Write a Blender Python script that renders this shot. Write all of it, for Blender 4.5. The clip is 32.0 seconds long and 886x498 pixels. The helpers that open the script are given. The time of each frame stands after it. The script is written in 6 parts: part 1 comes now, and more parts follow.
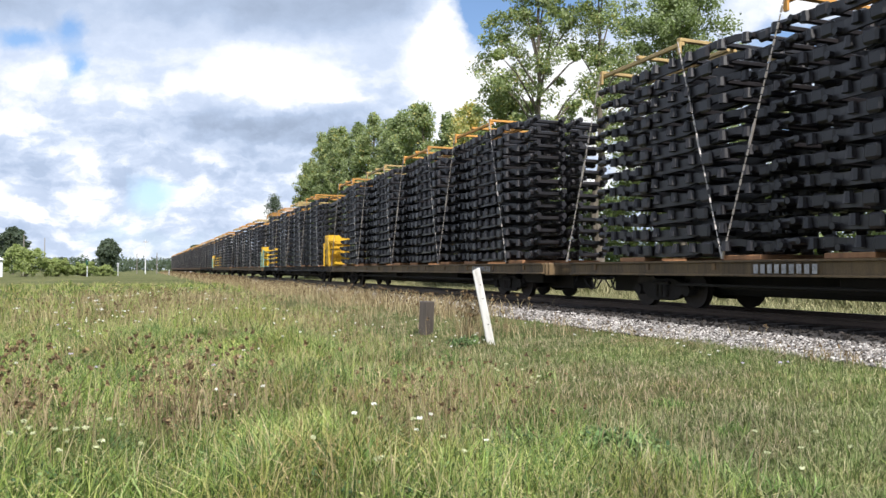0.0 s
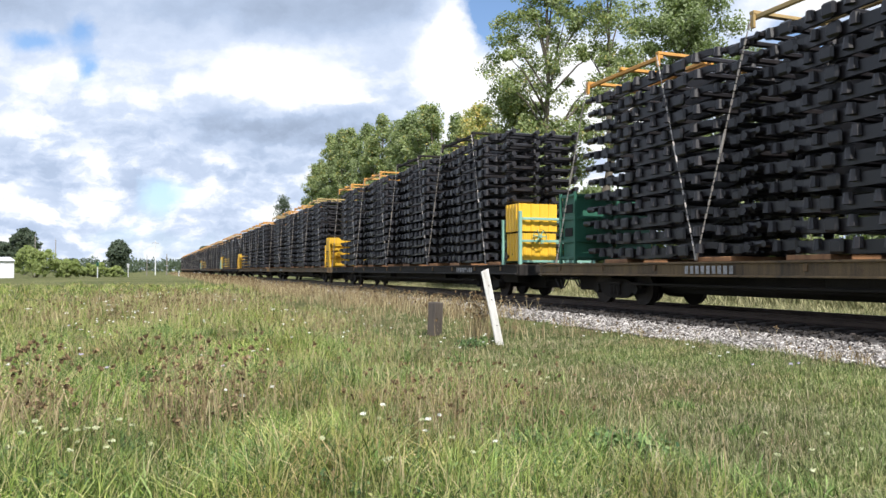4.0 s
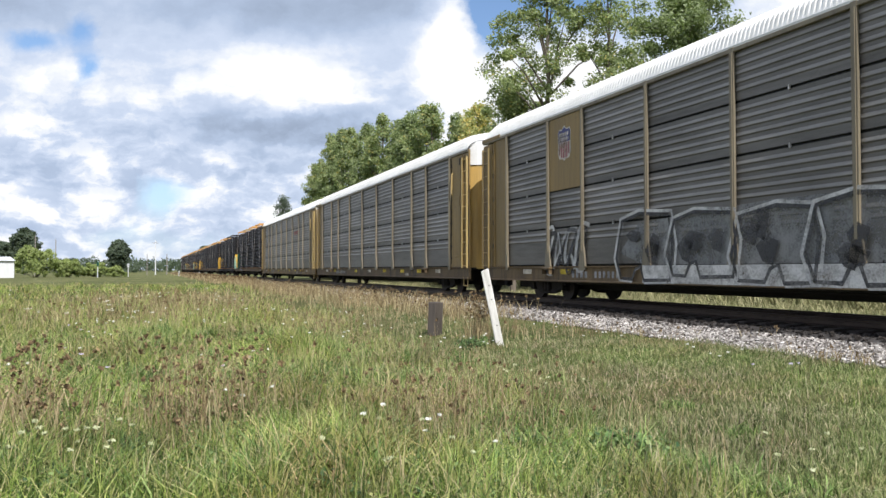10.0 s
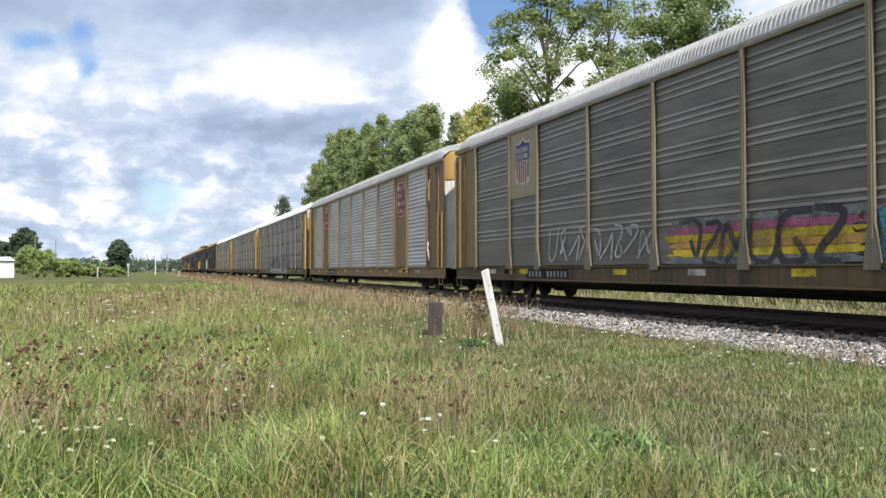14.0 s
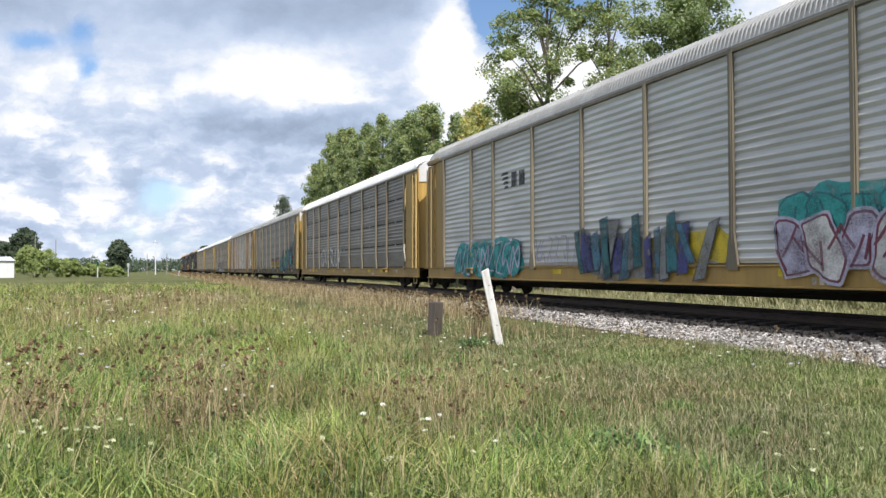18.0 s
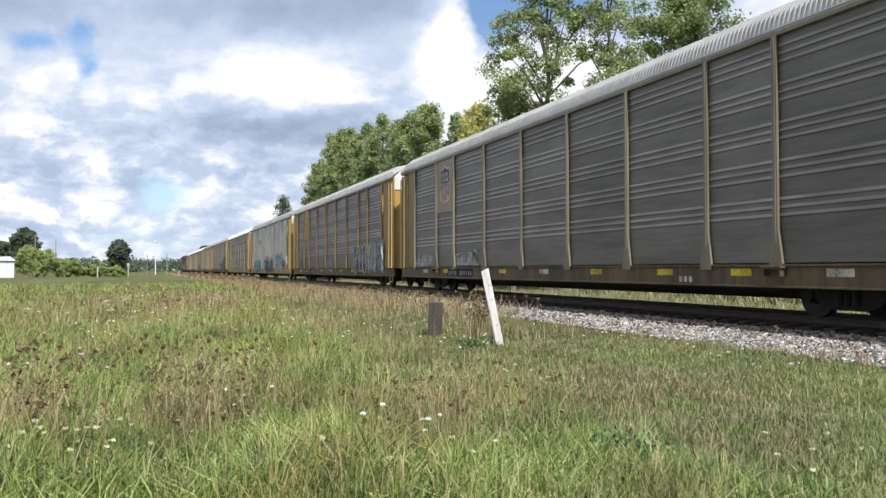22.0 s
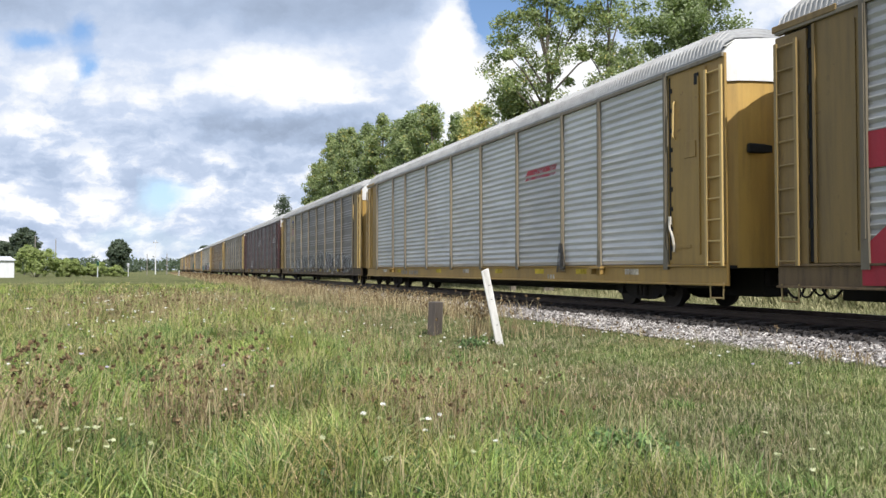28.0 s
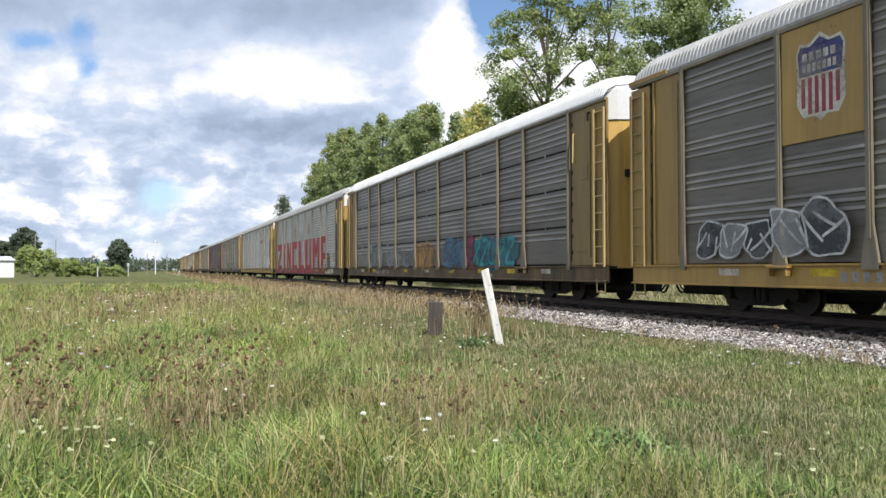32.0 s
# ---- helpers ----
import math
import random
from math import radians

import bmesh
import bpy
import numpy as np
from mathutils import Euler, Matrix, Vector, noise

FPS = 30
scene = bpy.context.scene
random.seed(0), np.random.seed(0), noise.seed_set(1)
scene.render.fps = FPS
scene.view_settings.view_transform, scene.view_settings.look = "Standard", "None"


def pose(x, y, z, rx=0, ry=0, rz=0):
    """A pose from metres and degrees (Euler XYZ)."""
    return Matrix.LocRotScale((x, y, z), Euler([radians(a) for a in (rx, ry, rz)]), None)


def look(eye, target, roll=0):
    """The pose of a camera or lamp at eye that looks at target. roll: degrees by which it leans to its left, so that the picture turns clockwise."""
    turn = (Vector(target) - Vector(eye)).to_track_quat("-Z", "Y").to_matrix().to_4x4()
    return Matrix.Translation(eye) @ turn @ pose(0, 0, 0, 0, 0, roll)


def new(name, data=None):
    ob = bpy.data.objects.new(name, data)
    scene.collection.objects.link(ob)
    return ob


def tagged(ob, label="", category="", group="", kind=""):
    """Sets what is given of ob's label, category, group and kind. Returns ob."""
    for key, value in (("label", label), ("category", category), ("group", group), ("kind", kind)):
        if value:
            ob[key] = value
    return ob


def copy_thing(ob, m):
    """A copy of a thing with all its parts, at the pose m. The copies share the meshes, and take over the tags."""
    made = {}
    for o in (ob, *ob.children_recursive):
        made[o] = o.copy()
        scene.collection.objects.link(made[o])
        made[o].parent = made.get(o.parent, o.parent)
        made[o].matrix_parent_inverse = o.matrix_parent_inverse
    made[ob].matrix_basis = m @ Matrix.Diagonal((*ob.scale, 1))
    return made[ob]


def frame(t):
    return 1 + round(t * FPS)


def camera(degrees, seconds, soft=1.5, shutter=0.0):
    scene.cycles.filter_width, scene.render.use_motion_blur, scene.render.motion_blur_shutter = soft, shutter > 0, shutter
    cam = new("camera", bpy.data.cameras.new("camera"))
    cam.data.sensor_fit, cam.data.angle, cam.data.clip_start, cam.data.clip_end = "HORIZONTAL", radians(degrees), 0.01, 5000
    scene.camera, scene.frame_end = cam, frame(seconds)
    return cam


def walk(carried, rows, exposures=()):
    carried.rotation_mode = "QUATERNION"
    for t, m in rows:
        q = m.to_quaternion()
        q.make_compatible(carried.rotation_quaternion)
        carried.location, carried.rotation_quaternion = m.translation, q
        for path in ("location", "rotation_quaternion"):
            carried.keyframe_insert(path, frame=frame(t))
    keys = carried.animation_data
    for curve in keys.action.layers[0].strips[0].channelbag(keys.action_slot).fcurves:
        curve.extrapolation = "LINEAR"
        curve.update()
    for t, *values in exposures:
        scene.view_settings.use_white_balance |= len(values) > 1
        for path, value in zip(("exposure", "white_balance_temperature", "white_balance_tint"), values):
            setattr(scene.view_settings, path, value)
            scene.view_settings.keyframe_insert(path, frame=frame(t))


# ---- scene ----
# ---------------------------------------------------------------- camera
AIM, TILT, EYE = 20.94, 1.572, 0.88      # degrees right of the track, degrees up, metres over the rail head
cam = camera(60.31, 32.0)


def view(right, up):
    return pose(0, 0, EYE, 90 + TILT + up, 0, -(AIM + right))


walk(cam, [(0.0, view(0.66, -0.06)), (0.5, view(0.48, -0.15)), (1.0, view(0.35, -0.12)), (1.5, view(0.25, 0.02)),
           (2.0, view(0.19, 0.03)), (2.5, view(0.16, 0.01)), (3.0, view(0.08, 0.02)), (3.5, view(0.02, 0.02)),
           (5.5, view(0, 0)), (6.0, view(0, 0)), (20.0, view(0, -0.01)), (32.0, view(0, -0.03))],
     [(0.0, 0.24), (6.0, 0.24), (9.0, 0.12), (32.0, 0.12)])

# ---------------------------------------------------------------- light
SUN_AZ, SUN_EL = 182.5, 47.0             # azimuth clockwise from the track's direction (+Y)
sun = new("sun", bpy.data.lights.new("sun", "SUN"))
sun.data.energy, sun.data.angle, sun.data.color = 5.0, radians(0.53), (1.0, 0.965, 0.92)
sd = Vector((math.sin(radians(SUN_AZ)) * math.cos(radians(SUN_EL)), math.cos(radians(SUN_AZ)) * math.cos(radians(SUN_EL)), math.sin(radians(SUN_EL))))
sun.matrix_world = look(sd * 50, (0, 0, 0))


class Nodes:
    """A short hand for node trees: n(kind, inputs..., settings) adds a node and gives its first output."""
    def __init__(self, tree, fresh=True):
        self.tree = tree
        if fresh:
            tree.nodes.clear()

    def add(self, kind, ins=(), **props):
        nd = self.tree.nodes.new(kind)
        for k, v in props.items():
            setattr(nd, k, v)
        for key, v in (ins.items() if hasattr(ins, "items") else enumerate(ins)):
            if v is None:
                continue
            if isinstance(v, bpy.types.NodeSocket):
                self.tree.links.new(v, nd.inputs[key])
            else:
                nd.inputs[key].default_value = v
        return nd

    def math(self, op, *ins, clamp=False):
        return self.add("ShaderNodeMath", ins, operation=op, use_clamp=clamp).outputs[0]

    def vec(self, op, *ins):
        nd = self.add("ShaderNodeVectorMath", ins, operation=op)
        return nd.outputs["Value" if op in ("DOT_PRODUCT", "LENGTH") else "Vector"]

    def noise(self, vector, scale, detail=4.0, rough=0.55, out="Fac", distortion=0.0):
        return self.add("ShaderNodeTexNoise", {"Vector": vector, "Scale": scale, "Detail": detail, "Roughness": rough, "Distortion": distortion}).outputs[out]

    def ramp(self, fac, stops):
        nd = self.add("ShaderNodeValToRGB", {0: fac})
        el = nd.color_ramp.elements
        while len(el) < len(stops):
            el.new(0.5)
        for e, (p, c) in zip(el, stops):
            e.position, e.color = p, (*c, 1) if len(c) == 3 else c
        return nd.outputs[0]

    def mix(self, fac, a, b, blend="MIX"):
        nd = self.tree.nodes.new("ShaderNodeMix")
        nd.data_type, nd.blend_type = "RGBA", blend
        for sock, v in ((nd.inputs["Factor"], fac), (nd.inputs[6], a), (nd.inputs[7], b)):
            if isinstance(v, bpy.types.NodeSocket):
                self.tree.links.new(v, sock)
            else:
                sock.default_value = (*v, 1) if isinstance(v, tuple) and len(v) == 3 else v
        return nd.outputs[2]

    def remap(self, v, a, b, c=0.0, d=1.0):
        return self.add("ShaderNodeMapRange", (v, a, b, c, d)).outputs[0]


# the sky: blue air with a broken deck of cumulus, lit from behind the camera
world = bpy.data.worlds.new("sky")
scene.world = world
world.use_nodes = True
n = Nodes(world.node_tree)
sky = n.add("ShaderNodeTexSky", sky_type="NISHITA", sun_disc=False, sun_elevation=radians(SUN_EL), sun_rotation=radians(SUN_AZ), air_density=1.0, dust_density=0.6, ozone_density=1.5)
way = n.add("ShaderNodeTexCoord").outputs["Generated"]
turned = n.add("ShaderNodeVectorRotate", {"Vector": way, "Angle": radians(AIM)}, rotation_type="Z_AXIS").outputs[0]
sep = n.add("ShaderNodeSeparateXYZ", (turned,))
ahead = n.math("ADD", n.math("ABSOLUTE", sep.outputs[1]), 0.08)
px = n.math("DIVIDE", sep.outputs[0], ahead)
pz = n.math("DIVIDE", sep.outputs[2], ahead)
flat = n.add("ShaderNodeCombineXYZ", (px, pz, 0.0)).outputs[0]
wob = n.vec("SUBTRACT", n.noise(flat, 7.0, 6.0, 0.6, "Color"), (0.5, 0.5, 0.5))
bent = n.vec("ADD", flat, n.vec("MULTIPLY", wob, (0.060, 0.036, 0.0)))
wob2 = n.vec("SUBTRACT", n.noise(flat, 26.0, 5.0, 0.65, "Color"), (0.5, 0.5, 0.5))
bent = n.vec("ADD", n.vec("ADD", bent, (-0.022, 0.014, 0.0)), n.vec("MULTIPLY", wob2, (0.024, 0.017, 0.0)))


def patches(start, rows):
    """Soft cloud masses: centre and half size in the sky's own plane (thousandths), and weight."""
    total = start
    for x, z, rx, rz, w in rows:
        d = n.vec("MULTIPLY", n.vec("SUBTRACT", bent, (x / 1000, z / 1000, 0)), (1000 / rx, 1000 / rz, 0))
        total = n.math("MULTIPLY_ADD", n.math("EXPONENT", n.math("MULTIPLY", n.vec("DOT_PRODUCT", d, d), -1.0)), w, total)
    return total


big = n.noise(bent, 5.0, 5.0, 0.55)
cover = patches(n.remap(big, 0.3, 0.7, 0.75, 1.0), [
    (-456, 311, 20, 22, -0.7), (-450, 262, 18, 20, -0.65), (-518, 294, 40, 14, -0.7), (-365, 102, 40, 24, -0.75), (31, 330, 22, 55, -1.1), (110, 350, 90, 36, -1.1),
    (-300, 40, 220, 24, -0.30), (500, 285, 140, 36, -1.1), (-420, 60, 60, 16, -0.3), (420, 190, 60, 30, -0.8), (-130, 60, 60, 30, -0.4)])
shade = patches(n.remap(big, 0.3, 0.7, 0.47, 0.59), [
    (-228, 250, 80, 40, 0.50), (-165, 228, 50, 24, 0.22), (-385, 222, 60, 20, 0.22), (-15, 305, 34, 60, 0.50), (7, 245, 50, 60, 0.50), (-70, 250, 50, 40, 0.0), (-535, 240, 60, 26, 0.16), (-318, 146, 45, 18, 0.05), (-324, 92, 24, 13, 0.10), (-480, 250, 60, 24, 0.22),
    (-535, 192, 50, 20, 0.38), (-430, 150, 45, 18, 0.06), (-300, 112, 40, 12, 0.10), (-545, 110, 46, 9, 0.42), (-512, 84, 28, 13, 0.36), (-440, 88, 30, 12, 0.3), (-320, 96, 26, 16, 0.10), (-385, 68, 24, 9, 0.3),
    (480, 165, 90, 40, 0.45), (150, 230, 110, 70, 0.45), (430, 350, 90, 40, 0.35),
    (-220, 335, 190, 34, -0.36), (-541, 340, 80, 30, -0.22), (-60, 345, 90, 26, -0.22), (-225, 180, 135, 26, -0.36), (-182, 176, 60, 18, -0.12), (-300, 195, 60, 14, -0.18), (-110, 175, 60, 26, -0.25), (-470, 165, 36, 12, -0.12), (-400, 118, 60, 11, -0.12), (-520, 140, 60, 12, -0.14),
    (-560, 335, 90, 22, -0.16), (-330, 290, 40, 30, 0.06), (-250, 130, 40, 18, -0.15), (-480, 60, 60, 10, -0.12)])
fine = n.noise(bent, 22.0, 5.0, 0.6)
puff = n.noise(n.vec("MULTIPLY", bent, (1.0, 2.1, 1.0)), 19.0, 6.0, 0.56)
puff = n.math("MULTIPLY", n.remap(puff, 0.40, 0.62, -0.13, 0.30), n.remap(pz, 0.12, 0.26, 1.0, 0.20))
shade = n.math("ADD", shade, puff)
shade = n.math("ADD", shade, n.remap(fine, 0.3, 0.7, -0.05, 0.09))
cloud = n.ramp(shade, [(0.06, (0.38, 0.465, 0.62)), (0.36, (0.51, 0.62, 0.82)), (0.62, (0.70, 0.80, 0.99)), (0.86, (1.12, 1.13, 1.15))])
edge = n.remap(n.math("ADD", cover, n.remap(fine, 0.3, 0.7, -0.12, 0.12)), 0.25, 0.72)
air = n.mix(1.0, sky.outputs[0], (0.145, 0.155, 0.17), "MULTIPLY")
haze = n.remap(pz, 0.0, 0.16, 0.75, 0.0)
air = n.mix(haze, air, (0.50, 0.66, 0.93))
allsky = n.mix(edge, air, cloud)
bg = n.add("ShaderNodeBackground", {"Color": allsky, "Strength": 0.86})
n.tree.links.new(bg.outputs[0], n.add("ShaderNodeOutputWorld").inputs[0])

# ---------------------------------------------------------------- materials


def material(name, build):
    m = bpy.data.materials.new(name)
    m.use_nodes = True
    n = Nodes(m.node_tree)
    bsdf = n.add("ShaderNodeBsdfPrincipled")
    n.tree.links.new(bsdf.outputs[0], n.add("ShaderNodeOutputMaterial").inputs[0])

    def put(key, v):
        if isinstance(v, bpy.types.NodeSocket):
            n.tree.links.new(v, bsdf.inputs[key])
        else:
            bsdf.inputs[key].default_value = (*v, 1) if isinstance(v, tuple) and len(v) == 3 else v
    build(n, put)
    return m


def weathered(name, base, dirt, amount=0.5, rough=0.6, metal=0.0, streak=True, bump=0.15, scale=1.0, rust=None, gloss=0.5, level=False):
    """Paint or bare metal with stains that run down, fine grime and a little shift from piece to piece."""
    def build(n, put):
        at = n.add("ShaderNodeTexCoord").outputs["Object"]
        rnd = n.add("ShaderNodeObjectInfo").outputs["Random"]
        at = n.vec("ADD", at, n.add("ShaderNodeCombineXYZ", (n.math("MULTIPLY", rnd, 37.0), n.math("MULTIPLY", rnd, 91.0), rnd)).outputs[0])
        run = (1.0, 0.30, 1.5) if level else (1.0, 1.0, 0.22 if streak else 1.0)
        fast = (1.0, 0.10, 1.4) if level else (1.0, 1.0, 0.06 if streak else 1.0)
        big = n.noise(n.vec("MULTIPLY", at, run), (0.9 if level else 1.3) * scale, 5.0, 0.6)
        runs = n.noise(n.vec("MULTIPLY", at, fast), 9.0 * scale, 4.0, 0.6)
        fine = n.noise(at, 60.0 * scale, 3.0, 0.6)
        f = n.math("ADD", n.remap(big, 0.35, 0.7, 0.0, 0.75), n.remap(runs, 0.45, 0.75, 0.0, 0.5))
        f = n.math("ADD", f, n.remap(fine, 0.35, 0.65, -0.12, 0.12), clamp=True)
        tone = n.mix(n.math("MULTIPLY", f, amount), base, dirt)
        tone = n.mix(1.0, tone, n.add("ShaderNodeCombineXYZ", (n.remap(rnd, 0, 1, 0.86, 1.1),) * 3).outputs[0], "MULTIPLY")
        if rust:
            spot = n.remap(n.noise(at, 5.0 * scale, 6.0, 0.7), 0.63, 0.74)
            tone = n.mix(spot, tone, rust)
        put("Base Color", tone)
        put("Roughness", n.remap(fine, 0.3, 0.7, rough - 0.08, min(1.0, rough + 0.12)))
        put("Metallic", metal)
        put("Specular IOR Level", gloss)
        put("Normal", n.add("ShaderNodeBump", {"Strength": bump, "Distance": 0.01, "Height": n.math("ADD", fine, runs)}).outputs[0])
    return material(name, build)


def leafy(name, lo, hi, autumn=None, share=0.0):
    """Leaves: tone by the single leaf, with light shining through them."""
    def build(n, put):
        isl = n.add("ShaderNodeNewGeometry").outputs["Random Per Island"]
        at = n.add("ShaderNodeTexCoord").outputs["Object"]
        tone = n.mix(isl, lo, hi)
        big = n.noise(at, 0.35, 3.0)
        tone = n.mix(n.remap(big, 0.35, 0.65, 0.0, 0.5), tone, tuple(c * 0.75 for c in lo))
        if autumn:
            tone = n.mix(n.math("MULTIPLY", n.math("LESS_THAN", n.math("FRACT", n.math("MULTIPLY", isl, 13.7)), share), 0.8), tone, autumn)
        put("Base Color", tone)
        put("Roughness", 0.5)
        put("Specular IOR Level", 0.4)
        bsdf = next(x for x in n.tree.nodes if x.type == "BSDF_PRINCIPLED")
        out = next(x for x in n.tree.nodes if x.type == "OUTPUT_MATERIAL")
        thin = n.add("ShaderNodeBsdfTranslucent", {"Color": n.mix(1.0, tone, (1.04, 1.18, 0.60), "MULTIPLY")})
        n.tree.links.new(n.add("ShaderNodeMixShader", (0.38, bsdf.outputs[0], thin.outputs[0])).outputs[0], out.inputs[0])
    return material(name, build)


YELLOW = weathered("aged_yellow_paint", (0.27, 0.175, 0.055), (0.11, 0.075, 0.034), 0.7, 0.55, rust=(0.085, 0.045, 0.022))
BRIGHT_YELLOW = weathered("cleaner_yellow_paint", (0.40, 0.25, 0.065), (0.17, 0.11, 0.045), 0.6, 0.55, rust=(0.10, 0.05, 0.022))
YELLOW_CLEAN = weathered("yellow_end_paint", (0.56, 0.35, 0.085), (0.22, 0.14, 0.055), 0.65, 0.5)
POST_TAN = weathered("dirty_tan_posts", (0.225, 0.19, 0.13), (0.095, 0.08, 0.06), 0.8, 0.6)
PLATE_TAN = weathered("faded_tan_plate", (0.37, 0.29, 0.185), (0.20, 0.155, 0.10), 0.6, 0.6)
BROWN_SILL = weathered("dirty_sill_paint", (0.165, 0.108, 0.05), (0.036, 0.026, 0.019), 0.95, 0.7, rust=(0.085, 0.04, 0.025))
TAN = weathered("tan_brown_paint", (0.24, 0.15, 0.068), (0.12, 0.078, 0.042), 0.7, 0.6)
DULL_YELLOW = weathered("dull_yellow_sill", (0.24, 0.15, 0.05), (0.045, 0.032, 0.022), 1.0, 0.65, rust=(0.06, 0.03, 0.02))
BROWN_POST = weathered("brown_posts", (0.070, 0.040, 0.038), (0.038, 0.027, 0.025), 0.7, 0.6)
MAROON = weathered("faded_maroon_paint", (0.085, 0.028, 0.028), (0.045, 0.03, 0.03), 0.6, 0.55)
WHITE_ROOF = weathered("white_roof_paint", (0.74, 0.74, 0.73), (0.46, 0.455, 0.43), 0.4, 0.5, streak=False)
GREY_ROOF = weathered("galvanised_roof", (0.33, 0.33, 0.325), (0.17, 0.165, 0.155), 0.7, 0.5, 0.15, streak=False, rust=(0.33, 0.26, 0.18))
GALV = {
    "dark": weathered("dark_galvanised_screen", (0.165, 0.153, 0.138), (0.070, 0.063, 0.055), 0.9, 0.45, 0.3, level=True, bump=0.06),
    "mid": weathered("grey_galvanised_screen", (0.182, 0.163, 0.138), (0.080, 0.069, 0.056), 0.9, 0.45, 0.3, level=True, bump=0.06),
    "light": weathered("bright_galvanised_screen", (0.60, 0.595, 0.58), (0.35, 0.34, 0.32), 0.8, 0.45, 0.1, level=True, bump=0.06),
    "pale": weathered("dull_galvanised_screen", (0.53, 0.52, 0.50), (0.29, 0.28, 0.26), 0.8, 0.45, 0.1, level=True, bump=0.06),
    "dim": weathered("stained_dark_screen", (0.150, 0.128, 0.107), (0.066, 0.054, 0.044), 0.95, 0.45, 0.25, level=True, bump=0.06),
    "brown": weathered("rusty_brown_screen", (0.096, 0.066, 0.060), (0.047, 0.034, 0.032), 0.95, 0.5, 0.15, level=True, bump=0.06),
}
# rubbed rib crests, a highlight painted into their tone; the flats hold the grime
CREST_WORN_LIT = {
    "dark_galvanised_screen": weathered("rubbed_lit_rib_crest", (0.285, 0.268, 0.245), (0.125, 0.115, 0.10), 0.9, 0.4, 0.4, level=True, bump=0.05),
    "grey_galvanised_screen": weathered("rubbed_lit_grey_crest", (0.285, 0.262, 0.23), (0.13, 0.115, 0.097), 0.9, 0.4, 0.4, level=True, bump=0.05),
    "stained_dark_screen": weathered("rubbed_lit_stained_crest", (0.34, 0.31, 0.28), (0.12, 0.10, 0.085), 1.0, 0.4, 0.4, level=True, bump=0.05),
    "rusty_brown_screen": weathered("rubbed_lit_brown_crest", (0.14, 0.106, 0.098), (0.062, 0.047, 0.044), 1.0, 0.45, 0.2, level=True, bump=0.05),
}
# near-black that puts the shade inside openings into colour; also plain black paint
SHADE_BLACK = weathered("slot_shade_black", (0.012, 0.012, 0.012), (0.02, 0.018, 0.015), 0.5, 0.9)
UNDER = weathered("grimy_underframe", (0.019, 0.015, 0.0125), (0.010, 0.008, 0.007), 0.8, 0.85)
WHEEL = weathered("wheel_steel", (0.045, 0.035, 0.03), (0.02, 0.017, 0.015), 0.7, 0.6, 0.5, streak=False)
RAILTOP = weathered("worn_rail_steel", (0.075, 0.053, 0.042), (0.03, 0.02, 0.016), 0.8, 0.45, 0.6, streak=False)
FRAME_BLACK = weathered("black_chassis_coating", (0.012, 0.0115, 0.014), (0.032, 0.026, 0.026), 0.6, 0.36, streak=False, bump=0.12, gloss=0.5)
DECK = weathered("flatcar_deck", (0.22, 0.13, 0.06), (0.07, 0.05, 0.038), 0.85, 0.75, rust=(0.11, 0.05, 0.03))
ORANGE_BAR = weathered("orange_bar_paint", (0.62, 0.30, 0.06), (0.28, 0.15, 0.06), 0.5, 0.55, streak=False)
YELLOW_BAR = weathered("yellow_bar_paint", (0.50, 0.35, 0.14), (0.24, 0.16, 0.08), 0.6, 0.55, streak=False)
CRATE_YELLOW = weathered("crate_yellow", (0.78, 0.46, 0.03), (0.45, 0.27, 0.05), 0.35, 0.45)
MINT = weathered("mint_green_steel", (0.25, 0.47, 0.38), (0.12, 0.22, 0.17), 0.5, 0.5)
DARK_GREEN = weathered("dark_green_steel", (0.03, 0.14, 0.09), (0.02, 0.06, 0.045), 0.5, 0.5)
CHAIN = weathered("galvanised_chain", (0.48, 0.44, 0.41), (0.22, 0.18, 0.15), 0.6, 0.45, 0.4, streak=False)
POST_WHITE = weathered("peeling_white_paint", (0.78, 0.77, 0.74), (0.28, 0.25, 0.21), 0.75, 0.8, rust=(0.25, 0.22, 0.19), scale=3.0)
OLD_WOOD = weathered("grey_old_wood", (0.105, 0.088, 0.075), (0.045, 0.036, 0.03), 0.8, 0.9, scale=3.0)
BARK = weathered("bark", (0.20, 0.17, 0.135), (0.08, 0.065, 0.05), 0.8, 0.95, scale=2.0, bump=0.6)
WALL_WHITE = weathered("white_siding", (0.78, 0.79, 0.80), (0.55, 0.55, 0.54), 0.4, 0.6)
BLUE_PAINT = weathered("blue_cladding", (0.10, 0.16, 0.34), (0.07, 0.1, 0.2), 0.4, 0.5)
POLE_GREY = weathered("weathered_pole", (0.30, 0.27, 0.24), (0.17, 0.15, 0.13), 0.6, 0.8)
POLE_LIGHT = weathered("light_grey_steel", (0.66, 0.67, 0.68), (0.42, 0.42, 0.42), 0.4, 0.5)


FRESH_RED = weathered("red_letter_paint", (0.42, 0.022, 0.04), (0.20, 0.02, 0.03), 0.5, 0.6)
TIMBER = weathered("rusty_timber", (0.40, 0.20, 0.09), (0.15, 0.08, 0.045), 0.8, 0.8)
# ladder yellow with its sunlight put into the colour
LADDER_SUNLIT = weathered("ladder_sunlit_yellow", (0.62, 0.44, 0.17), (0.34, 0.24, 0.11), 0.5, 0.5)
LEVER_WHITE = weathered("chipped_white_lever", (0.66, 0.62, 0.54), (0.30, 0.25, 0.19), 0.6, 0.5)
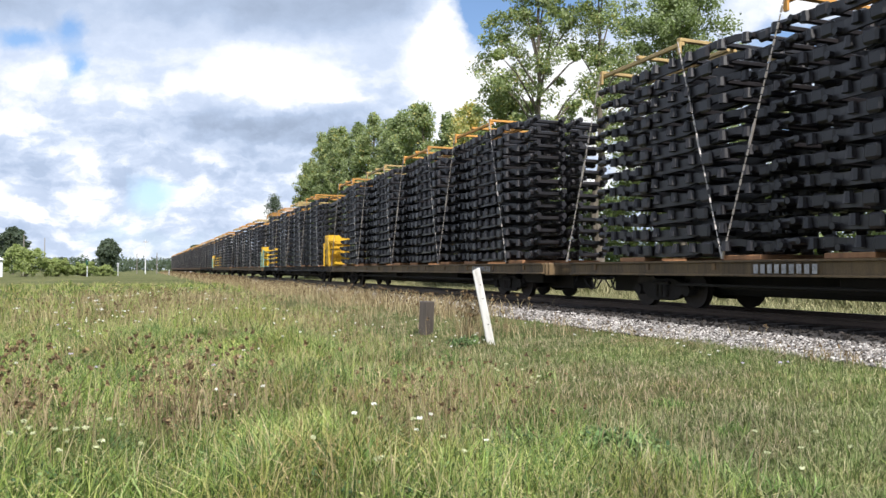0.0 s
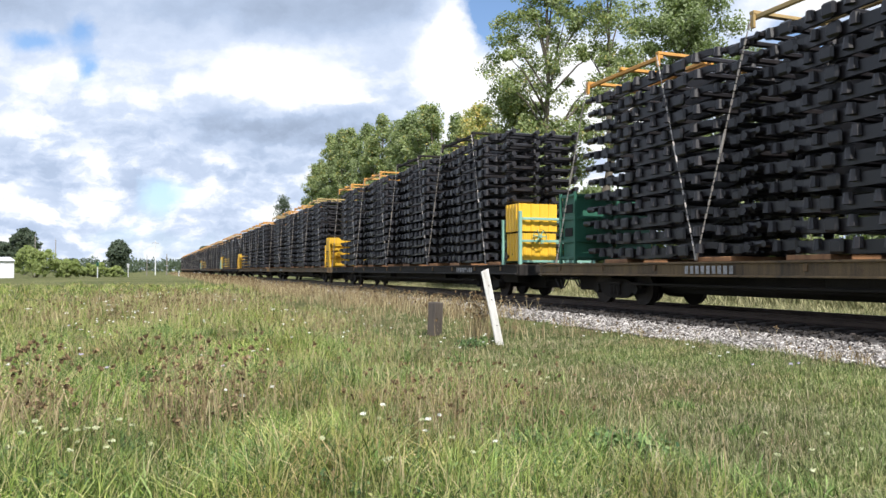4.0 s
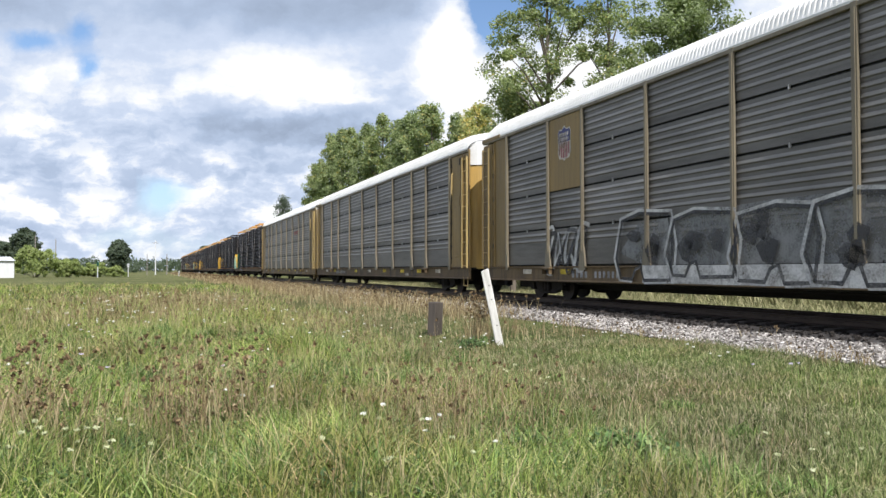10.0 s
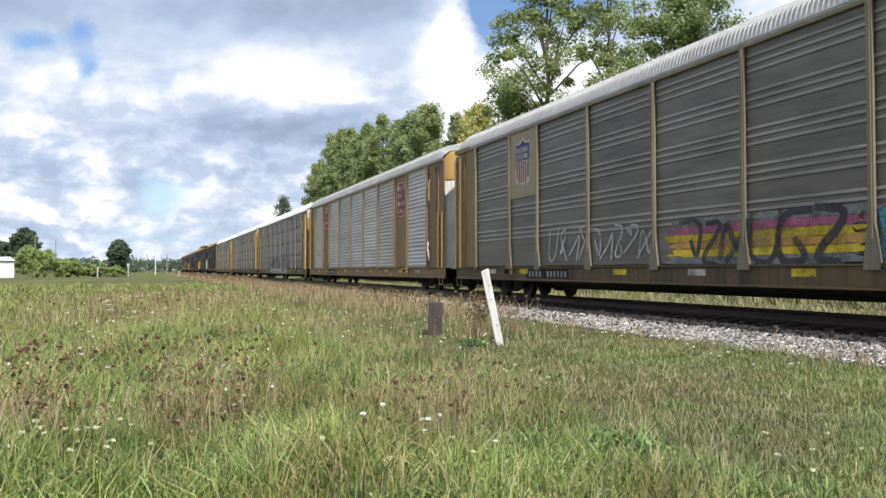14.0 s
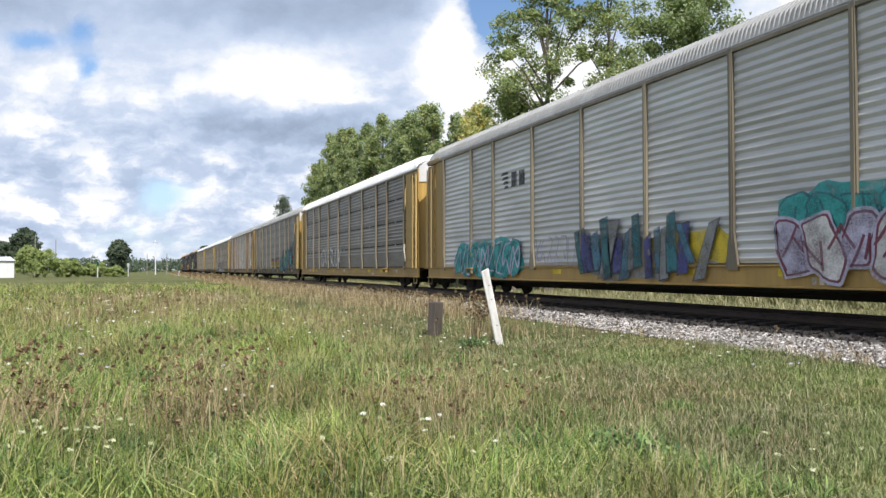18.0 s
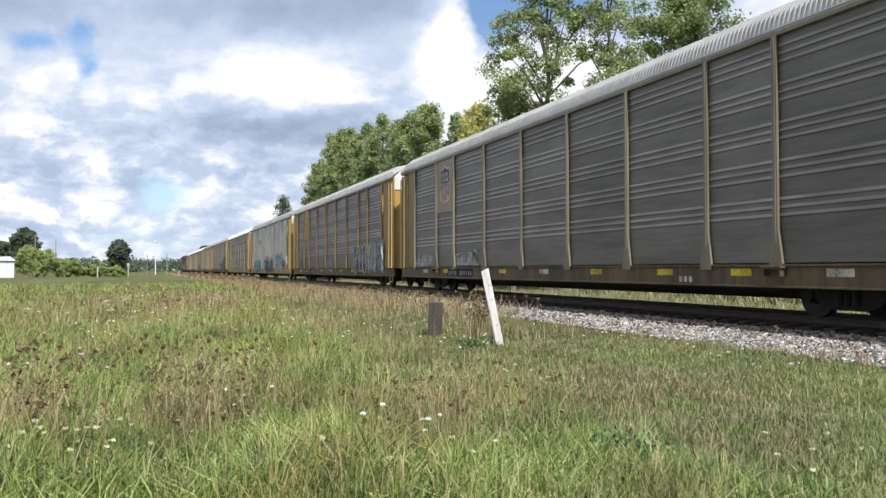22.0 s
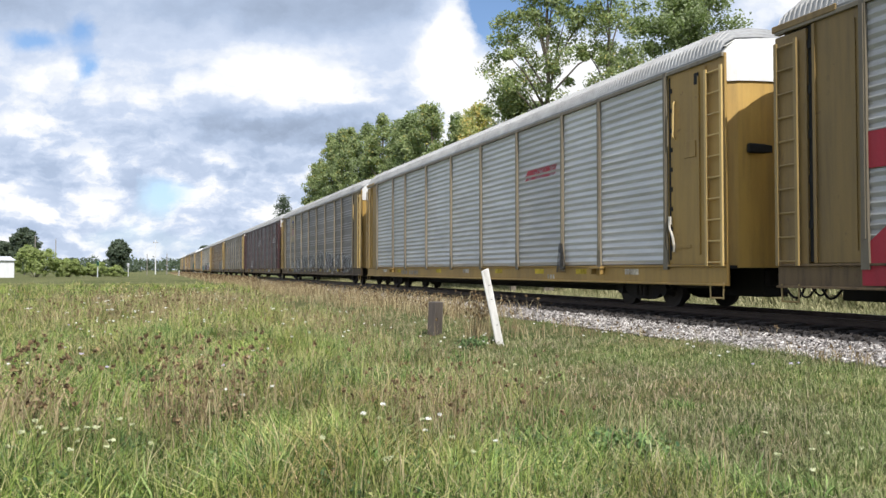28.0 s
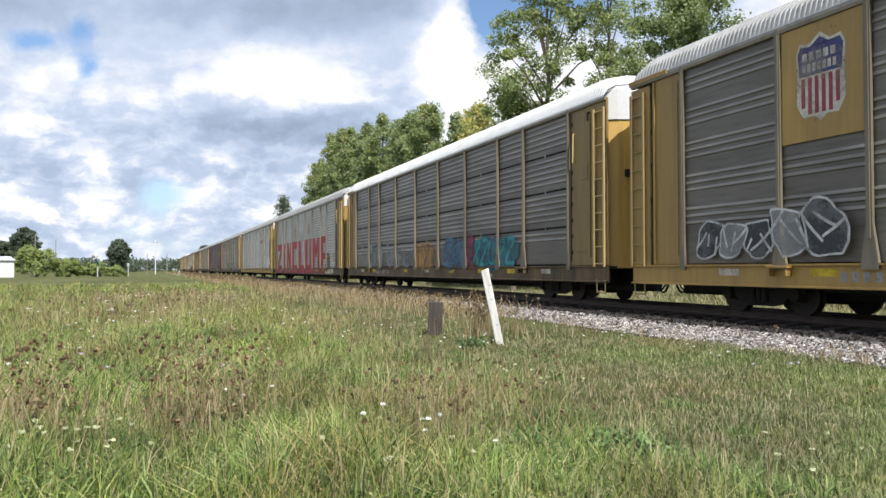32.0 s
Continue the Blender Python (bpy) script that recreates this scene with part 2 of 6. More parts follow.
# same yellow with shade put in; own dull colour on the tan car
LADDER_DULL_SHADED = weathered("ladder_dull_shaded_yellow", (0.34, 0.24, 0.09), (0.17, 0.11, 0.05), 0.6, 0.5)


def plain(name, tone, rough=0.6):
    """Sprayed or stencilled paint, thin and worn in places so that the sheet below shows."""
    m = weathered(name, tone, tuple(c * 0.6 + 0.03 for c in tone), 0.55, rough, streak=False)
    n = Nodes(m.node_tree, False)
    bsdf = next(x for x in n.tree.nodes if x.type == "BSDF_PRINCIPLED")
    out = next(x for x in n.tree.nodes if x.type == "OUTPUT_MATERIAL")
    at = n.add("ShaderNodeTexCoord").outputs["Object"]
    worn = n.math("ADD", n.remap(n.noise(at, 2.2, 5.0, 0.6), 0.38, 0.62, 0.0, 0.55), n.remap(n.noise(at, 24.0, 3.0, 0.6), 0.35, 0.65, 0.30, 0.62), clamp=True)
    clear = n.add("ShaderNodeBsdfTransparent")
    n.tree.links.new(n.add("ShaderNodeMixShader", (worn, clear.outputs[0], bsdf.outputs[0])).outputs[0], out.inputs[0])
    return m


SPRAY = {k: plain("spray_" + k, c) for k, c in {
    "white": (0.62, 0.61, 0.60), "black": (0.03, 0.03, 0.035), "grey": (0.34, 0.34, 0.35), "dim": (0.23, 0.23, 0.23), "red": (0.50, 0.025, 0.045), "teal": (0.03, 0.36, 0.35), "green": (0.03, 0.27, 0.10), "lilac": (0.50, 0.48, 0.62),
    "darkteal": (0.02, 0.14, 0.17), "blue": (0.06, 0.17, 0.25), "navy": (0.05, 0.055, 0.20), "pink": (0.45, 0.12, 0.22), "plum": (0.17, 0.03, 0.06),
    "yellow": (0.72, 0.52, 0.02), "orange": (0.55, 0.30, 0.06), "cream": (0.66, 0.6, 0.5), "signred": (0.30, 0.035, 0.07)}.items()}


def ground_build(n, put):
    at = n.add("ShaderNodeTexCoord").outputs["Object"]
    big = n.noise(at, 0.11, 5.0, 0.6)
    mid = n.noise(at, 1.1, 5.0, 0.6)
    fine = n.noise(at, 30.0, 4.0, 0.7)
    tone = n.ramp(mid, [(0.3, (0.06, 0.075, 0.026)), (0.5, (0.10, 0.115, 0.042)), (0.7, (0.18, 0.15, 0.08))])
    tone = n.mix(n.remap(big, 0.42, 0.66), tone, (0.19, 0.19, 0.08))
    tone = n.mix(n.remap(fine, 0.3, 0.7), n.mix(1.0, tone, (0.55, 0.55, 0.55), "MULTIPLY"), n.mix(1.0, tone, (1.25, 1.25, 1.2), "MULTIPLY"))
    put("Base Color", tone)
    put("Roughness", 0.95)
    put("Specular IOR Level", 0.1)
    put("Normal", n.add("ShaderNodeBump", {"Strength": 0.9, "Distance": 0.05, "Height": n.math("ADD", fine, mid)}).outputs[0])


GROUND = material("meadow_ground", ground_build)


def island_tones(name, stops, rough=0.8, spread=0.25, patches_of=None):
    """Pieces of one heap: each takes its tone from the stops."""
    def build(n, put):
        isl = n.add("ShaderNodeNewGeometry").outputs["Random Per Island"]
        at = n.add("ShaderNodeTexCoord").outputs["Object"]
        tone = n.ramp(isl, stops)
        patch = n.noise(at, 0.9, 5.0, 0.65)
        tone = n.mix(1.0, tone, n.add("ShaderNodeCombineXYZ", (n.remap(patch, 0.3, 0.7, 1 - spread, 1 + spread),) * 3).outputs[0], "MULTIPLY")
        if patches_of:
            green, dry = patches_of
            tone = n.mix(n.remap(n.noise(at, 0.42, 4.0, 0.6), 0.46, 0.62, 0.0, 0.75), tone, n.mix(1.0, tone, green, "MULTIPLY"))
            tone = n.mix(n.remap(n.noise(n.vec("ADD", at, (31.0, 7.0, 0.0)), 0.8, 4.0, 0.6), 0.50, 0.66, 0.0, 0.7), tone, n.mix(1.0, tone, dry, "MULTIPLY"))
        put("Base Color", tone)
        put("Roughness", rough)
        put("Specular IOR Level", 0.25)
    return material(name, build)


STONES = island_tones("ballast_stone", [(0.0, (0.05, 0.044, 0.04)), (0.35, (0.20, 0.178, 0.16)), (0.7, (0.38, 0.35, 0.325)), (1.0, (0.70, 0.67, 0.63))])
# oil-dark stones that also carry the train's shade in their tone
STONES_OILY_SHADE = island_tones("oily_shaded_stone", [(0.0, (0.010, 0.008, 0.007)), (0.6, (0.024, 0.020, 0.017)), (1.0, (0.06, 0.05, 0.044))])
GRASS = island_tones("grass_blade", [(0.0, (0.03, 0.055, 0.014)), (0.16, (0.06, 0.095, 0.022)), (0.38, (0.175, 0.24, 0.05)), (0.66, (0.30, 0.34, 0.10)), (0.86, (0.40, 0.35, 0.17)), (1.0, (0.52, 0.44, 0.27))], 0.6, 0.5, ((0.92, 1.12, 0.75), (1.18, 0.86, 0.85)))
MOWN = island_tones("mown_blade", [(0.0, (0.065, 0.085, 0.03)), (0.35, (0.15, 0.185, 0.065)), (0.62, (0.235, 0.25, 0.115)), (0.82, (0.33, 0.285, 0.17)), (1.0, (0.48, 0.41, 0.29))], 0.65, 0.25, ((0.85, 1.05, 0.75), (1.15, 0.92, 0.97)))
LUSH = island_tones("lush_blade", [(0.0, (0.04, 0.085, 0.02)), (0.5, (0.125, 0.20, 0.05)), (1.0, (0.28, 0.355, 0.12))], 0.55, 0.35)
LEAFY = island_tones("broad_weed_leaf", [(0.0, (0.03, 0.065, 0.025)), (0.5, (0.09, 0.155, 0.05)), (1.0, (0.21, 0.29, 0.105))], 0.5, 0.35)
STRAW = island_tones("dry_stem", [(0.0, (0.13, 0.09, 0.05)), (0.5, (0.29, 0.225, 0.12)), (1.0, (0.50, 0.43, 0.26))], 0.8)
SEED = island_tones("seed_head", [(0.0, (0.07, 0.048, 0.028)), (0.6, (0.17, 0.115, 0.06)), (1.0, (0.30, 0.21, 0.11))], 0.9)
WITHERED = island_tones("withered_leaf", [(0.0, (0.09, 0.065, 0.035)), (0.5, (0.22, 0.155, 0.085)), (1.0, (0.38, 0.29, 0.18))], 0.9, 0.4)
VERGE = island_tones("dry_verge_blade", [(0.0, (0.12, 0.13, 0.055)), (0.5, (0.26, 0.25, 0.125)), (1.0, (0.42, 0.38, 0.22))], 0.8, 0.35)
PETAL = island_tones("white_petal", [(0.0, (0.62, 0.62, 0.55)), (1.0, (0.82, 0.82, 0.78))], 0.7, 0.05)
CREAM_PETAL = island_tones("cream_petal", [(0.0, (0.32, 0.35, 0.18)), (1.0, (0.55, 0.56, 0.36))], 0.7, 0.05)
LILAC = island_tones("lilac_petal", [(0.0, (0.42, 0.36, 0.5)), (1.0, (0.6, 0.56, 0.68))], 0.7, 0.05)
LEAF = leafy("cottonwood_leaf", (0.165, 0.21, 0.085), (0.47, 0.53, 0.265), (0.50, 0.42, 0.14), 0.06)
LEAF_DARK = leafy("dark_leaf", (0.14, 0.185, 0.08), (0.40, 0.46, 0.23))
LEAF_GOLD = leafy("turning_leaf", (0.30, 0.33, 0.12), (0.58, 0.57, 0.25), (0.68, 0.50, 0.17), 0.3)
LEAF_BUSH = leafy("bush_leaf", (0.21, 0.26, 0.085), (0.43, 0.48, 0.19))
LEAF_FAR = leafy("far_leaf", (0.075, 0.10, 0.07), (0.15, 0.19, 0.12))

# ---------------------------------------------------------------- mesh helpers


def raw(name, verts, faces, mats, idx=None, smooth=False):
    """A mesh straight from numbers that the code works out."""
    me = bpy.data.meshes.new(name)
    v = np.asarray(verts, dtype=np.float32)
    f = np.asarray(faces, dtype=np.int32)
    k = f.shape[1]
    me.vertices.add(len(v)), me.loops.add(f.size), me.polygons.add(len(f))
    me.vertices.foreach_set("co", v.ravel())
    me.loops.foreach_set("vertex_index", f.ravel())
    me.polygons.foreach_set("loop_start", np.arange(0, f.size, k, dtype=np.int32))
    me.polygons.foreach_set("loop_total", np.full(len(f), k, dtype=np.int32))
    for m in mats if isinstance(mats, (list, tuple)) else [mats]:
        me.materials.append(m)
    if idx is not None:
        me.polygons.foreach_set("material_index", np.asarray(idx, dtype=np.int32))
    me.polygons.foreach_set("use_smooth", np.full(len(f), smooth, dtype=bool))
    me.update(calc_edges=True)
    return me


def mesh_of(name, bm, mat, smooth=False):
    me = bpy.data.meshes.new(name)
    bm.normal_update()
    bm.to_mesh(me)
    bm.free()
    for m in mat if isinstance(mat, (list, tuple)) else [mat]:
        me.materials.append(m)
    if smooth:
        for p in me.polygons:
            p.use_smooth = True
    return me


def box(bm, x0, x1, y0, y1, z0, z1, bevel=0.0, m=None):
    """A block between two corners, its edges broken where bevel is given."""
    made = bmesh.ops.create_cube(bm, size=1.0, matrix=Matrix.LocRotScale(((x0 + x1) / 2, (y0 + y1) / 2, (z0 + z1) / 2), None, (x1 - x0, y1 - y0, z1 - z0)))["verts"]
    if bevel:
        out = bmesh.ops.bevel(bm, geom=list({e for v in made for e in v.link_edges}), offset=bevel, segments=1, affect="EDGES")["verts"]
        made = list({v for v in [*made, *out] if v.is_valid})
    if m:
        bmesh.ops.transform(bm, matrix=m, verts=made)
    return made


def rod(bm, a, b, r0, r1=None, sides=8, cap=True):
    """A round bar from a to b."""
    a, b = Vector(a), Vector(b)
    d = b - a
    m = Matrix.Translation((a + b) / 2) @ d.to_track_quat("Z", "Y").to_matrix().to_4x4()
    return bmesh.ops.create_cone(bm, cap_ends=cap, segments=sides, radius1=r0, radius2=r0 if r1 is None else r1, depth=d.length, matrix=m)["verts"]


def sheet(bm, pts, thick, axis=0):
    """A flat outline (closed, in the plane across axis x) given thickness towards -x."""
    vs = [bm.verts.new(p) for p in pts]
    f = bm.faces.new(vs)
    out = bmesh.ops.extrude_face_region(bm, geom=[f])["geom"]
    bmesh.ops.translate(bm, verts=[g for g in out if isinstance(g, bmesh.types.BMVert)], vec=(-thick, 0, 0))


def link(name, me, parent, m=None, label=""):
    ob = new(name, me)
    ob.parent = parent
    if m is not None:
        ob.matrix_basis = m
    return tagged(ob, label)


def part(name, bm, mat, parent, label="", m=None, smooth=False):
    return link(name, mesh_of(name, bm, mat, smooth), parent, m, label)


MESHES = {}


def shared(key, make):
    if key not in MESHES:
        MESHES[key] = make()
    return MESHES[key]

# ---------------------------------------------------------------- ground and track
TRACK_X = 12.42                     # the track's centre line, straight along +Y, then bending right
BEND_Y, BEND_R = 300.0, 800.0
rng = np.random.default_rng(7)


def on_track(s):
    """Place and heading of the track at s metres along it."""
    if s <= BEND_Y:
        return TRACK_X, s, 0.0
    a = (s - BEND_Y) / BEND_R
    return TRACK_X + BEND_R * (1 - math.cos(a)), BEND_Y + BEND_R * math.sin(a), -a


def land(x, y):
    """Height of the ground."""
    x, y = np.asarray(x, float), np.asarray(y, float)
    d = np.abs(x - TRACK_X)
    bank = np.clip((7.5 - d) / 4.0, 0, 1)
    z = -0.66 + 0.16 * bank * bank * (3 - 2 * bank)
    z = z + 0.035 * np.sin(0.9 * x + 0.4 * y) * np.sin(0.5 * y - 0.3 * x) + 0.05 * np.sin(0.21 * x + 1.3) * np.sin(0.17 * y)
    z = z + 0.22 * np.exp(-((x + 6.0) / 9.0) ** 2 - ((y - 40.0) / 16.0) ** 2)
    far = np.clip(np.hypot(x, y) / 80.0, 0, 1)
    return z * (1 - far) + (-0.60) * far


def grid_ground():
    xs = np.unique(np.concatenate([np.linspace(-12, 30, 85), np.geomspace(30, 3000, 26), -np.geomspace(12, 3000, 30)]))
    ys = np.unique(np.concatenate([np.linspace(-8, 60, 110), np.geomspace(60, 4000, 34), -np.geomspace(8, 3000, 24)]))
    gx, gy = np.meshgrid(xs, ys)
    v = np.stack([gx, gy, land(gx, gy)], -1).reshape(-1, 3)
    w = len(xs)
    i = (np.arange(len(ys) - 1)[:, None] * w + np.arange(w - 1)[None]).ravel()
    return raw("ground", v, np.stack([i, i + 1, i + w + 1, i + w], 1), GROUND, smooth=True)


tagged(new("ground", grid_ground()), "rough green meadow with dry patches beside the railway", "ground", kind="structure")


def along(profile, s0, s1, step, mat, name):
    """A strip of one cross section (offsets x, heights z) along the track."""
    ss = np.arange(s0, s1 + step, step)
    v = []
    for s in ss:
        x, y, a = on_track(s)
        for ox, z in profile:
            v.append((x + ox * math.cos(a), y + ox * math.sin(a), z))
    k = len(profile)
    i = (np.arange(len(ss) - 1)[:, None] * k + np.arange(k - 1)[None]).ravel()
    return raw(name, v, np.stack([i, i + 1, i + k + 1, i + k], 1), mat)


def ballast_build(n, put):
    at = n.add("ShaderNodeTexCoord").outputs["Object"]
    vor = n.add("ShaderNodeTexVoronoi", {"Vector": at, "Scale": 17.0})
    tone = n.ramp(n.add("ShaderNodeSeparateColor", (vor.outputs["Color"],)).outputs[0], [(0.0, (0.13, 0.11, 0.10)), (0.5, (0.33, 0.30, 0.28)), (1.0, (0.60, 0.57, 0.54))])
    big = n.noise(at, 0.6, 4.0)
    tone = n.mix(n.remap(big, 0.4, 0.7, 0.0, 0.5), tone, (0.20, 0.17, 0.14))
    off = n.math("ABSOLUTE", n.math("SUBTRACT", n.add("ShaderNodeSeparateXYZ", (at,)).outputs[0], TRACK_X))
    # oil grime near the rails, deepened and widened with the train's shade in colour
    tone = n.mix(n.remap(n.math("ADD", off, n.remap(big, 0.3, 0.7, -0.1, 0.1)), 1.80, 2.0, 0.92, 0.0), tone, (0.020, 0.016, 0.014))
    put("Base Color", tone)
    put("Roughness", 0.9)
    put("Normal", n.add("ShaderNodeBump", {"Strength": 1.0, "Distance": 0.04, "Height": n.math("MULTIPLY", vor.outputs["Distance"], -1.0)}).outputs[0])


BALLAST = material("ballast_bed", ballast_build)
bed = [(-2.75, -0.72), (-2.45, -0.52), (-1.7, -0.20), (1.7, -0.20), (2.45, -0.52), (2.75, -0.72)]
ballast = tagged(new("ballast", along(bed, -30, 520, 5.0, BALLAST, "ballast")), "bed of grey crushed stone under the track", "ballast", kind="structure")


def rubble(count, pick, size, seed, mat=None):
    """Angular stones: squashed octahedra with jittered corners, set half into the bed."""
    r = np.random.default_rng(seed)
    x, y, z = pick(r, count)
    base = np.array([(1, 0, 0), (-1, 0, 0), (0, 1, 0), (0, -1, 0), (0, 0, 1), (0, 0, -1)], float)
    v = base[None] * (0.75 + 0.5 * r.random((count, 6, 1))) + 0.28 * r.standard_normal((count, 6, 3))
    q, _ = np.linalg.qr(r.standard_normal((count, 3, 3)))
    v = np.einsum("nij,nkj->nki", q, v) * (size * (0.55 + 0.9 * r.random(count) ** 2))[:, None, None]
    v[:, :, 2] *= 0.8
    v += np.stack([x, y, z], -1)[:, None]
    f = np.array([(0, 2, 4), (2, 1, 4), (1, 3, 4), (3, 0, 4), (2, 0, 5), (1, 2, 5), (3, 1, 5), (0, 3, 5)])
    return raw("stones", v.reshape(-1, 3), (f[None] + 6 * np.arange(count)[:, None, None]).reshape(-1, 3), mat or STONES)


def near_bank(y0, y1):
    def pick(r, k):
        o = -2.62 + 0.70 * r.random(k) ** 0.8
        y = y0 + (y1 - y0) * r.random(k)
        z = np.interp(o, [-3.1, -2.75, -2.45, -1.7, -1.2], [-0.53, -0.52, -0.50, -0.19, -0.18])
        return TRACK_X + o, y, z
    return pick


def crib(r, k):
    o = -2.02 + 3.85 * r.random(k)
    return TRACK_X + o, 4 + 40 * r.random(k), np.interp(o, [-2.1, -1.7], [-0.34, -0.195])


for k, (y0, y1, c, s) in enumerate(((3.0, 16.0, 27000, 0.028), (16.0, 32.0, 13000, 0.034), (32.0, 80.0, 9000, 0.05))):
    tagged(link("stones", rubble(c, near_bank(y0, y1), s, 20 + k), ballast), kind="stuff")
tagged(link("stones", rubble(22000, crib, 0.036, 31, STONES_OILY_SHADE), ballast), kind="stuff")

rail_profile = [(-0.07, -0.165), (-0.07, -0.145), (-0.012, -0.125), (-0.012, -0.045), (-0.036, -0.035), (-0.036, -0.004), (-0.028, 0.0), (0.028, 0.0),
                (0.036, -0.004), (0.036, -0.035), (0.012, -0.045), (0.012, -0.125), (0.07, -0.145), (0.07, -0.165)]
for side in (-0.755, 0.755):
    tagged(new("rail", along([(o + side, z) for o, z in rail_profile], -30, 520, 6.0, RAILTOP, "rail")), "rusty brown steel rail with a worn head", "rail", "rails of the track", "structure")


def tie_mesh():
    bm = bmesh.new()
    box(bm, -1.3, 1.3, -0.115, 0.115, -0.33, -0.150, 0.012)
    for sx in (-0.755, 0.755):
        box(bm, sx - 0.17, sx + 0.17, -0.09, 0.09, -0.150, -0.138)
    return mesh_of("tie", bm, [weathered("tie_wood", (0.04, 0.032, 0.027), (0.02, 0.016, 0.014), 0.8, 0.9)])


tie = tie_mesh()
ties = tagged(new("track_ties"), "dark creosoted wooden ties under the rails", "railway ties", kind="structure")
for k in range(150):
    link("tie", tie, ties, pose(TRACK_X, 0.25 + 0.52 * k, 0, 0, 0, (k * 37 % 11 - 5) * 0.12))

# ---------------------------------------------------------------- railway cars
# local axes of a car: y forward along the track, -x the side that is seen, z over the rail head


def wheelset_mesh(r):
    bm = bmesh.new()
    rod(bm, (-0.98, 0, 0), (0.98, 0, 0), 0.075, sides=10)
    for sx in (-1, 1):
        rod(bm, (sx * 0.70, 0, 0), (sx * 0.735, 0, 0), r + 0.028, sides=28)
        rod(bm, (sx * 0.735, 0, 0), (sx * 0.835, 0, 0), r, sides=28)
        rod(bm, (sx * 0.835, 0, 0), (sx * 0.845, 0, 0), r * 0.80, r * 0.62, sides=28)
        rod(bm, (sx * 0.835, 0, 0), (sx * 0.90, 0, 0), 0.15, 0.12, sides=14)
        for k in range(3):
            a = k * math.tau / 3
            rod(bm, (sx * 0.975, 0.05 * math.cos(a), 0.05 * math.sin(a)), (sx * 1.0, 0.05 * math.cos(a), 0.05 * math.sin(a)), 0.016, sides=6)
    return mesh_of("wheelset", bm, WHEEL)


def side_frame_mesh():
    bm = bmesh.new()
    outline = [(-1.12, 0.44), (-1.05, 0.56), (-0.66, 0.57), (-0.36, 0.66), (0.36, 0.66), (0.66, 0.57), (1.05, 0.56), (1.12, 0.44), (0.80, 0.40), (0.56, 0.22), (0.30, 0.16),
               (-0.30, 0.16), (-0.56, 0.22), (-0.80, 0.40)]
    sheet(bm, [(0.07, y, z) for y, z in outline], 0.14)
    for sy in (-0.88, 0.88):
        rod(bm, (-0.13, sy, 0.40), (0.09, sy, 0.40), 0.13, sides=12)
    for oy in (-0.16, 0.0, 0.16):
        rod(bm, (-0.10, oy, 0.24), (-0.10, oy, 0.52), 0.066, sides=10)
    box(bm, -0.16, 0.0, -0.30, 0.30, 0.52, 0.60, 0.02)
    return mesh_of("side_frame", bm, UNDER)


def bolster_mesh():
    bm = bmesh.new()
    box(bm, -0.98, 0.98, -0.2, 0.2, 0.40, 0.68, 0.04)
    for sy in (-0.45, 0.45):
        rod(bm, (-0.85, sy, 0.34), (0.85, sy, 0.34), 0.05, sides=8)
    return mesh_of("bolster", bm, UNDER)


ROLLING = []


def truck(car, y, r, lift=0.0):
    t = link("truck", shared("bolster", bolster_mesh), car, pose(0, y, lift))
    for sx in (-0.97, 0.97):
        link("side_frame", shared("side_frame", side_frame_mesh), t, pose(sx, 0, 0, 0, 0, 0 if sx < 0 else 180))
    for wy in (-0.88, 0.88):
        ROLLING.append((link("wheelset", shared(("wheelset", r), lambda: wheelset_mesh(r)), t, pose(0, wy, r - lift)), r, wy, lift))


def coupler_mesh():
    bm = bmesh.new()
    box(bm, -0.09, 0.09, -0.55, 0.35, 0.62, 0.80, 0.03)
    box(bm, -0.15, 0.15, 0.30, 0.60, 0.58, 0.86, 0.05)
    box(bm, -0.30, 0.30, -0.60, -0.30, 0.52, 0.88, 0.03)
    rod(bm, (-1.35, -0.12, 0.66), (0.1, -0.05, 0.70), 0.016, sides=6)
    rod(bm, (-1.35, -0.12, 0.66), (-1.38, -0.05, 0.48), 0.016, sides=6)
    return mesh_of("coupler", bm, UNDER)


def hose_mesh(x, low, r, reach):
    bm = bmesh.new()
    pts = [(x, 0.0, 0.60)] + [(x - 0.05 * math.sin(a), reach * a / math.pi, 0.60 - low * math.sin(a)) for a in np.linspace(0.2, math.pi, 9)]
    for a, b in zip(pts, pts[1:]):
        rod(bm, a, b, r, sides=7)
    return mesh_of("air_hose", bm, UNDER)


def couplings(car, half):
    for sy in (1, -1):
        m = pose(0, sy * half, 0, 0, 0, 0 if sy > 0 else 180)
        link("coupler", shared("coupler", coupler_mesh), car, m)
        link("air_hose", shared("hose", lambda: hose_mesh(0.22, 0.30, 0.026, 0.62)), car, m)
        link("brake_hose", shared("hose_b", lambda: hose_mesh(-0.5, 0.26, 0.020, 0.5)), car, m)


HALF = 13.65         # half length of a rack's side
SIDE = 1.585         # half width over the posts
FLOOR, EAVE, CREST = 1.0, 5.30, 6.06


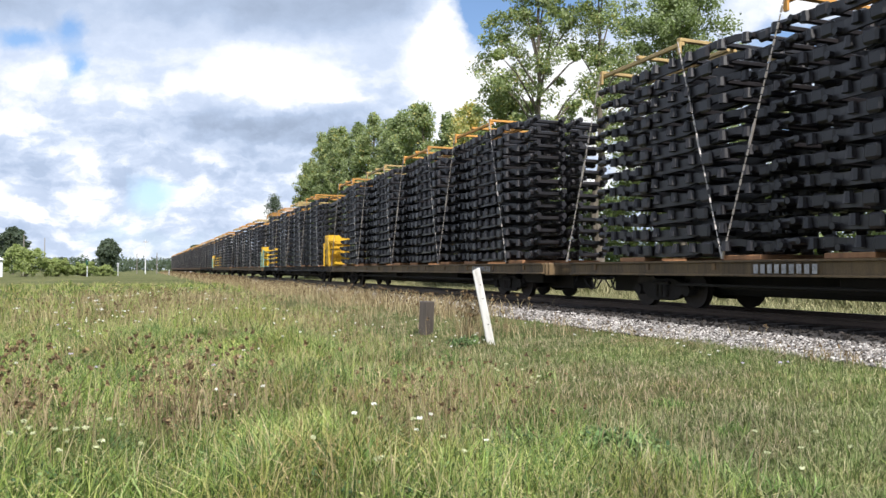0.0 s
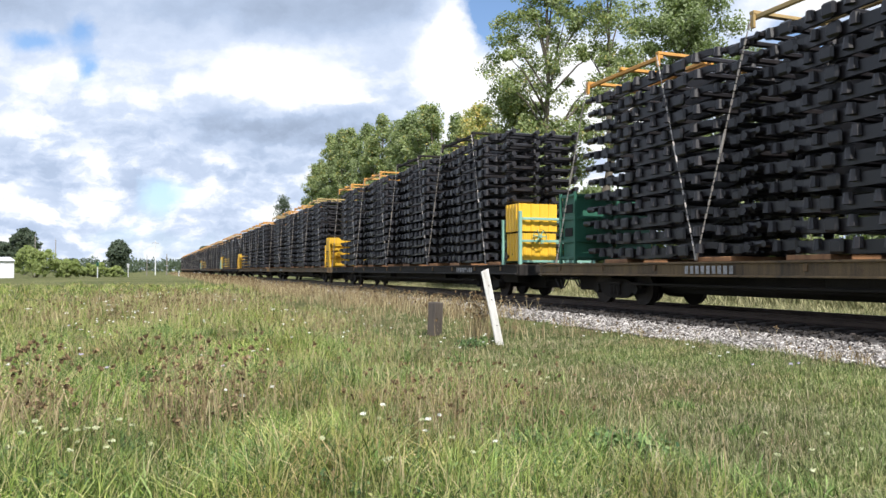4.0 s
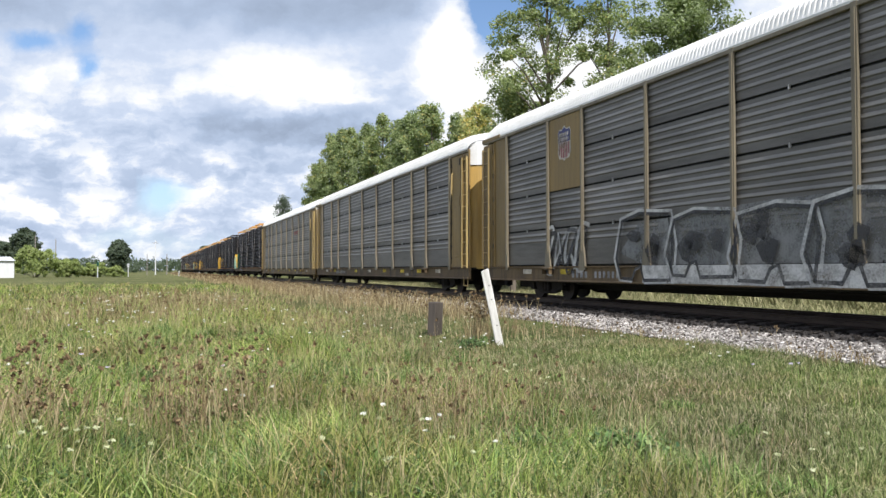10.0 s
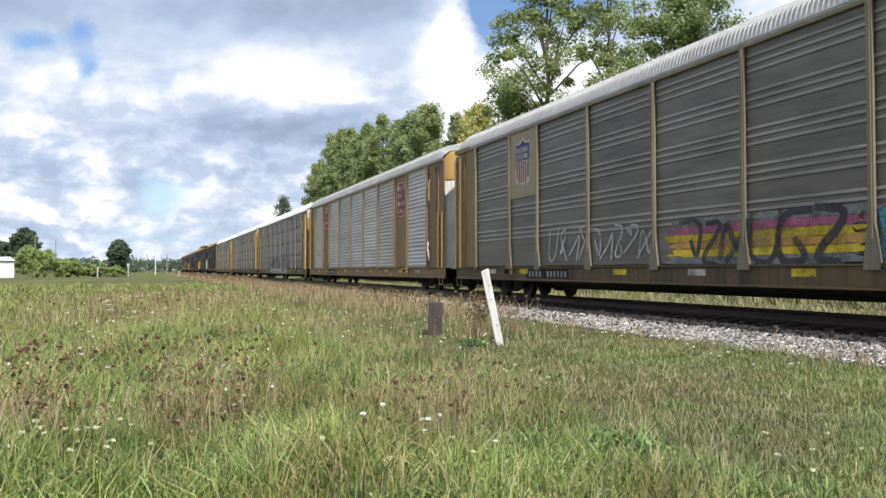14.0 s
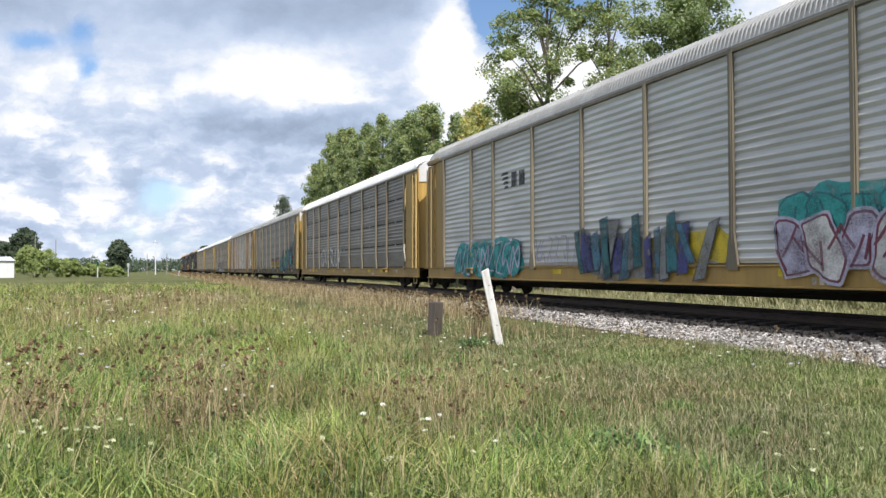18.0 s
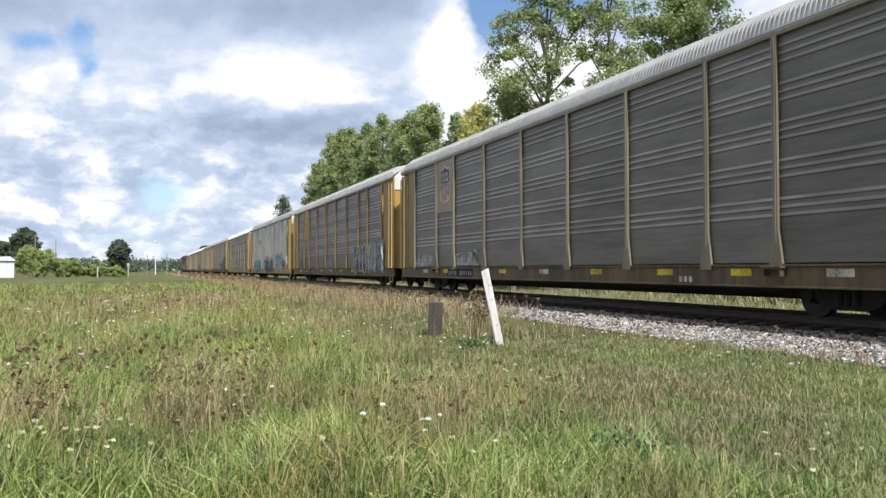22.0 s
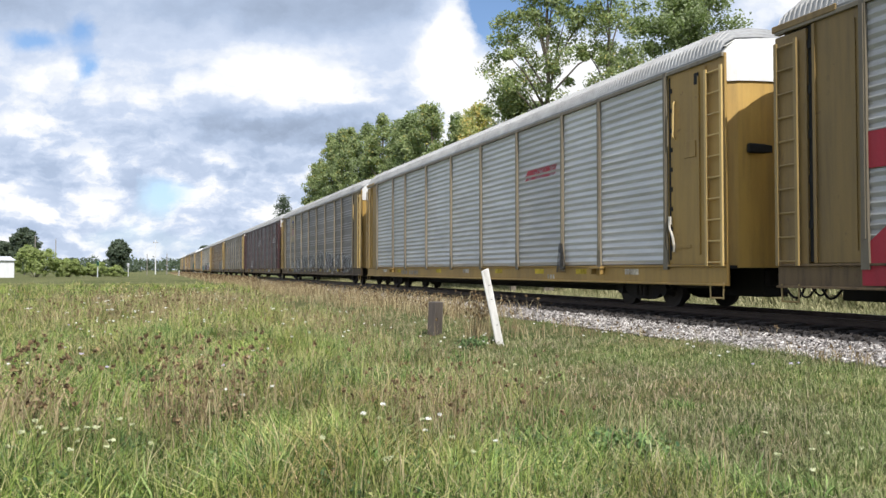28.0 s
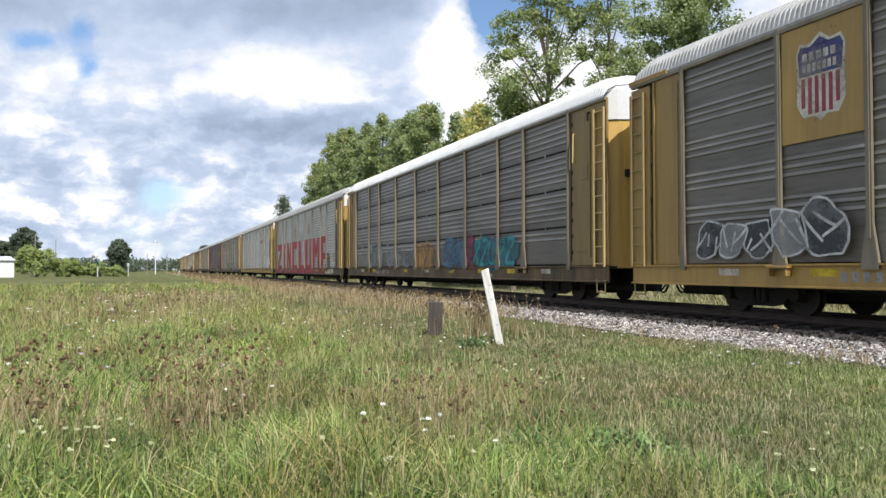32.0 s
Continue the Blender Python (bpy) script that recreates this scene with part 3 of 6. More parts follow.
def screen_mesh(width, mat, tiers, ribs, deep=0.026, foot=False):
    """A side screen of pressed sheet: groups of level ribs with plain bands between. Its foot is at z 0; tiers: how many share the height."""
    key = ("screen", round(width, 2), mat.name, tiers, ribs, foot)

    def make():
        h = (EAVE - FLOOR - 0.02) / tiers - (0.055 if tiers > 1 else 0)
        groups, per = (1, 5) if tiers > 1 else ribs
        gh = h / groups
        full = deep >= 0.033
        p = gh * (0.97 if full else 0.82 if tiers > 1 else 0.62) / per
        prof, highlit = [(0.0, 0.0)], set()
        for g in range(groups):
            for i in range(per):
                if foot and (g == 0 if tiers == 1 else i < per - 2):
                    continue          # the lowest band of sheet is plain
                b = g * gh + gh * (0.015 if full else 0.12) + i * p
                if full:
                    prof += [(0.0, b + 0.04 * p), (-0.027, b + 0.42 * p), (-0.027, b + 0.50 * p), (0.0, b + 0.96 * p)]
                else:
                    # crest and upward slope get the tone with the painted highlight
                    highlit.update((len(prof) + 1, len(prof) + 2))
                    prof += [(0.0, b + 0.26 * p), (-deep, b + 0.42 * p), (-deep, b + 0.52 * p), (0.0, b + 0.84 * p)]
        prof += [(0.0, h)]
        bm = bmesh.new()
        rows = [[bm.verts.new((x, y, z)) for x, z in prof] for y in (-width / 2, width / 2)]
        for a in range(len(prof) - 1):
            bm.faces.new((rows[0][a], rows[0][a + 1], rows[1][a + 1], rows[1][a])).material_index = int(a in highlit)
        back = [[bm.verts.new((0.025, y, z)) for z in (0.0, h)] for y in (-width / 2, width / 2)]
        bm.faces.new((back[0][0], back[1][0], back[1][1], back[0][1]))
        bm.faces.new((rows[0][-1], back[0][1], back[1][1], rows[1][-1]))
        bm.faces.new((rows[0][0], rows[1][0], back[1][0], back[0][0]))
        return mesh_of("screen", bm, [mat, CREST_WORN_LIT.get(mat.name, mat)])
    return shared(key, make)


def clip_mesh(mat):
    bm = bmesh.new()
    box(bm, -0.03, 0.02, -0.014, 0.014, -0.05, 0.05, 0.003)
    return mesh_of("clip", bm, mat)


def post_mesh(mat, flare, wide=0.12):
    def make():
        bm = bmesh.new()
        z0, z1 = FLOOR - 0.12, EAVE + 0.02
        sheet(bm, [(-0.012, y, z) for y, z in ((-wide / 2, z1), (-wide / 2, z0 + 0.75), (-wide / 2 - flare, z0 + 0.12), (-wide / 2 - flare, z0),
                                               (wide / 2 + flare, z0), (wide / 2 + flare, z0 + 0.12), (wide / 2, z0 + 0.75), (wide / 2, z1))], 0.055)
        box(bm, -0.085, -0.067, -wide / 2 + 0.03, wide / 2 - 0.03, z0 + 0.5, z1 - 0.1)
        return mesh_of("post", bm, mat)
    return shared(("post", mat.name, flare, wide), make)


def roof_mesh(mat, rise=CREST):
    """The roof: a low vault with pressed ribs across it and chamfered ends."""
    def make():
        prof = [(-1.60, EAVE - 0.02), (-1.61, EAVE + 0.06), (-1.50, EAVE + 0.34), (-1.26, EAVE + 0.58), (-0.62, rise - 0.03), (0.0, rise)]
        prof = prof + [(-x, z) for x, z in prof[-2::-1]]
        ys, lift = [], []
        y = -HALF + 0.05
        while y < HALF - 0.05:
            ys += [y, y + 0.048, y + 0.060, y + 0.108]
            lift += [0.0, 0.0, 0.027, 0.027]
            y += 0.12
        ys, lift = ys[:-1] + [HALF - 0.05], lift[:-1] + [0.0]
        v = []
        for y, l in zip(ys, lift):
            end = max(0.0, abs(y) - (HALF - 0.55)) / 0.55
            for x, z in prof:
                up = max(0.0, z - EAVE - 0.07)
                out = l * (0.8 if EAVE + 0.1 < z < EAVE + 0.5 else 0.0) * (-1 if x < 0 else 1)
                v.append((x + out, y, z + (l if z > EAVE + 0.1 else 0.0) - up * 0.55 * end * end))
        k = len(prof)
        i = (np.arange(len(ys) - 1)[:, None] * k + np.arange(k - 1)[None]).ravel()
        return raw("roof", v, np.stack([i, i + k, i + k + 1, i + 1], 1), mat)
    return shared(("roof", mat.name), make)


def end_mesh(mat, top_mat, z_top):
    """The bulging two-leaf end door and the capped top above it."""
    def make():
        xs = np.linspace(-1.46, 1.46, 13)
        ys = HALF - 0.42 + 0.62 * np.sqrt(np.maximum(0, 1 - (xs / 1.62) ** 2)) - 0.02
        bm = bmesh.new()
        zs = [0.92, 1.05, z_top]
        g = [[bm.verts.new((x, y, z)) for z in zs] for x, y in zip(xs, ys)]
        for a, b in zip(g, g[1:]):
            for k in range(2):
                bm.faces.new((a[k], a[k + 1], b[k + 1], b[k]))
        box(bm, -0.04, 0.04, HALF + 0.17, HALF + 0.215, 1.0, z_top)
        rod(bm, (-0.35, HALF + 0.22, 1.1), (-0.35, HALF + 0.22, z_top - 0.3), 0.025, sides=6)
        return mesh_of("end_door", bm, mat)

    def cap():
        xs = np.linspace(-1.5, 1.5, 13)
        ys = HALF - 0.42 + 0.64 * np.sqrt(np.maximum(0, 1 - (xs / 1.66) ** 2))
        tops = np.interp(np.abs(xs), [0, 0.62, 1.26, 1.5], [EAVE + 0.41, EAVE + 0.40, EAVE + 0.31, EAVE + 0.15])
        inner = np.interp(np.abs(xs), [0, 0.62, 1.26, 1.5], [CREST - 0.04, CREST - 0.07, EAVE + 0.54, EAVE + 0.28])
        bm = bmesh.new()
        g = [[bm.verts.new(p) for p in ((x, y, z_top), (x, y, t - 0.05), (x, HALF - 0.05, t), (x, HALF - 0.5, q))] for x, y, t, q in zip(xs, ys, tops, inner)]
        for a, b in zip(g, g[1:]):
            for k in range(3):
                bm.faces.new((a[k], a[k + 1], b[k + 1], b[k]))
        return mesh_of("end_cap", bm, top_mat)
    return shared(("end", mat.name, z_top), make), shared(("cap", top_mat.name, z_top), cap)


LADDER_W = 0.46


def stirrup_mesh(mat):
    bm = bmesh.new()
    for sy in (-1, 1):
        rod(bm, (0, sy * 0.20, 0.62), (0, sy * 0.19, 0.30), 0.016, sides=6)
    rod(bm, (0, -0.20, 0.30), (0, 0.20, 0.30), 0.018, sides=6)
    return mesh_of("stirrup", bm, mat)


def ladder(car, y, z0, z1, mat, side, facing=0.0):
    """A ladder of two stiles and rungs on a car's side; side -1 is the one that is seen."""
    def stile():
        bm = bmesh.new()
        box(bm, -0.03, 0.012, -0.032, 0.032, z0, z1)
        return mesh_of("stile", bm, mat)

    def rung():
        bm = bmesh.new()
        rod(bm, (0, -LADDER_W / 2, 0), (0, LADDER_W / 2, 0), 0.018, sides=6)
        return mesh_of("rung", bm, mat)
    x = side * (SIDE + 0.06)
    link("stirrup", shared(("stirrup", mat.name), lambda: stirrup_mesh(mat)), car, pose(x - side * 0.05, y, 0))
    a = link("ladder", shared(("stile", z0, z1, mat.name), stile), car, pose(x, y - LADDER_W / 2, 0))
    link("stile", shared(("stile", z0, z1, mat.name), stile), a, pose(0, LADDER_W, 0))
    k = int((z1 - z0) / 0.43)
    for i in range(k + 1):
        link("rung", shared(("rung", mat.name), rung), a, pose(0, LADDER_W / 2, z0 + 0.08 + i * (z1 - z0 - 0.16) / k))


def strokes(parent, name, mat, x, shapes, m=None):
    """Flat painted shapes lying on a side: closed outlines in (y, z), y growing towards the rear."""
    bm = bmesh.new()
    for k, pts in enumerate(shapes):
        f = bm.faces.new([bm.verts.new((x, -y, z)) for y, z in pts])
    bmesh.ops.triangulate(bm, faces=bm.faces[:])
    bm.normal_update()
    for f in bm.faces:
        if f.normal.x > 0:
            f.normal_flip()
    return part(name, bm, mat, parent, m=m)


def bars(parent, y, z, count, w, h, gap, mat, x):
    """Illegible lettering as plain upright bars."""
    for k in range(count):
        a = y + k * (w + gap)
        strokes(parent, "lettering", mat, x, [[(a, z), (a + w, z), (a + w, z + h), (a, z + h)]])


def words(parent, text, y, z, height, mat, x, stretch=1.0, name="graffiti", slant=0.0):
    """Readable painted letters in the built-in font, starting at y and running to the rear."""
    cu = bpy.data.curves.new("letters", "FONT")
    cu.body, cu.size, cu.resolution_u, cu.offset = text, height * 1.37, 3, 0.03 * height
    ob = new("letters", cu)
    me = bpy.data.meshes.new_from_object(ob.evaluated_get(bpy.context.evaluated_depsgraph_get()))
    bpy.data.objects.remove(ob)
    me.materials.clear()
    me.materials.append(mat)
    me.transform(Matrix(((0, 0, -1, x), (-stretch, 0, 0, y), (0, 1, 0, z), (0, 0, 0, 1))))
    return link(name, me, parent)


def stencil_panel(car, y):
    """A black painted field on the sill that carries the lettering."""
    strokes(car, "stencil_panel", SHADE_BLACK, -SIDE + 0.012, [[(y, 0.63), (y + 2.6, 0.63), (y + 2.6, 0.90), (y, 0.90)]])


def shield(parent, y, z, w, h):
    """A railway's badge as a plain shield: blue head with pale bars, striped body."""
    x = -SIDE - 0.012

    def outline(k):
        return [(y + w * a * k, z + h * b * k) for a, b in ((-0.5, 0.30), (-0.42, 0.42), (-0.2, 0.40), (0, 0.5), (0.2, 0.40), (0.42, 0.42), (0.5, 0.30), (0.46, 0.0), (0.5, -0.28),
                                                        (0.36, -0.44), (0.12, -0.44), (0, -0.5), (-0.12, -0.44), (-0.36, -0.44), (-0.5, -0.28), (-0.46, 0.0))]
    b = strokes(parent, "badge", SPRAY["cream"], x, [outline(1.0)])
    strokes(b, "badge_head", SPRAY["navy"], x - 0.004, [[(y + w * a, z + h * c) for a, c in ((-0.46, 0.30), (-0.40, 0.38), (-0.2, 0.36), (0, 0.45), (0.2, 0.36), (0.40, 0.38), (0.46, 0.30), (0.43, 0.03), (-0.43, 0.03))]])
    for k in range(6):
        a = -0.39 + k * 0.14
        low = -0.41 + (0.08 if k in (0, 5) else 0.0)
        strokes(b, "stripe", SPRAY["signred"], x - 0.004, [[(y + w * a, z + h * 0.01), (y + w * (a + 0.08), z + h * 0.01), (y + w * (a + 0.08), z + h * low), (y + w * a, z + h * low)]])
    for row, count in ((0.20, 5), (0.07, 7)):
        bars(b, y - w * 0.36, z + h * row, count, w * 0.72 / count * 0.68, h * 0.095, w * 0.72 / count * 0.32, SPRAY["cream"], x - 0.008)


def octagon(parent, y, z, w, h):
    """A railway's badge as a plain dark red octagon with a pale border and bars."""
    x = -SIDE + 0.009

    def ring(k):
        return [(y + w / 2 * k * a, z + h / 2 * k * b) for a, b in ((-0.45, 1), (0.45, 1), (1, 0.5), (1, -0.5), (0.45, -1), (-0.45, -1), (-1, -0.5), (-1, 0.5))]
    b = strokes(parent, "badge", SPRAY["signred"], x, [ring(1.0)])
    strokes(b, "badge_border", SPRAY["cream"], x - 0.003, [ring(0.94)])
    strokes(b, "badge_field", SPRAY["signred"], x - 0.006, [ring(0.87)])
    for k in range(4):
        bars(b, y - w * 0.30, z + h * (0.24 - 0.2 * k), 1, w * 0.13, h * 0.13, 0, SPRAY["cream"], x - 0.009)
        bars(b, y - w * 0.12, z + h * (0.25 - 0.2 * k), (4, 3, 6, 4)[k], w * 0.055, h * 0.09, w * 0.025, SPRAY["cream"], x - 0.009)


SKELETONS = ("0268", "02468", "20648", "0682", "04026", "20684", "6048246", "26480", "80264", "0284", "6428", "02684")


def rounded(pts, times=2):
    """A path with its corners cut, as an arm swings it."""
    for _ in range(times):
        out = [pts[0]]
        for (a, b), (c, d) in zip(pts, pts[1:]):
            out += [(0.75 * a + 0.25 * c, 0.75 * b + 0.25 * d), (0.25 * a + 0.75 * c, 0.25 * b + 0.75 * d)]
        pts = out + [pts[-1]]
    return pts


def ribbon(pts, wide):
    """Left and right border of a band along a path, narrower at both ends."""
    left, right = [], []
    k = len(pts)
    for i, (y, z) in enumerate(pts):
        (ay, az), (by, bz) = pts[max(0, i - 1)], pts[min(k - 1, i + 1)]
        d = math.hypot(by - ay, bz - az) or 1.0
        w = wide * (0.8 + 0.2 * math.sin(math.pi * min(1, max(0, (i + 0.6) / k))) ** 0.5)
        ny, nz = -(bz - az) / d * w, (by - ay) / d * w
        left.append((y + ny, z + nz))
        right.append((y - ny, z - nz))
    return left, right


def band(parent, name, mat, x, pts, wide):
    """One sprayed stroke."""
    left, right = ribbon(pts, wide)
    v, k = [], len(pts)
    for i, (a, b) in enumerate(zip(left, right)):
        v += [(x - 0.0001 * i, -a[0], a[1]), (x - 0.0001 * i, -b[0], b[1])]
    return link(name, raw(name, v, [(2 * i, 2 * i + 1, 2 * i + 3, 2 * i + 2) for i in range(k - 1)], mat), parent)


def tag(parent, y, z, w, h, fill, line, letters, seed, wild=0.3, cloud=None, thick=1.0, out=0.0, halo=None):
    """A sprayed piece that cannot be read: swung letter-like strokes; filled ones get an outline round them."""
    r = random.Random(seed)
    step = w / letters
    x = -SIDE - 0.004 - out
    if cloud:
        m = 40
        strokes(parent, "graffiti_ground", SPRAY[cloud], x + 0.003, [[(y + w / 2 + (w / 2 + 0.2) * math.cos(a) * (1 + 0.05 * math.sin(7 * a + seed)),
                z + h / 2 + (h / 2 + 0.05) * math.copysign(abs(math.sin(a)) ** 0.5, math.sin(a)) * (1 + 0.07 * math.sin(11 * a + seed))) for a in np.linspace(0, math.tau, m + 1)[:-1]]])
    for k in range(letters):
        path = r.choice(SKELETONS)
        cy = y + (k + 0.5) * step
        pts = []
        for c in path:
            c = int(c)
            gx, gz = c % 3 - 1, c // 3 - 1
            pts.append((cy + step * 0.46 * (gx + r.uniform(-wild, wild) * 0.6) - 0.08 * h * gz, z + h * 0.5 + h * 0.42 * (-gz + r.uniform(-wild, wild) * 0.4)))
        pts = rounded(pts, 1 if fill else 2)
        xk = x - 0.0008 * (k % 4)
        if not fill:
            band(parent, "graffiti_stroke", SPRAY[line], xk, pts, 0.022 * h * thick * r.uniform(0.7, 1.3) + 0.008)
            continue
        wide = min(0.13 * h, 0.24 * step) * thick * r.uniform(0.85, 1.15)
        rim = 0.022 + 0.014 * h
        ob = band(parent, "outline", SPRAY[line], xk - 0.006 * (k % 2), pts, wide + rim)
        if halo:
            band(ob, "halo", SPRAY[halo], xk - 0.006 * (k % 2) + 0.002, pts, wide + 2.2 * rim)
        band(ob, "graffiti_letter", SPRAY[fill[k % len(fill)]], xk - 0.006 * (k % 2) - 0.003, pts, wide)


def bubble(parent, y, z, w, h, fill, line, letters, seed, halo=None, out=0.0, slits=2):
    """Fat rounded letters that cannot be read: a swollen outline each, a fill and dark slits in it."""
    r = random.Random(seed)
    step = w / letters
    x = -SIDE - 0.004 - out
    for k in range(letters):
        cy, cz = y + (k + 0.5) * step, z + h * 0.5 + r.uniform(-0.05, 0.05) * h
        lean, top, p = r.uniform(-0.12, 0.12), r.uniform(0.86, 1.1), r.uniform(0, 6.3)

        def form(grow):
            pts = []
            for a in np.linspace(0, math.tau, 25)[:-1]:
                c, q = math.cos(a), math.sin(a)
                u = math.copysign(abs(c) ** 0.62, c) * (1 + 0.16 * math.sin(2 * a + p) + 0.13 * math.sin(5 * a + p))
                v = math.copysign(abs(q) ** 0.62, q) * (1 + 0.11 * math.sin(3 * a + 2 * p))
                pts.append((cy + u * (0.46 * step + grow) + lean * v * h, cz + v * (0.44 * h * top + grow)))
            return pts
        xk = x - 0.010 * (k % 2)
        rim = 0.030 + 0.012 * h
        ob = strokes(parent, "outline", SPRAY[line], xk, [form(rim)])
        if halo:
            strokes(ob, "halo", SPRAY[halo], xk + 0.002, [form(2.2 * rim)])
        strokes(ob, "graffiti_letter", SPRAY[fill[k % len(fill)]], xk - 0.002, [form(0.0)])
        for q in range(slits):
            oy, oz = (q - (slits - 1) / 2) * 0.34 * step + r.uniform(-0.06, 0.06) * step, r.uniform(-0.24, 0.24) * h
            ln, bend = r.uniform(0.14, 0.30) * h, r.uniform(-0.28, 0.28) * step
            band(ob, "outline", SPRAY[line], xk - 0.005, rounded([(cy + oy - bend, cz + oz + ln), (cy + oy, cz + oz), (cy + oy + bend * 1.4, cz + oz - ln)], 1), 0.016 + 0.012 * h)


def blocks(parent, y, z, w, h, line, halo, letters, seed, out=0.0):
    """Square-cut letters sprayed as a double outline, with black wedges and counters inside."""
    r = random.Random(seed)
    x = -SIDE - 0.004 - out
    step = w / letters
    for k in range(letters):
        a, b = y + k * step + r.uniform(-0.1, 0.1), y + (k + 1) * step + r.uniform(-0.05, 0.15)
        t, g = z + h * r.uniform(0.86, 1.08), z + h * r.uniform(-0.02, 0.06)
        m = a + (b - a) * r.uniform(0.4, 0.6)
        ring = [(a - 0.1, g + 0.35 * h), (a + 0.15, t - 0.1 * h), (m, t), (b - 0.1, t - 0.06 * h), (b + 0.05, z + 0.55 * h), (b - 0.05, g), (m + 0.18, g - 0.02), (m + 0.05, g + 0.22 * h), (m - 0.15, g + 0.18 * h), (m - 0.3, g), (a + 0.1, g + 0.02), (a - 0.1, g + 0.35 * h)]
        xk = x - 0.008 * (k % 2)
        c = (sum(p for p, _ in ring) / 12, sum(q for _, q in ring) / 12)
        ob = band(parent, "outline", SPRAY[line], xk, ring, 0.045)
        band(ob, "halo", SPRAY[halo], xk + 0.003, [(c[0] + (p - c[0]) * 1.10, c[1] + (q - c[1]) * 1.08) for p, q in ring], 0.04)
        for _ in range(3):
            py, pz = a + (b - a) * r.uniform(0.2, 0.75), z + h * r.uniform(0.25, 0.75)
            u, v = 0.16 * step * r.uniform(0.6, 1.3), 0.16 * h * r.uniform(0.6, 1.4)
            strokes(ob, "counter", SPRAY[line], xk - 0.003, [[(py - u, pz + v * 0.3), (py - u * 0.2, pz + v), (py + u, pz + v * 0.6), (py + u * 0.5, pz - v), (py - u * 0.4, pz - v * 0.7)]])


def spikes(parent, y, z, w, h, tones, line, count, seed, out=0.0):
    """A wild piece: leaning pointed shapes in several colours that cross each other, each with a dark rim."""
    r = random.Random(seed)
    for k in range(count):
        cy, b = y + w * (k + r.uniform(0.1, 0.9)) / count, z + r.uniform(0.0, 0.25) * h
        top, lean, wide = z + h * r.uniform(0.65, 1.0), r.uniform(-0.45, 0.45), r.uniform(0.10, 0.24)
        pts = [(cy - wide, b), (cy + wide * 0.9, b + 0.05), (cy + wide * 0.7 + lean * 0.5, (b + top) / 2), (cy + lean + wide * r.uniform(0.3, 1.3), top), (cy + lean - wide, top - r.uniform(0.0, 0.2)), (cy + lean * 0.5 - wide * 1.1, (b + top) / 2 - 0.05)]
        x = -SIDE - 0.006 - out - 0.003 * (k % 5)
        m = (sum(a for a, _ in pts) / 6, sum(c for _, c in pts) / 6)
        ob = strokes(parent, "outline", SPRAY[line], x, [[(m[0] + (a - m[0]) * 1.22, m[1] + (c - m[1]) * 1.06) for a, c in pts]])
        strokes(ob, "graffiti_letter", SPRAY[tones[k % len(tones)]], x - 0.0015, [pts])


def wash(parent, y, z, w, h, tone, seed):
    """A soft worn patch of thin paint."""
    r = random.Random(seed)
    ph = [r.random() * 6.3 for _ in range(3)]
    strokes(parent, "graffiti_ground", SPRAY[tone], -SIDE - 0.002, [[(y + w / 2 + w / 2 * math.copysign(abs(math.cos(a)) ** (0.6 if w < 6 * h else 0.15), math.cos(a)) * (1 + 0.06 * math.sin(5 * a + ph[0])),
            z + h / 2 + h / 2 * math.copysign(abs(math.sin(a)) ** 0.6, math.sin(a)) * (1 + 0.14 * math.sin(7 * a + ph[1]) + 0.08 * math.sin(13 * a + ph[2]))) for a in np.linspace(0, math.tau, 49)[:-1]]])


def block_letters(parent, text, spans, z, h, t, mat, x):
    """Square-cut block capitals, each filling its own span."""
    forms = {"Z": [[(0, 1), (1, 1), (1, 1 - t), (0, 1 - t)], [(0, t), (1, t), (1, 0), (0, 0)], [(0.62, 1 - t), (1, 1 - t), (0.38, t), (0, t)]],
             "I": [[(0, 0), (1, 0), (1, 1), (0, 1)]],
             "N": [[(0, 0), (0.3, 0), (0.3, 1), (0, 1)], [(0.7, 0), (1, 0), (1, 1), (0.7, 1)], [(0.3, 1), (0.3, 0.55), (0.7, 0), (0.7, 0.45)]],
             "C": [[(0, 0), (0.34, 0), (0.34, 1), (0, 1)], [(0.34, 1), (1, 1), (1, 1 - t), (0.34, 1 - t)], [(0.34, t), (1, t), (1, 0), (0.34, 0)]],
             "L": [[(0, 0), (0.4, 0), (0.4, 1), (0, 1)], [(0.4, t), (1, t), (1, 0), (0.4, 0)]],
             "U": [[(0, 0), (0.34, 0), (0.34, 1), (0, 1)], [(0.66, 0), (1, 0), (1, 1), (0.66, 1)], [(0.34, t), (0.66, t), (0.66, 0), (0.34, 0)]],
             "M": [[(0, 0), (0.28, 0), (0.28, 1), (0, 1)], [(0.72, 0), (1, 0), (1, 1), (0.72, 1)], [(0.28, 1), (0.28, 0.62), (0.5, 0.42), (0.5, 0.74)], [(0.5, 0.74), (0.5, 0.42), (0.72, 0.62), (0.72, 1)]],
             "P": [[(0, 0), (0.36, 0), (0.36, 1), (0, 1)], [(0.36, 1), (1, 1), (1, 0.82), (0.36, 0.82)], [(0.36, 0.55), (1, 0.55), (1, 0.38), (0.36, 0.38)], [(0.72, 0.82), (1, 0.82), (1, 0.55), (0.72, 0.55)]]}
    for c, (a, b) in zip(text, spans):
        strokes(parent, "letter", mat, x, [[(a + (b - a) * u, z + h * v) for u, v in q] for q in forms[c]])


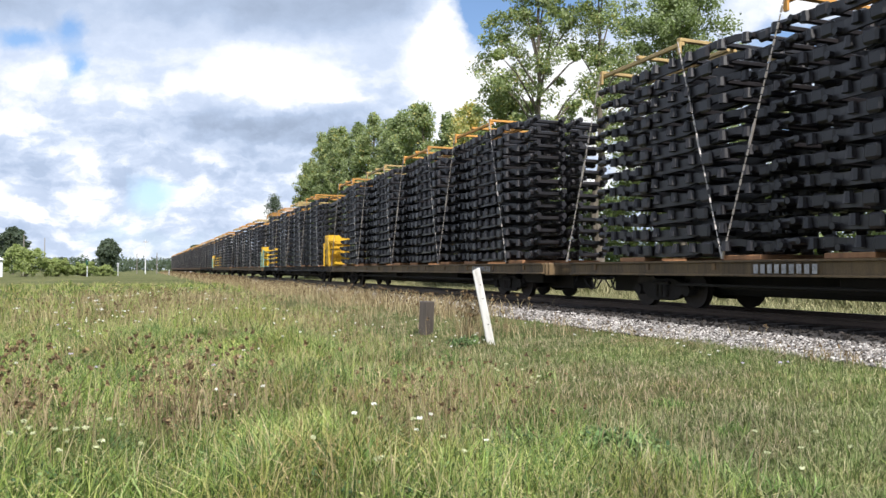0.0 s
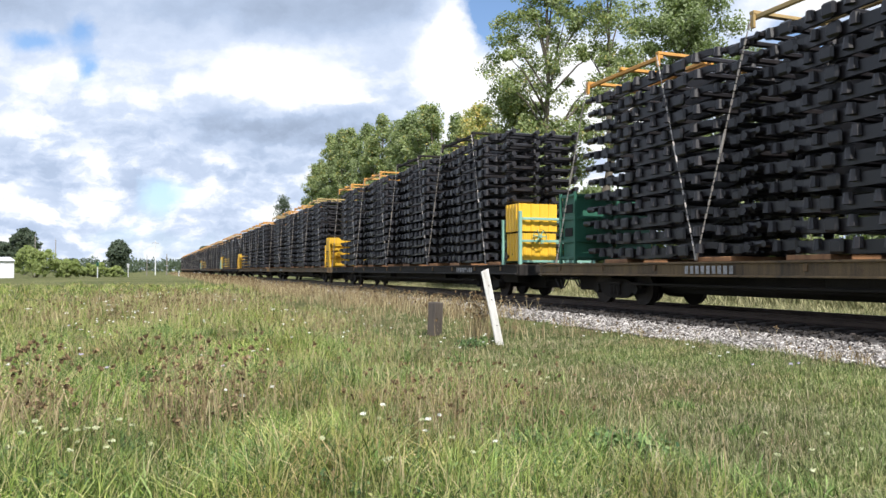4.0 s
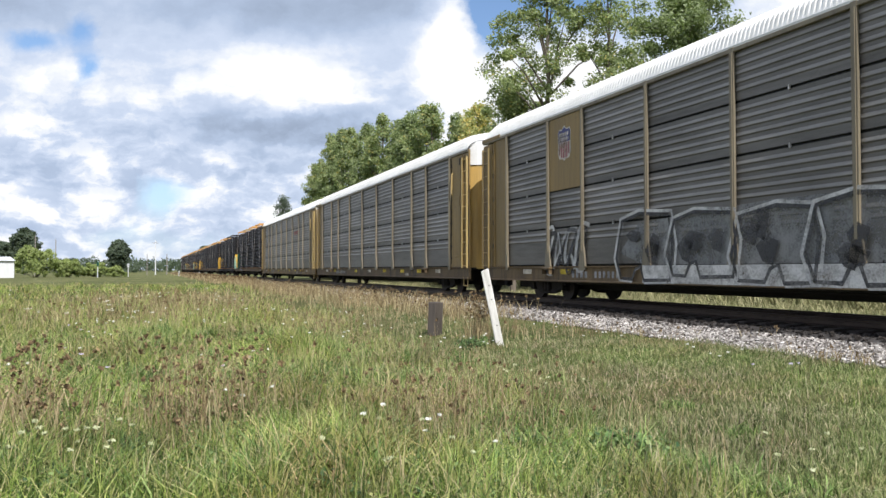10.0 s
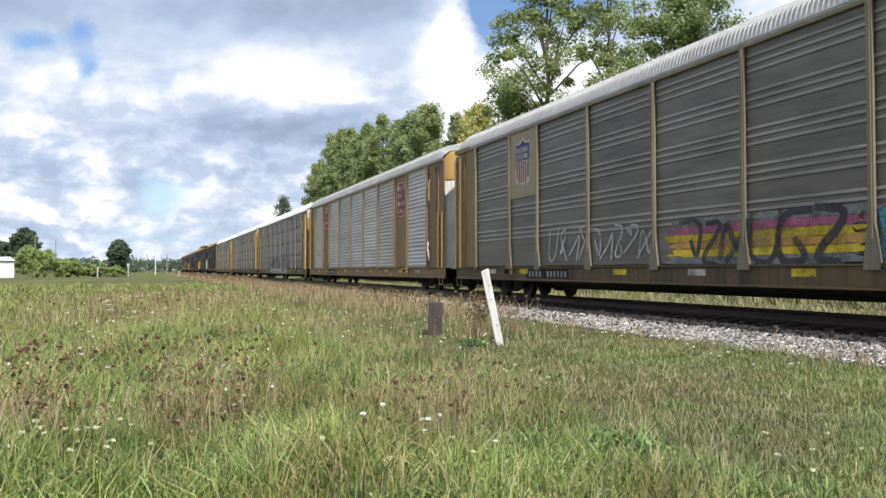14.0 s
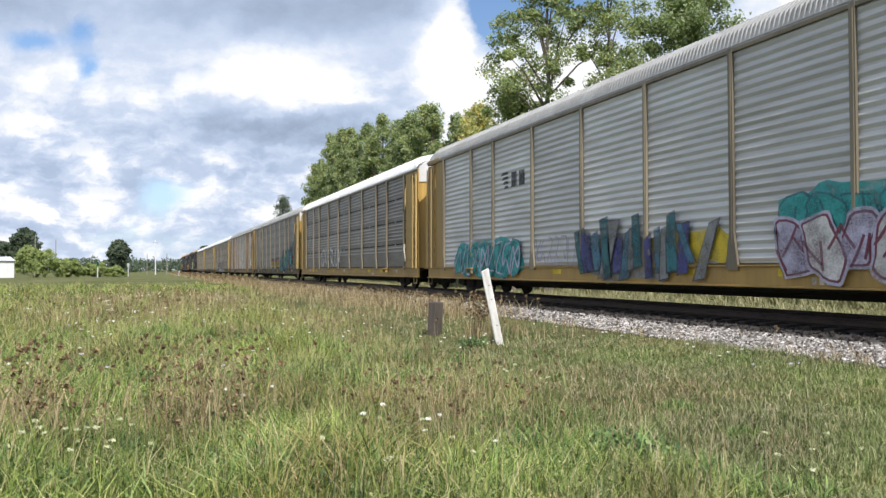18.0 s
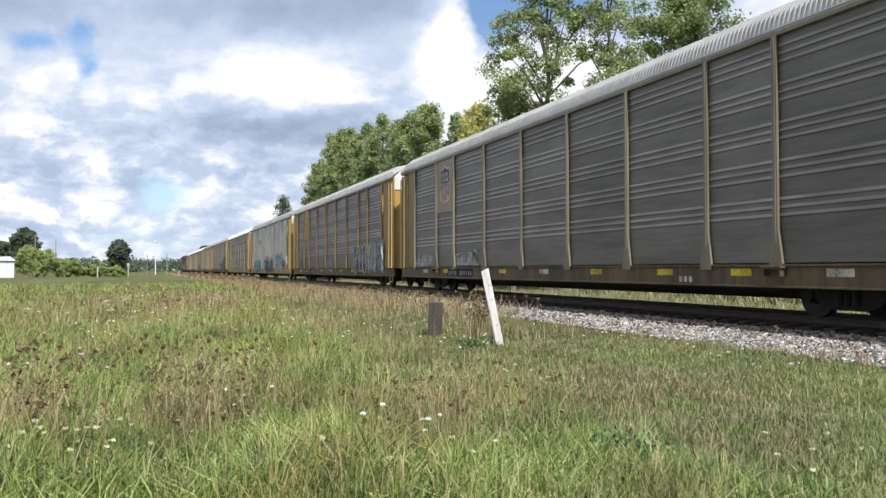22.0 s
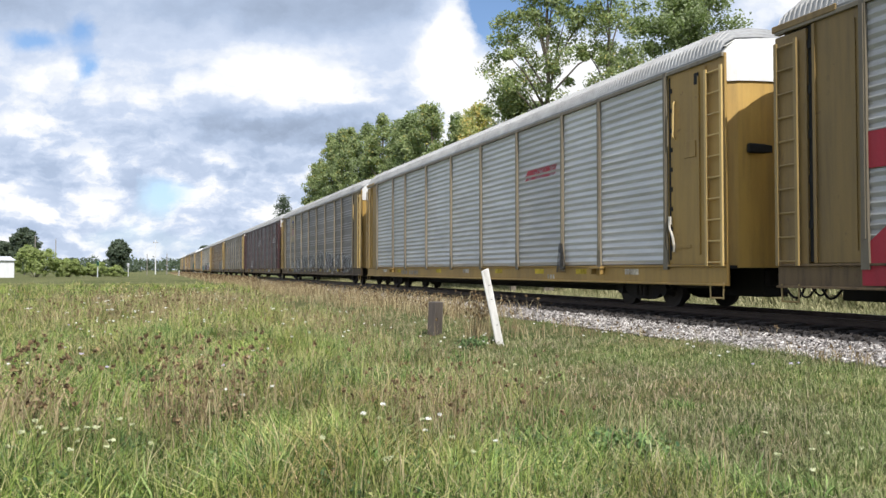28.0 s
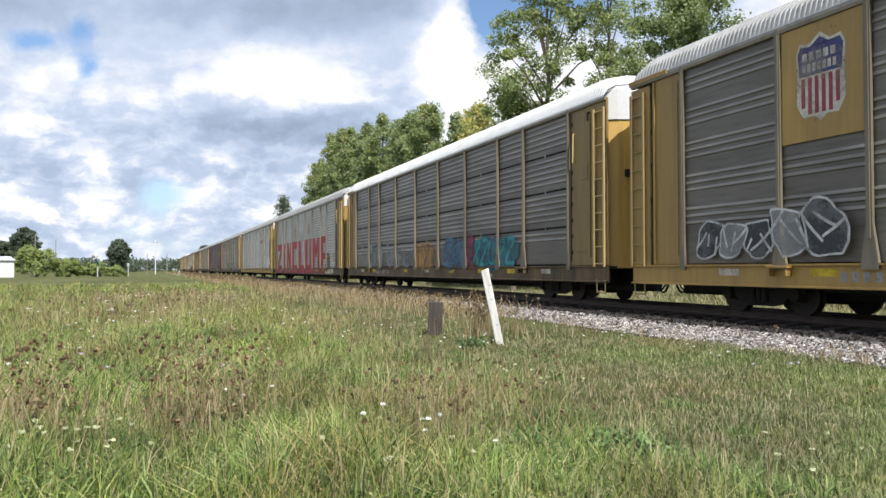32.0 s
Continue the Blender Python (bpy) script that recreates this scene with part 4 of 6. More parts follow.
def long_beam(name, z0, z1, x, half, mat, lip=0.05):
    """A side sill: one channel with lips at top and bottom."""
    o = -1 if x < 0 else 1
    sec = [(-0.04, z0), (0.05 + lip, z0), (0.05 + lip, z0 + 0.03), (0.04, z0 + 0.045), (0.04, z1 - 0.05), (0.05 + lip, z1 - 0.035), (0.05 + lip, z1), (-0.04, z1)]
    bm = bmesh.new()
    g = [[bm.verts.new((x + o * a, y, z)) for a, z in sec] for y in (-half, half)]
    k = len(sec)
    for i in range(k):
        bm.faces.new((g[0][i], g[0][(i + 1) % k], g[1][(i + 1) % k], g[1][i]))
    bm.faces.new(g[0])
    bm.faces.new(g[1][::-1])
    bmesh.ops.recalc_face_normals(bm, faces=bm.faces[:])
    return mesh_of(name, bm, mat)


def under_mesh(half, top, low):
    bm = bmesh.new()
    box(bm, -0.34, 0.34, -half + 0.3, half - 0.3, 0.30, top - 0.06, 0.02)
    box(bm, -1.45, 1.45, -half + 0.05, half - 0.05, top - 0.08, top - 0.01)
    for k in range(9):
        y = -half + 3.0 + k * (2 * half - 6.0) / 8
        box(bm, -1.42, 1.42, y - 0.06, y + 0.06, top - 0.30, top - 0.07)
    box(bm, -1.2, -0.5, 1.6, 3.2, low + 0.03, top - 0.12, 0.04)
    rod(bm, (0.8, -2.2, 0.58), (0.8, -0.6, 0.58), 0.2, sides=12)
    rod(bm, (-0.9, -half + 5, 0.46), (-0.9, half - 5, 0.48), 0.022, sides=6)
    rod(bm, (-1.25, -half + 4, 0.52), (-1.25, half - 4, 0.54), 0.03, sides=6)
    box(bm, -0.9, 0.9, -5.2, 5.2, 0.42, top - 0.1, 0.03)
    box(bm, -1.0, -0.55, -half + 1.0, -half + 2.2, 0.46, top - 0.1, 0.03)
    box(bm, 0.55, 1.0, half - 2.2, half - 1.0, 0.46, top - 0.1, 0.03)
    return mesh_of("underframe", bm, UNDER)


BAYS = (2.74, 1.90, 2.85, 2.85, 2.85, 2.85, 2.85, 1.90, 2.74)     # screens from the leading end to the trailing one
END_W = HALF - sum(BAYS) / 2


def autorack(label, screen="mid", post=None, ends=None, sill=None, roof=None, cap=None, tiers=1, ribs=(6, 3), flare=0.10, blank=(), badge=(), cap_z=4.75, fascia=None, door=None, plate=None):
    """An enclosed car carrier. blank: bays that are plain sheet; badge: bays with a plain plate in their upper half."""
    post, ends, sill, roof, cap = post or POST_TAN, ends or YELLOW, sill or BROWN_SILL, roof or WHITE_ROOF, cap or WHITE_ROOF
    car = tagged(new("autorack"), label, "rail car", "cars of the train")
    wall = GALV[screen]
    link("underframe", shared("under_rack", lambda: under_mesh(HALF, 0.98, 0.5)), car)
    for sx in (-1, 1):
        link("side_sill", shared(("sill", sill.name, sx), lambda: long_beam("side_sill", 0.55, 0.985, sx * (SIDE - 0.055), HALF, sill)), car)
    link("roof", roof_mesh(roof), car)

    def panel():
        bm = bmesh.new()
        e0 = END_W
        box(bm, -0.03, 0.03, -e0 / 2, e0 / 2, FLOOR - 0.01, EAVE, 0.01)
        box(bm, -0.075, -0.03, e0 / 2 - 0.62, e0 / 2 - 0.54, FLOOR, EAVE - 0.15)
        box(bm, -0.06, -0.03, e0 / 2 - 0.80, e0 / 2 - 0.76, FLOOR + 0.2, EAVE - 0.3)
        box(bm, -0.05, -0.03, -0.32, 0.05, 3.3, 3.66, 0.006)
        box(bm, -0.05, -0.03, -0.5, -0.12, 1.35, 1.42, 0.006)
        return mesh_of("end_panel", bm, ends)

    def hatch():
        bm = bmesh.new()
        box(bm, -0.05, -0.034, 0.02, 0.16, EAVE - 0.46, EAVE - 0.22)
        return mesh_of("hatch", bm, SHADE_BLACK)

    # dark strips laid on the panel, the door gap's shade as colour
    def gap():
        bm = bmesh.new()
        e0 = END_W
        box(bm, -0.036, -0.031, -e0 / 2 + 0.10, -e0 / 2 + 0.16, FLOOR + 0.1, EAVE - 0.12)
        for k in range(9):
            z = FLOOR + 0.3 + k * 0.44
            box(bm, -0.040, -0.031, -e0 / 2 + 0.13, -e0 / 2 + 0.22, z, z + 0.10)
        return mesh_of("door_gap", bm, SHADE_BLACK)

    def grab():
        bm = bmesh.new()
        y0 = -END_W / 2 + 0.30
        for a, b in (((-0.03, y0, 3.75), (-0.09, y0, 3.82)), ((-0.09, y0, 3.82), (-0.09, y0 + 0.02, 4.55)), ((-0.09, y0 + 0.02, 4.55), (-0.03, y0, 4.62))):
            rod(bm, a, b, 0.022, sides=6)
        return mesh_of("handrail", bm, LADDER_SUNLIT if ends is not MAROON else MAROON)

    def drip():
        bm = bmesh.new()
        box(bm, -0.07, 0.05, -HALF + 0.02, HALF - 0.02, EAVE - 0.075, EAVE + 0.012, 0.008)
        return mesh_of("eave_rail", bm, fascia or post)
    def lead_panel():
        bm = bmesh.new()
        o = END_W / 2
        box(bm, -0.03, 0.03, -o, o - 0.84, FLOOR - 0.01, EAVE, 0.01)
        box(bm, -0.05, 0.02, o - 0.72, o, FLOOR - 0.06, EAVE - 0.12, 0.01)
        box(bm, -0.07, -0.03, o - 0.92, o - 0.86, FLOOR, EAVE - 0.1)
        box(bm, -0.05, -0.03, -o + 0.16, -o + 0.20, FLOOR + 0.2, EAVE - 0.25)
        box(bm, -0.09, 0.0, -o + 0.5, o + 0.04, EAVE - 0.02, EAVE + 0.10, 0.01)
        return mesh_of("end_panel", bm, ends)

    # black filler in the gap, its shade put into the colour
    def lead_gap_shade():
        bm = bmesh.new()
        o = END_W / 2
        box(bm, 0.0, 0.03, o - 0.84, o - 0.70, FLOOR + 0.02, EAVE - 0.05)
        for k in range(5):
            box(bm, -0.04, -0.02, o - 0.82, o - 0.74, FLOOR + 0.6 + 0.8 * k, FLOOR + 0.75 + 0.8 * k)
        return mesh_of("door_gap", bm, SHADE_BLACK)
    pm = shared(("panel", ends.name), panel)
    lm = shared(("lead_panel", ends.name), lead_panel)
    for sx in (-1, 1):
        turn = 0 if sx < 0 else 180
        link("eave_rail", shared(("drip", (fascia or post).name), drip), car, pose(sx * (SIDE - 0.03), 0, 0, 0, 0, turn))
        for sy in (-1, 1):
            flip = Matrix.Diagonal((1, -1 if sy * (1 if sx < 0 else -1) < 0 else 1, 1, 1))
            e = link("end_panel", lm if sy > 0 else pm, car, pose(sx * (SIDE - 0.04), sy * (HALF - END_W / 2), 0, 0, 0, turn) @ flip)
            if sy > 0:
                link("door_gap", shared("lead_gap_shade", lead_gap_shade), e)
                continue
            link("hatch", shared("hatch", hatch), e)
            link("door_gap", shared("door_gap", gap), e)
            link("handrail", shared(("handrail", ends.name), grab), e)
        y = HALF - END_W
        link("post", post_mesh(post, 0.02), car, pose(sx * (SIDE - 0.02), y, 0, 0, 0, turn))
        for k, w in enumerate(BAYS):
            plain_sheet = k in blank
            if plain_sheet:
                link("blank_panel", shared(("blank", w, ends.name), lambda: blank_mesh(w, ends)), car, pose(sx * (SIDE - 0.035), y - w / 2, 0, 0, 0, turn))
            else:
                tier = (EAVE - FLOOR - 0.02) / tiers
                for t in range(tiers):
                    z = FLOOR + 0.01 + t * tier + (0.0275 if tiers > 1 else 0)
                    link("screen", screen_mesh(w - 0.02, wall, tiers, ribs, {"brown": 0.010, "light": 0.034, "pale": 0.034}.get(screen, 0.016), t == 0 and screen not in ("light", "pale")), car, pose(sx * (SIDE - 0.035), y - w / 2, z, 0, 0, turn))
                    if t and sx < 0 and k % 2 == 0:
                        link("clip", shared(("clip", post.name), lambda: clip_mesh(GREY_ROOF)), car, pose(-SIDE + 0.02, y - w / 2, z - 0.0275))
            if k in badge and sx < 0:
                link("badge_plate", shared(("plate", w, (plate or ends).name), lambda: plate_mesh(w, plate or ends)), car, pose(-SIDE - 0.002, y - w / 2, 0))
            y -= w
            link("post", post_mesh(post, flare if k < len(BAYS) - 1 else 0.02), car, pose(sx * (SIDE - 0.02), y, 0, 0, 0, turn))
        # added dark sheet in place of the shade inside the car
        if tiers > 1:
            link("slot_backing", shared("shade_sheet", shade_sheet_mesh), car, pose(sx * (SIDE - 0.10), 0, 0, 0, 0, turn))
        rungs = MAROON if ends is MAROON else LADDER_DULL_SHADED if ends is TAN else LADDER_SUNLIT
        ladder(car, -(HALF - 0.26), 0.95, 3.2 if ends is TAN else 5.05, rungs, sx)
        # leading ladder: its shade is painted in with the darker yellow
        ladder(car, HALF - 0.30, 0.95, 5.05, LADDER_DULL_SHADED if ends is not MAROON else MAROON, sx)
    y = -HALF + END_W
    for k, w in enumerate(BAYS):
        if k == 2:
            y += w
            continue
        strokes(car, "reflector", SPRAY["yellow"] if k % 4 else SPRAY["cream"], -SIDE + 0.010, [[(y + w / 2 - 0.28, 0.76), (y + w / 2 + 0.28, 0.76), (y + w / 2 + 0.28, 0.90), (y + w / 2 - 0.28, 0.90)]])
        y += w

    # black blocks stand for the shade in the door's slots
    def slot():
        bm = bmesh.new()
        box(bm, -0.34, 0.34, HALF + 0.04, HALF + 0.15, 3.26, 3.46, 0.03)
        return mesh_of("door_slot", bm, SHADE_BLACK)
    dm, cm = end_mesh(door or (ends if ends in (MAROON,) else YELLOW_CLEAN), cap, cap_z)
    for sy in (1, -1):
        m = pose(0, 0, 0, 0, 0, 0 if sy > 0 else 180)
        leaf = link("end_door", dm, car, m)
        for x in (-0.75, 0.75):
            link("door_slot", shared("door_slot", slot), leaf, pose(x, 0, 0))
        link("end_cap", cm, car, m)
    def lever():
        bm = bmesh.new()
        pts = [(0, 0, 0.0), (-0.03, -0.05, 0.14), (-0.05, -0.02, 0.34), (-0.05, 0.08, 0.52), (-0.03, 0.10, 0.64)]
        for a, b in zip(pts, pts[1:]):
            rod(bm, a, b, 0.028, sides=6)
        box(bm, -0.05, 0.02, 0.06, 0.14, 0.60, 0.78, 0.01)
        return mesh_of("brake_lever", bm, LEVER_WHITE)

    def pad():
        bm = bmesh.new()
        box(bm, -0.13, 0.03, -0.26, 0.26, 0.0, 0.05, 0.008)
        for y in (-0.2, 0.2):
            box(bm, -0.10, 0.03, y - 0.02, y + 0.02, -0.14, 0.0)
        return mesh_of("jack_pad", bm, sill)
    if ends in (TAN, BRIGHT_YELLOW):
        link("brake_lever", shared("lever", lever), car, pose(-SIDE - 0.03, -(HALF - END_W) - 0.28, 1.28))
    for y in (9.0, -9.0):
        link("jack_pad", shared(("pad", sill.name), pad), car, pose(-SIDE - 0.03, y, 0.90))
    for y in (10.1, -10.1):
        truck(car, y, 0.38)
    couplings(car, HALF + 0.1)
    return car


def plate_mesh(w, mat):
    bm = bmesh.new()
    box(bm, -0.008, 0.008, -w / 2 + 0.08, w / 2 - 0.08, 3.15, EAVE - 0.08, 0.004)
    return mesh_of("badge_plate", bm, mat)


def blank_mesh(w, mat):
    bm = bmesh.new()
    box(bm, -0.02, 0.02, -w / 2 + 0.01, w / 2 - 0.01, FLOOR + 0.01, EAVE - 0.01, 0.01)
    return mesh_of("blank_panel", bm, mat)


def shade_sheet_mesh():
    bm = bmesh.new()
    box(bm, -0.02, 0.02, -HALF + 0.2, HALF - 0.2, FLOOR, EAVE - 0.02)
    return mesh_of("slot_backing", bm, SHADE_BLACK)


# ---------------------------------------------------------------- flat cars and their loads
FLAT_HALF, FLAT_TOP = 13.2, 1.06


def flatcar(label, paint):
    car = tagged(new("flatcar"), label, "rail car", "cars of the train")
    link("underframe", shared("under_flat", lambda: under_mesh(FLAT_HALF, 1.02, 0.5)), car)
    for sx in (-1, 1):
        link("side_sill", shared(("flat_sill", paint.name, sx), lambda: long_beam("side_sill", 0.74, 1.055, sx * 1.50, FLAT_HALF, paint)), car)

    def deck():
        bm = bmesh.new()
        box(bm, -1.44, 1.44, -FLAT_HALF, FLAT_HALF, 1.012, FLAT_TOP, 0.006)
        for k in range(12):
            y = -FLAT_HALF + 1.2 + k * (2 * FLAT_HALF - 2.4) / 11
            for sx in (-1, 1):
                box(bm, sx * 1.545 - 0.03, sx * 1.545 + 0.03, y - 0.05, y + 0.05, 0.86, 1.0, 0.01)
        return mesh_of("deck", bm, DECK)
    link("deck", shared("deck", deck), car)

    def end():
        bm = bmesh.new()
        box(bm, -1.5, 1.5, FLAT_HALF + 0.003, FLAT_HALF + 0.09, 0.70, 1.05, 0.02)
        rod(bm, (-1.2, FLAT_HALF + 0.14, 0.95), (-0.5, FLAT_HALF + 0.14, 0.95), 0.014, sides=6)
        return mesh_of("end_sill", bm, paint)
    for turn in (0, 180):
        link("end_sill", shared(("flat_end", paint.name), end), car, pose(0, 0, 0, 0, 0, turn))
    for y in (9.95, -9.95):
        truck(car, y, 0.42)
    couplings(car, FLAT_HALF + 0.1)
    return car


LAYERS, LAYER = 12, 0.375


def slim(y):
    """Half width of a chassis at y: widest under the cab, drawn in at the axles."""
    return float(np.interp(y, [-3.0, -2.3, -1.5, 1.1, 1.8, 3.05], [0.44, 0.46, 0.64, 0.64, 0.45, 0.42]))


def chassis_bm(bm, dx=0.0, dz=0.0, seed=0, far=False):
    """A pickup truck's bare ladder chassis: two kinked rails, cross members, shock towers, hangers and body mounts."""
    r = random.Random(seed)
    line = [(3.05, 0.10, 0.06), (2.75, 0.09, 0.07), (2.45, 0.04, 0.10), (1.9, -0.01, 0.115), (1.5, -0.02, 0.12), (0.5, -0.04, 0.115), (-0.5, -0.02, 0.115), (-0.95, 0.05, 0.10),
            (-1.25, 0.09, 0.075), (-1.8, 0.10, 0.07), (-2.25, 0.04, 0.07), (-3.0, 0.02, 0.06)]
    for sx in (-1, 1):
        ring = []
        for y, z, d in line:
            w = slim(y)
            c = dx + sx * w
            ring.append([bm.verts.new((c + o, y, dz + z + q)) for o, q in ((-0.04, -d), (0.03, -d), (0.05, -d * 0.6), (0.05, d * 0.6), (0.03, d), (-0.04, d))])
        for a, b in zip(ring, ring[1:]):
            for k in range(6):
                bm.faces.new((a[k], a[(k + 1) % 6], b[(k + 1) % 6], b[k]))
        bm.faces.new(ring[0][::-1])
        bm.faces.new(ring[-1])
        for y, z, s, o in ((2.25, 0.04, 0.15, 0.0), (1.05, -0.02, 0.15, 0.04), (-1.0, -0.01, 0.16, 0.04), (-2.45, -0.02, 0.13, 0.0)):
            w = slim(y) + 0.02 + o
            box(bm, dx + sx * w - 0.06, dx + sx * w + 0.06, y - s, y + s, dz + z - s * 0.9, dz + z + s * 0.9, 0.0 if far else 0.045)
        for y in (2.62, 1.55, 0.62, 0.0, -0.55, -1.5, -2.05, -2.8):
            w = slim(y) + 0.07
            y += r.uniform(-0.04, 0.04)
            rod(bm, (dx + sx * w, y, dz - 0.07), (dx + sx * w, y, dz + 0.13), 0.10, 0.075, sides=4 if far else 8)
        for y, q in ((3.02, 0.26), (-2.95, -0.20)):
            rod(bm, (dx + sx * 0.44, y, dz + 0.08), (dx + sx * 0.44, y + q, dz + 0.09), 0.07, 0.085, sides=4 if far else 8)
    if far:
        return
    for y, z in ((2.85, 0.08), (2.0, -0.06), (0.9, -0.05), (-0.4, 0.0), (-1.4, 0.08), (-2.2, 0.04), (-2.85, 0.02)):
        rod(bm, (dx - 0.6, y, dz + z), (dx + 0.6, y, dz + z), 0.065, sides=6)


def chassis_mesh():
    bm = bmesh.new()
    chassis_bm(bm, seed=3)
    return mesh_of("chassis", bm, FRAME_BLACK)


def pile_mesh():
    """A whole stack for the far cars."""
    bm = bmesh.new()
    for k in range(LAYERS):
        for sx in (-0.74, 0.74):
            chassis_bm(bm, sx, 0.20 + k * LAYER, k, True)
    return mesh_of("chassis_load", bm, FRAME_BLACK)


def bearer_mesh():
    bm = bmesh.new()
    vs = box(bm, -1.42, 1.42, -0.5, 0.5, 0.0, 0.10, 0.012)
    return mesh_of("bearer", bm, TIMBER)


def top_frame_mesh(mat):
    bm = bmesh.new()
    for x in (-1.36, -0.1, 0.1, 1.36):
        box(bm, x - 0.045, x + 0.045, -0.25, 2.95, 0.0, 0.09, 0.01)
    for y in (-0.2, 1.3, 2.85):
        box(bm, -1.46, 1.46, y - 0.06, y + 0.06, 0.09, 0.17, 0.012)
    for x in (-1.43, 1.43):
        for y in (-0.2, 2.85):
            box(bm, x - 0.03, x + 0.03, y - 0.05, y + 0.05, -0.18, 0.16, 0.008)
    return mesh_of("top_frame", bm, mat)


def chain_mesh(drop, run):
    """A tie-down: links along a slanting line with a tensioner in it."""
    bm = bmesh.new()
    a, b = Vector((-1.47, 0, 0)), Vector((-1.50, run, -drop))
    k = 34
    for i in range(k):
        p, q = a.lerp(b, i / k), a.lerp(b, (i + 0.82) / k)
        rod(bm, p, q, 0.022 if i % 2 else 0.014, sides=5)
    rod(bm, a.lerp(b, 0.46), a.lerp(b, 0.54), 0.030, sides=7)
    rod(bm, a.lerp(b, 0.95), b, 0.028, sides=7)
    return mesh_of("tie_down", bm, CHAIN)


TOP_Z = 0.12 + LAYERS * LAYER + 0.12


def stack(near, bar):
    """Twelve layers of bare chassis, two abreast, on bearers, held down by a frame and chains. Its foot stands on the deck."""
    st = tagged(new("chassis_stack"), "tall stack of black truck chassis chained down on a flat car", "chassis stack", "loads on the flat cars")
    for y in (-2.0, 1.6):
        link("bearer", shared("bearer", bearer_mesh), st, pose(0, y, 0))
    if near:
        for k in range(LAYERS):
            for i, sx in enumerate((-0.74, 0.74)):
                j = (k * 7 + i * 3) % 5 - 2
                link("chassis", shared("chassis", chassis_mesh), st, pose(sx + 0.008 * j, 0.055 * j, 0.25 + k * LAYER, 0, 0, 0.3 * j))
    else:
        tagged(link("chassis_load", shared("pile", pile_mesh), st), kind="stuff")
    t = link("top_frame", shared(("top", bar.name), lambda: top_frame_mesh(bar)), st, pose(0, 0, TOP_Z))
    link("tie_down", shared("chain_b", lambda: chain_mesh(TOP_Z + 0.05, -1.35)), st, pose(0, -0.2, TOP_Z + 0.08))
    link("tie_down", shared("chain_f", lambda: chain_mesh(TOP_Z + 0.05, 1.65)), st, pose(0, 2.85, TOP_Z + 0.08))
    return st


def crates(frame_mat):
    """Nested yellow bins in a steel carrier at the end of a flat car."""
    c = tagged(new("bin_carrier"), "yellow pressed steel bins stacked in a green carrier frame", "bin carrier", "bins on the flat cars")
    for z, w in ((0.12, 1.42), (1.08, 1.50)):
        for x in (-1.30 - (w - 1.42) / 2,):
            bm = bmesh.new()
            x1 = x + w - 0.1
            ring = [(x1, 0.48), (x, 0.48)]
            for q in range(4):
                y = 0.42 - q * 0.22
                ring += [(x, y), (x - 0.03, y - 0.02), (x - 0.03, y - 0.10), (x, y - 0.12)]
            ring += [(x, -0.48)]
            for q in range(4):
                u = x + 0.1 + q * (w - 0.2) / 4
                ring += [(u, -0.48), (u + 0.02, -0.51), (u + 0.12, -0.51), (u + 0.14, -0.48)]
            ring += [(x1, -0.48)]
            f = bm.faces.new([bm.verts.new((a, b, z)) for a, b in ring])
            up = bmesh.ops.extrude_face_region(bm, geom=[f])["geom"]
            bmesh.ops.translate(bm, verts=[g for g in up if isinstance(g, bmesh.types.BMVert)], vec=(0, 0, 0.90))
            bmesh.ops.recalc_face_normals(bm, faces=bm.faces[:])
            part("bin", bm, CRATE_YELLOW, c)
    for x in (-1.36, 1.36):
        for y in (-0.62, 0.62):
            bm = bmesh.new()
            box(bm, x - 0.05, x + 0.05, y - 0.05, y + 0.05, 0.0, 1.72 if y < 0 else 1.5, 0.008)
            part("carrier_post", bm, frame_mat, c)
    for z in (0.06, 0.72, 1.44):
        for y in (-0.62, 0.62):
            bm = bmesh.new()
            box(bm, -1.30, 1.30, y - 0.035, y + 0.035, z, z + 0.08, 0.008)
            part("carrier_rail", bm, frame_mat, c)
    bm = bmesh.new()
    bmesh.ops.create_cone(bm, cap_ends=False, segments=16, radius1=0.24, radius2=0.24, depth=0.05, matrix=pose(-0.70, -0.72, 0.9, 90))
    for k in range(6):
        rod(bm, (-0.70, -0.72, 0.9), (-0.70 + 0.23 * math.cos(k), -0.72, 0.9 + 0.23 * math.sin(k)), 0.02, sides=5)
    rod(bm, (-0.70, -0.80, 0.9), (-0.70, -0.64, 0.9), 0.05, sides=8)
    part("hand_wheel", bm, frame_mat, c)
    return c


def green_rack():
    """A dark green steel rack at the front of the last flat car: two boxes in a frame with slots."""
    c = tagged(new("steel_container"), "dark green steel container with open slots on a flat car", "container")
    for x in (-1.28, 0.05):
        bm = bmesh.new()
        box(bm, x, x + 1.22, -0.36, 0.36, 0.10, 1.98, 0.03)
        part("box", bm, DARK_GREEN, c)
    for z in (0.12, 0.60, 1.25, 1.88):
        bm = bmesh.new()
        box(bm, -1.36, 1.36, -0.42, -0.362, z, z + 0.09, 0.01)
        box(bm, -1.345, -1.283, -0.361, 0.42, z, z + 0.09, 0.01)
        part("side_rail", bm, DARK_GREEN, c)
    for x in (-1.33, 1.33):
        for y in (-0.40, 0.40):
            bm = bmesh.new()
            box(bm, x - 0.04, x + 0.04, y - 0.04, y + 0.04, 0.0, 2.02, 0.01)
            part("post", bm, DARK_GREEN, c)
    # black plates stand for the shade in the slots
    for z in (0.78, 1.45):
        bm = bmesh.new()
        box(bm, -1.300, -1.283, -0.20, 0.22, z, z + 0.24, 0.004)
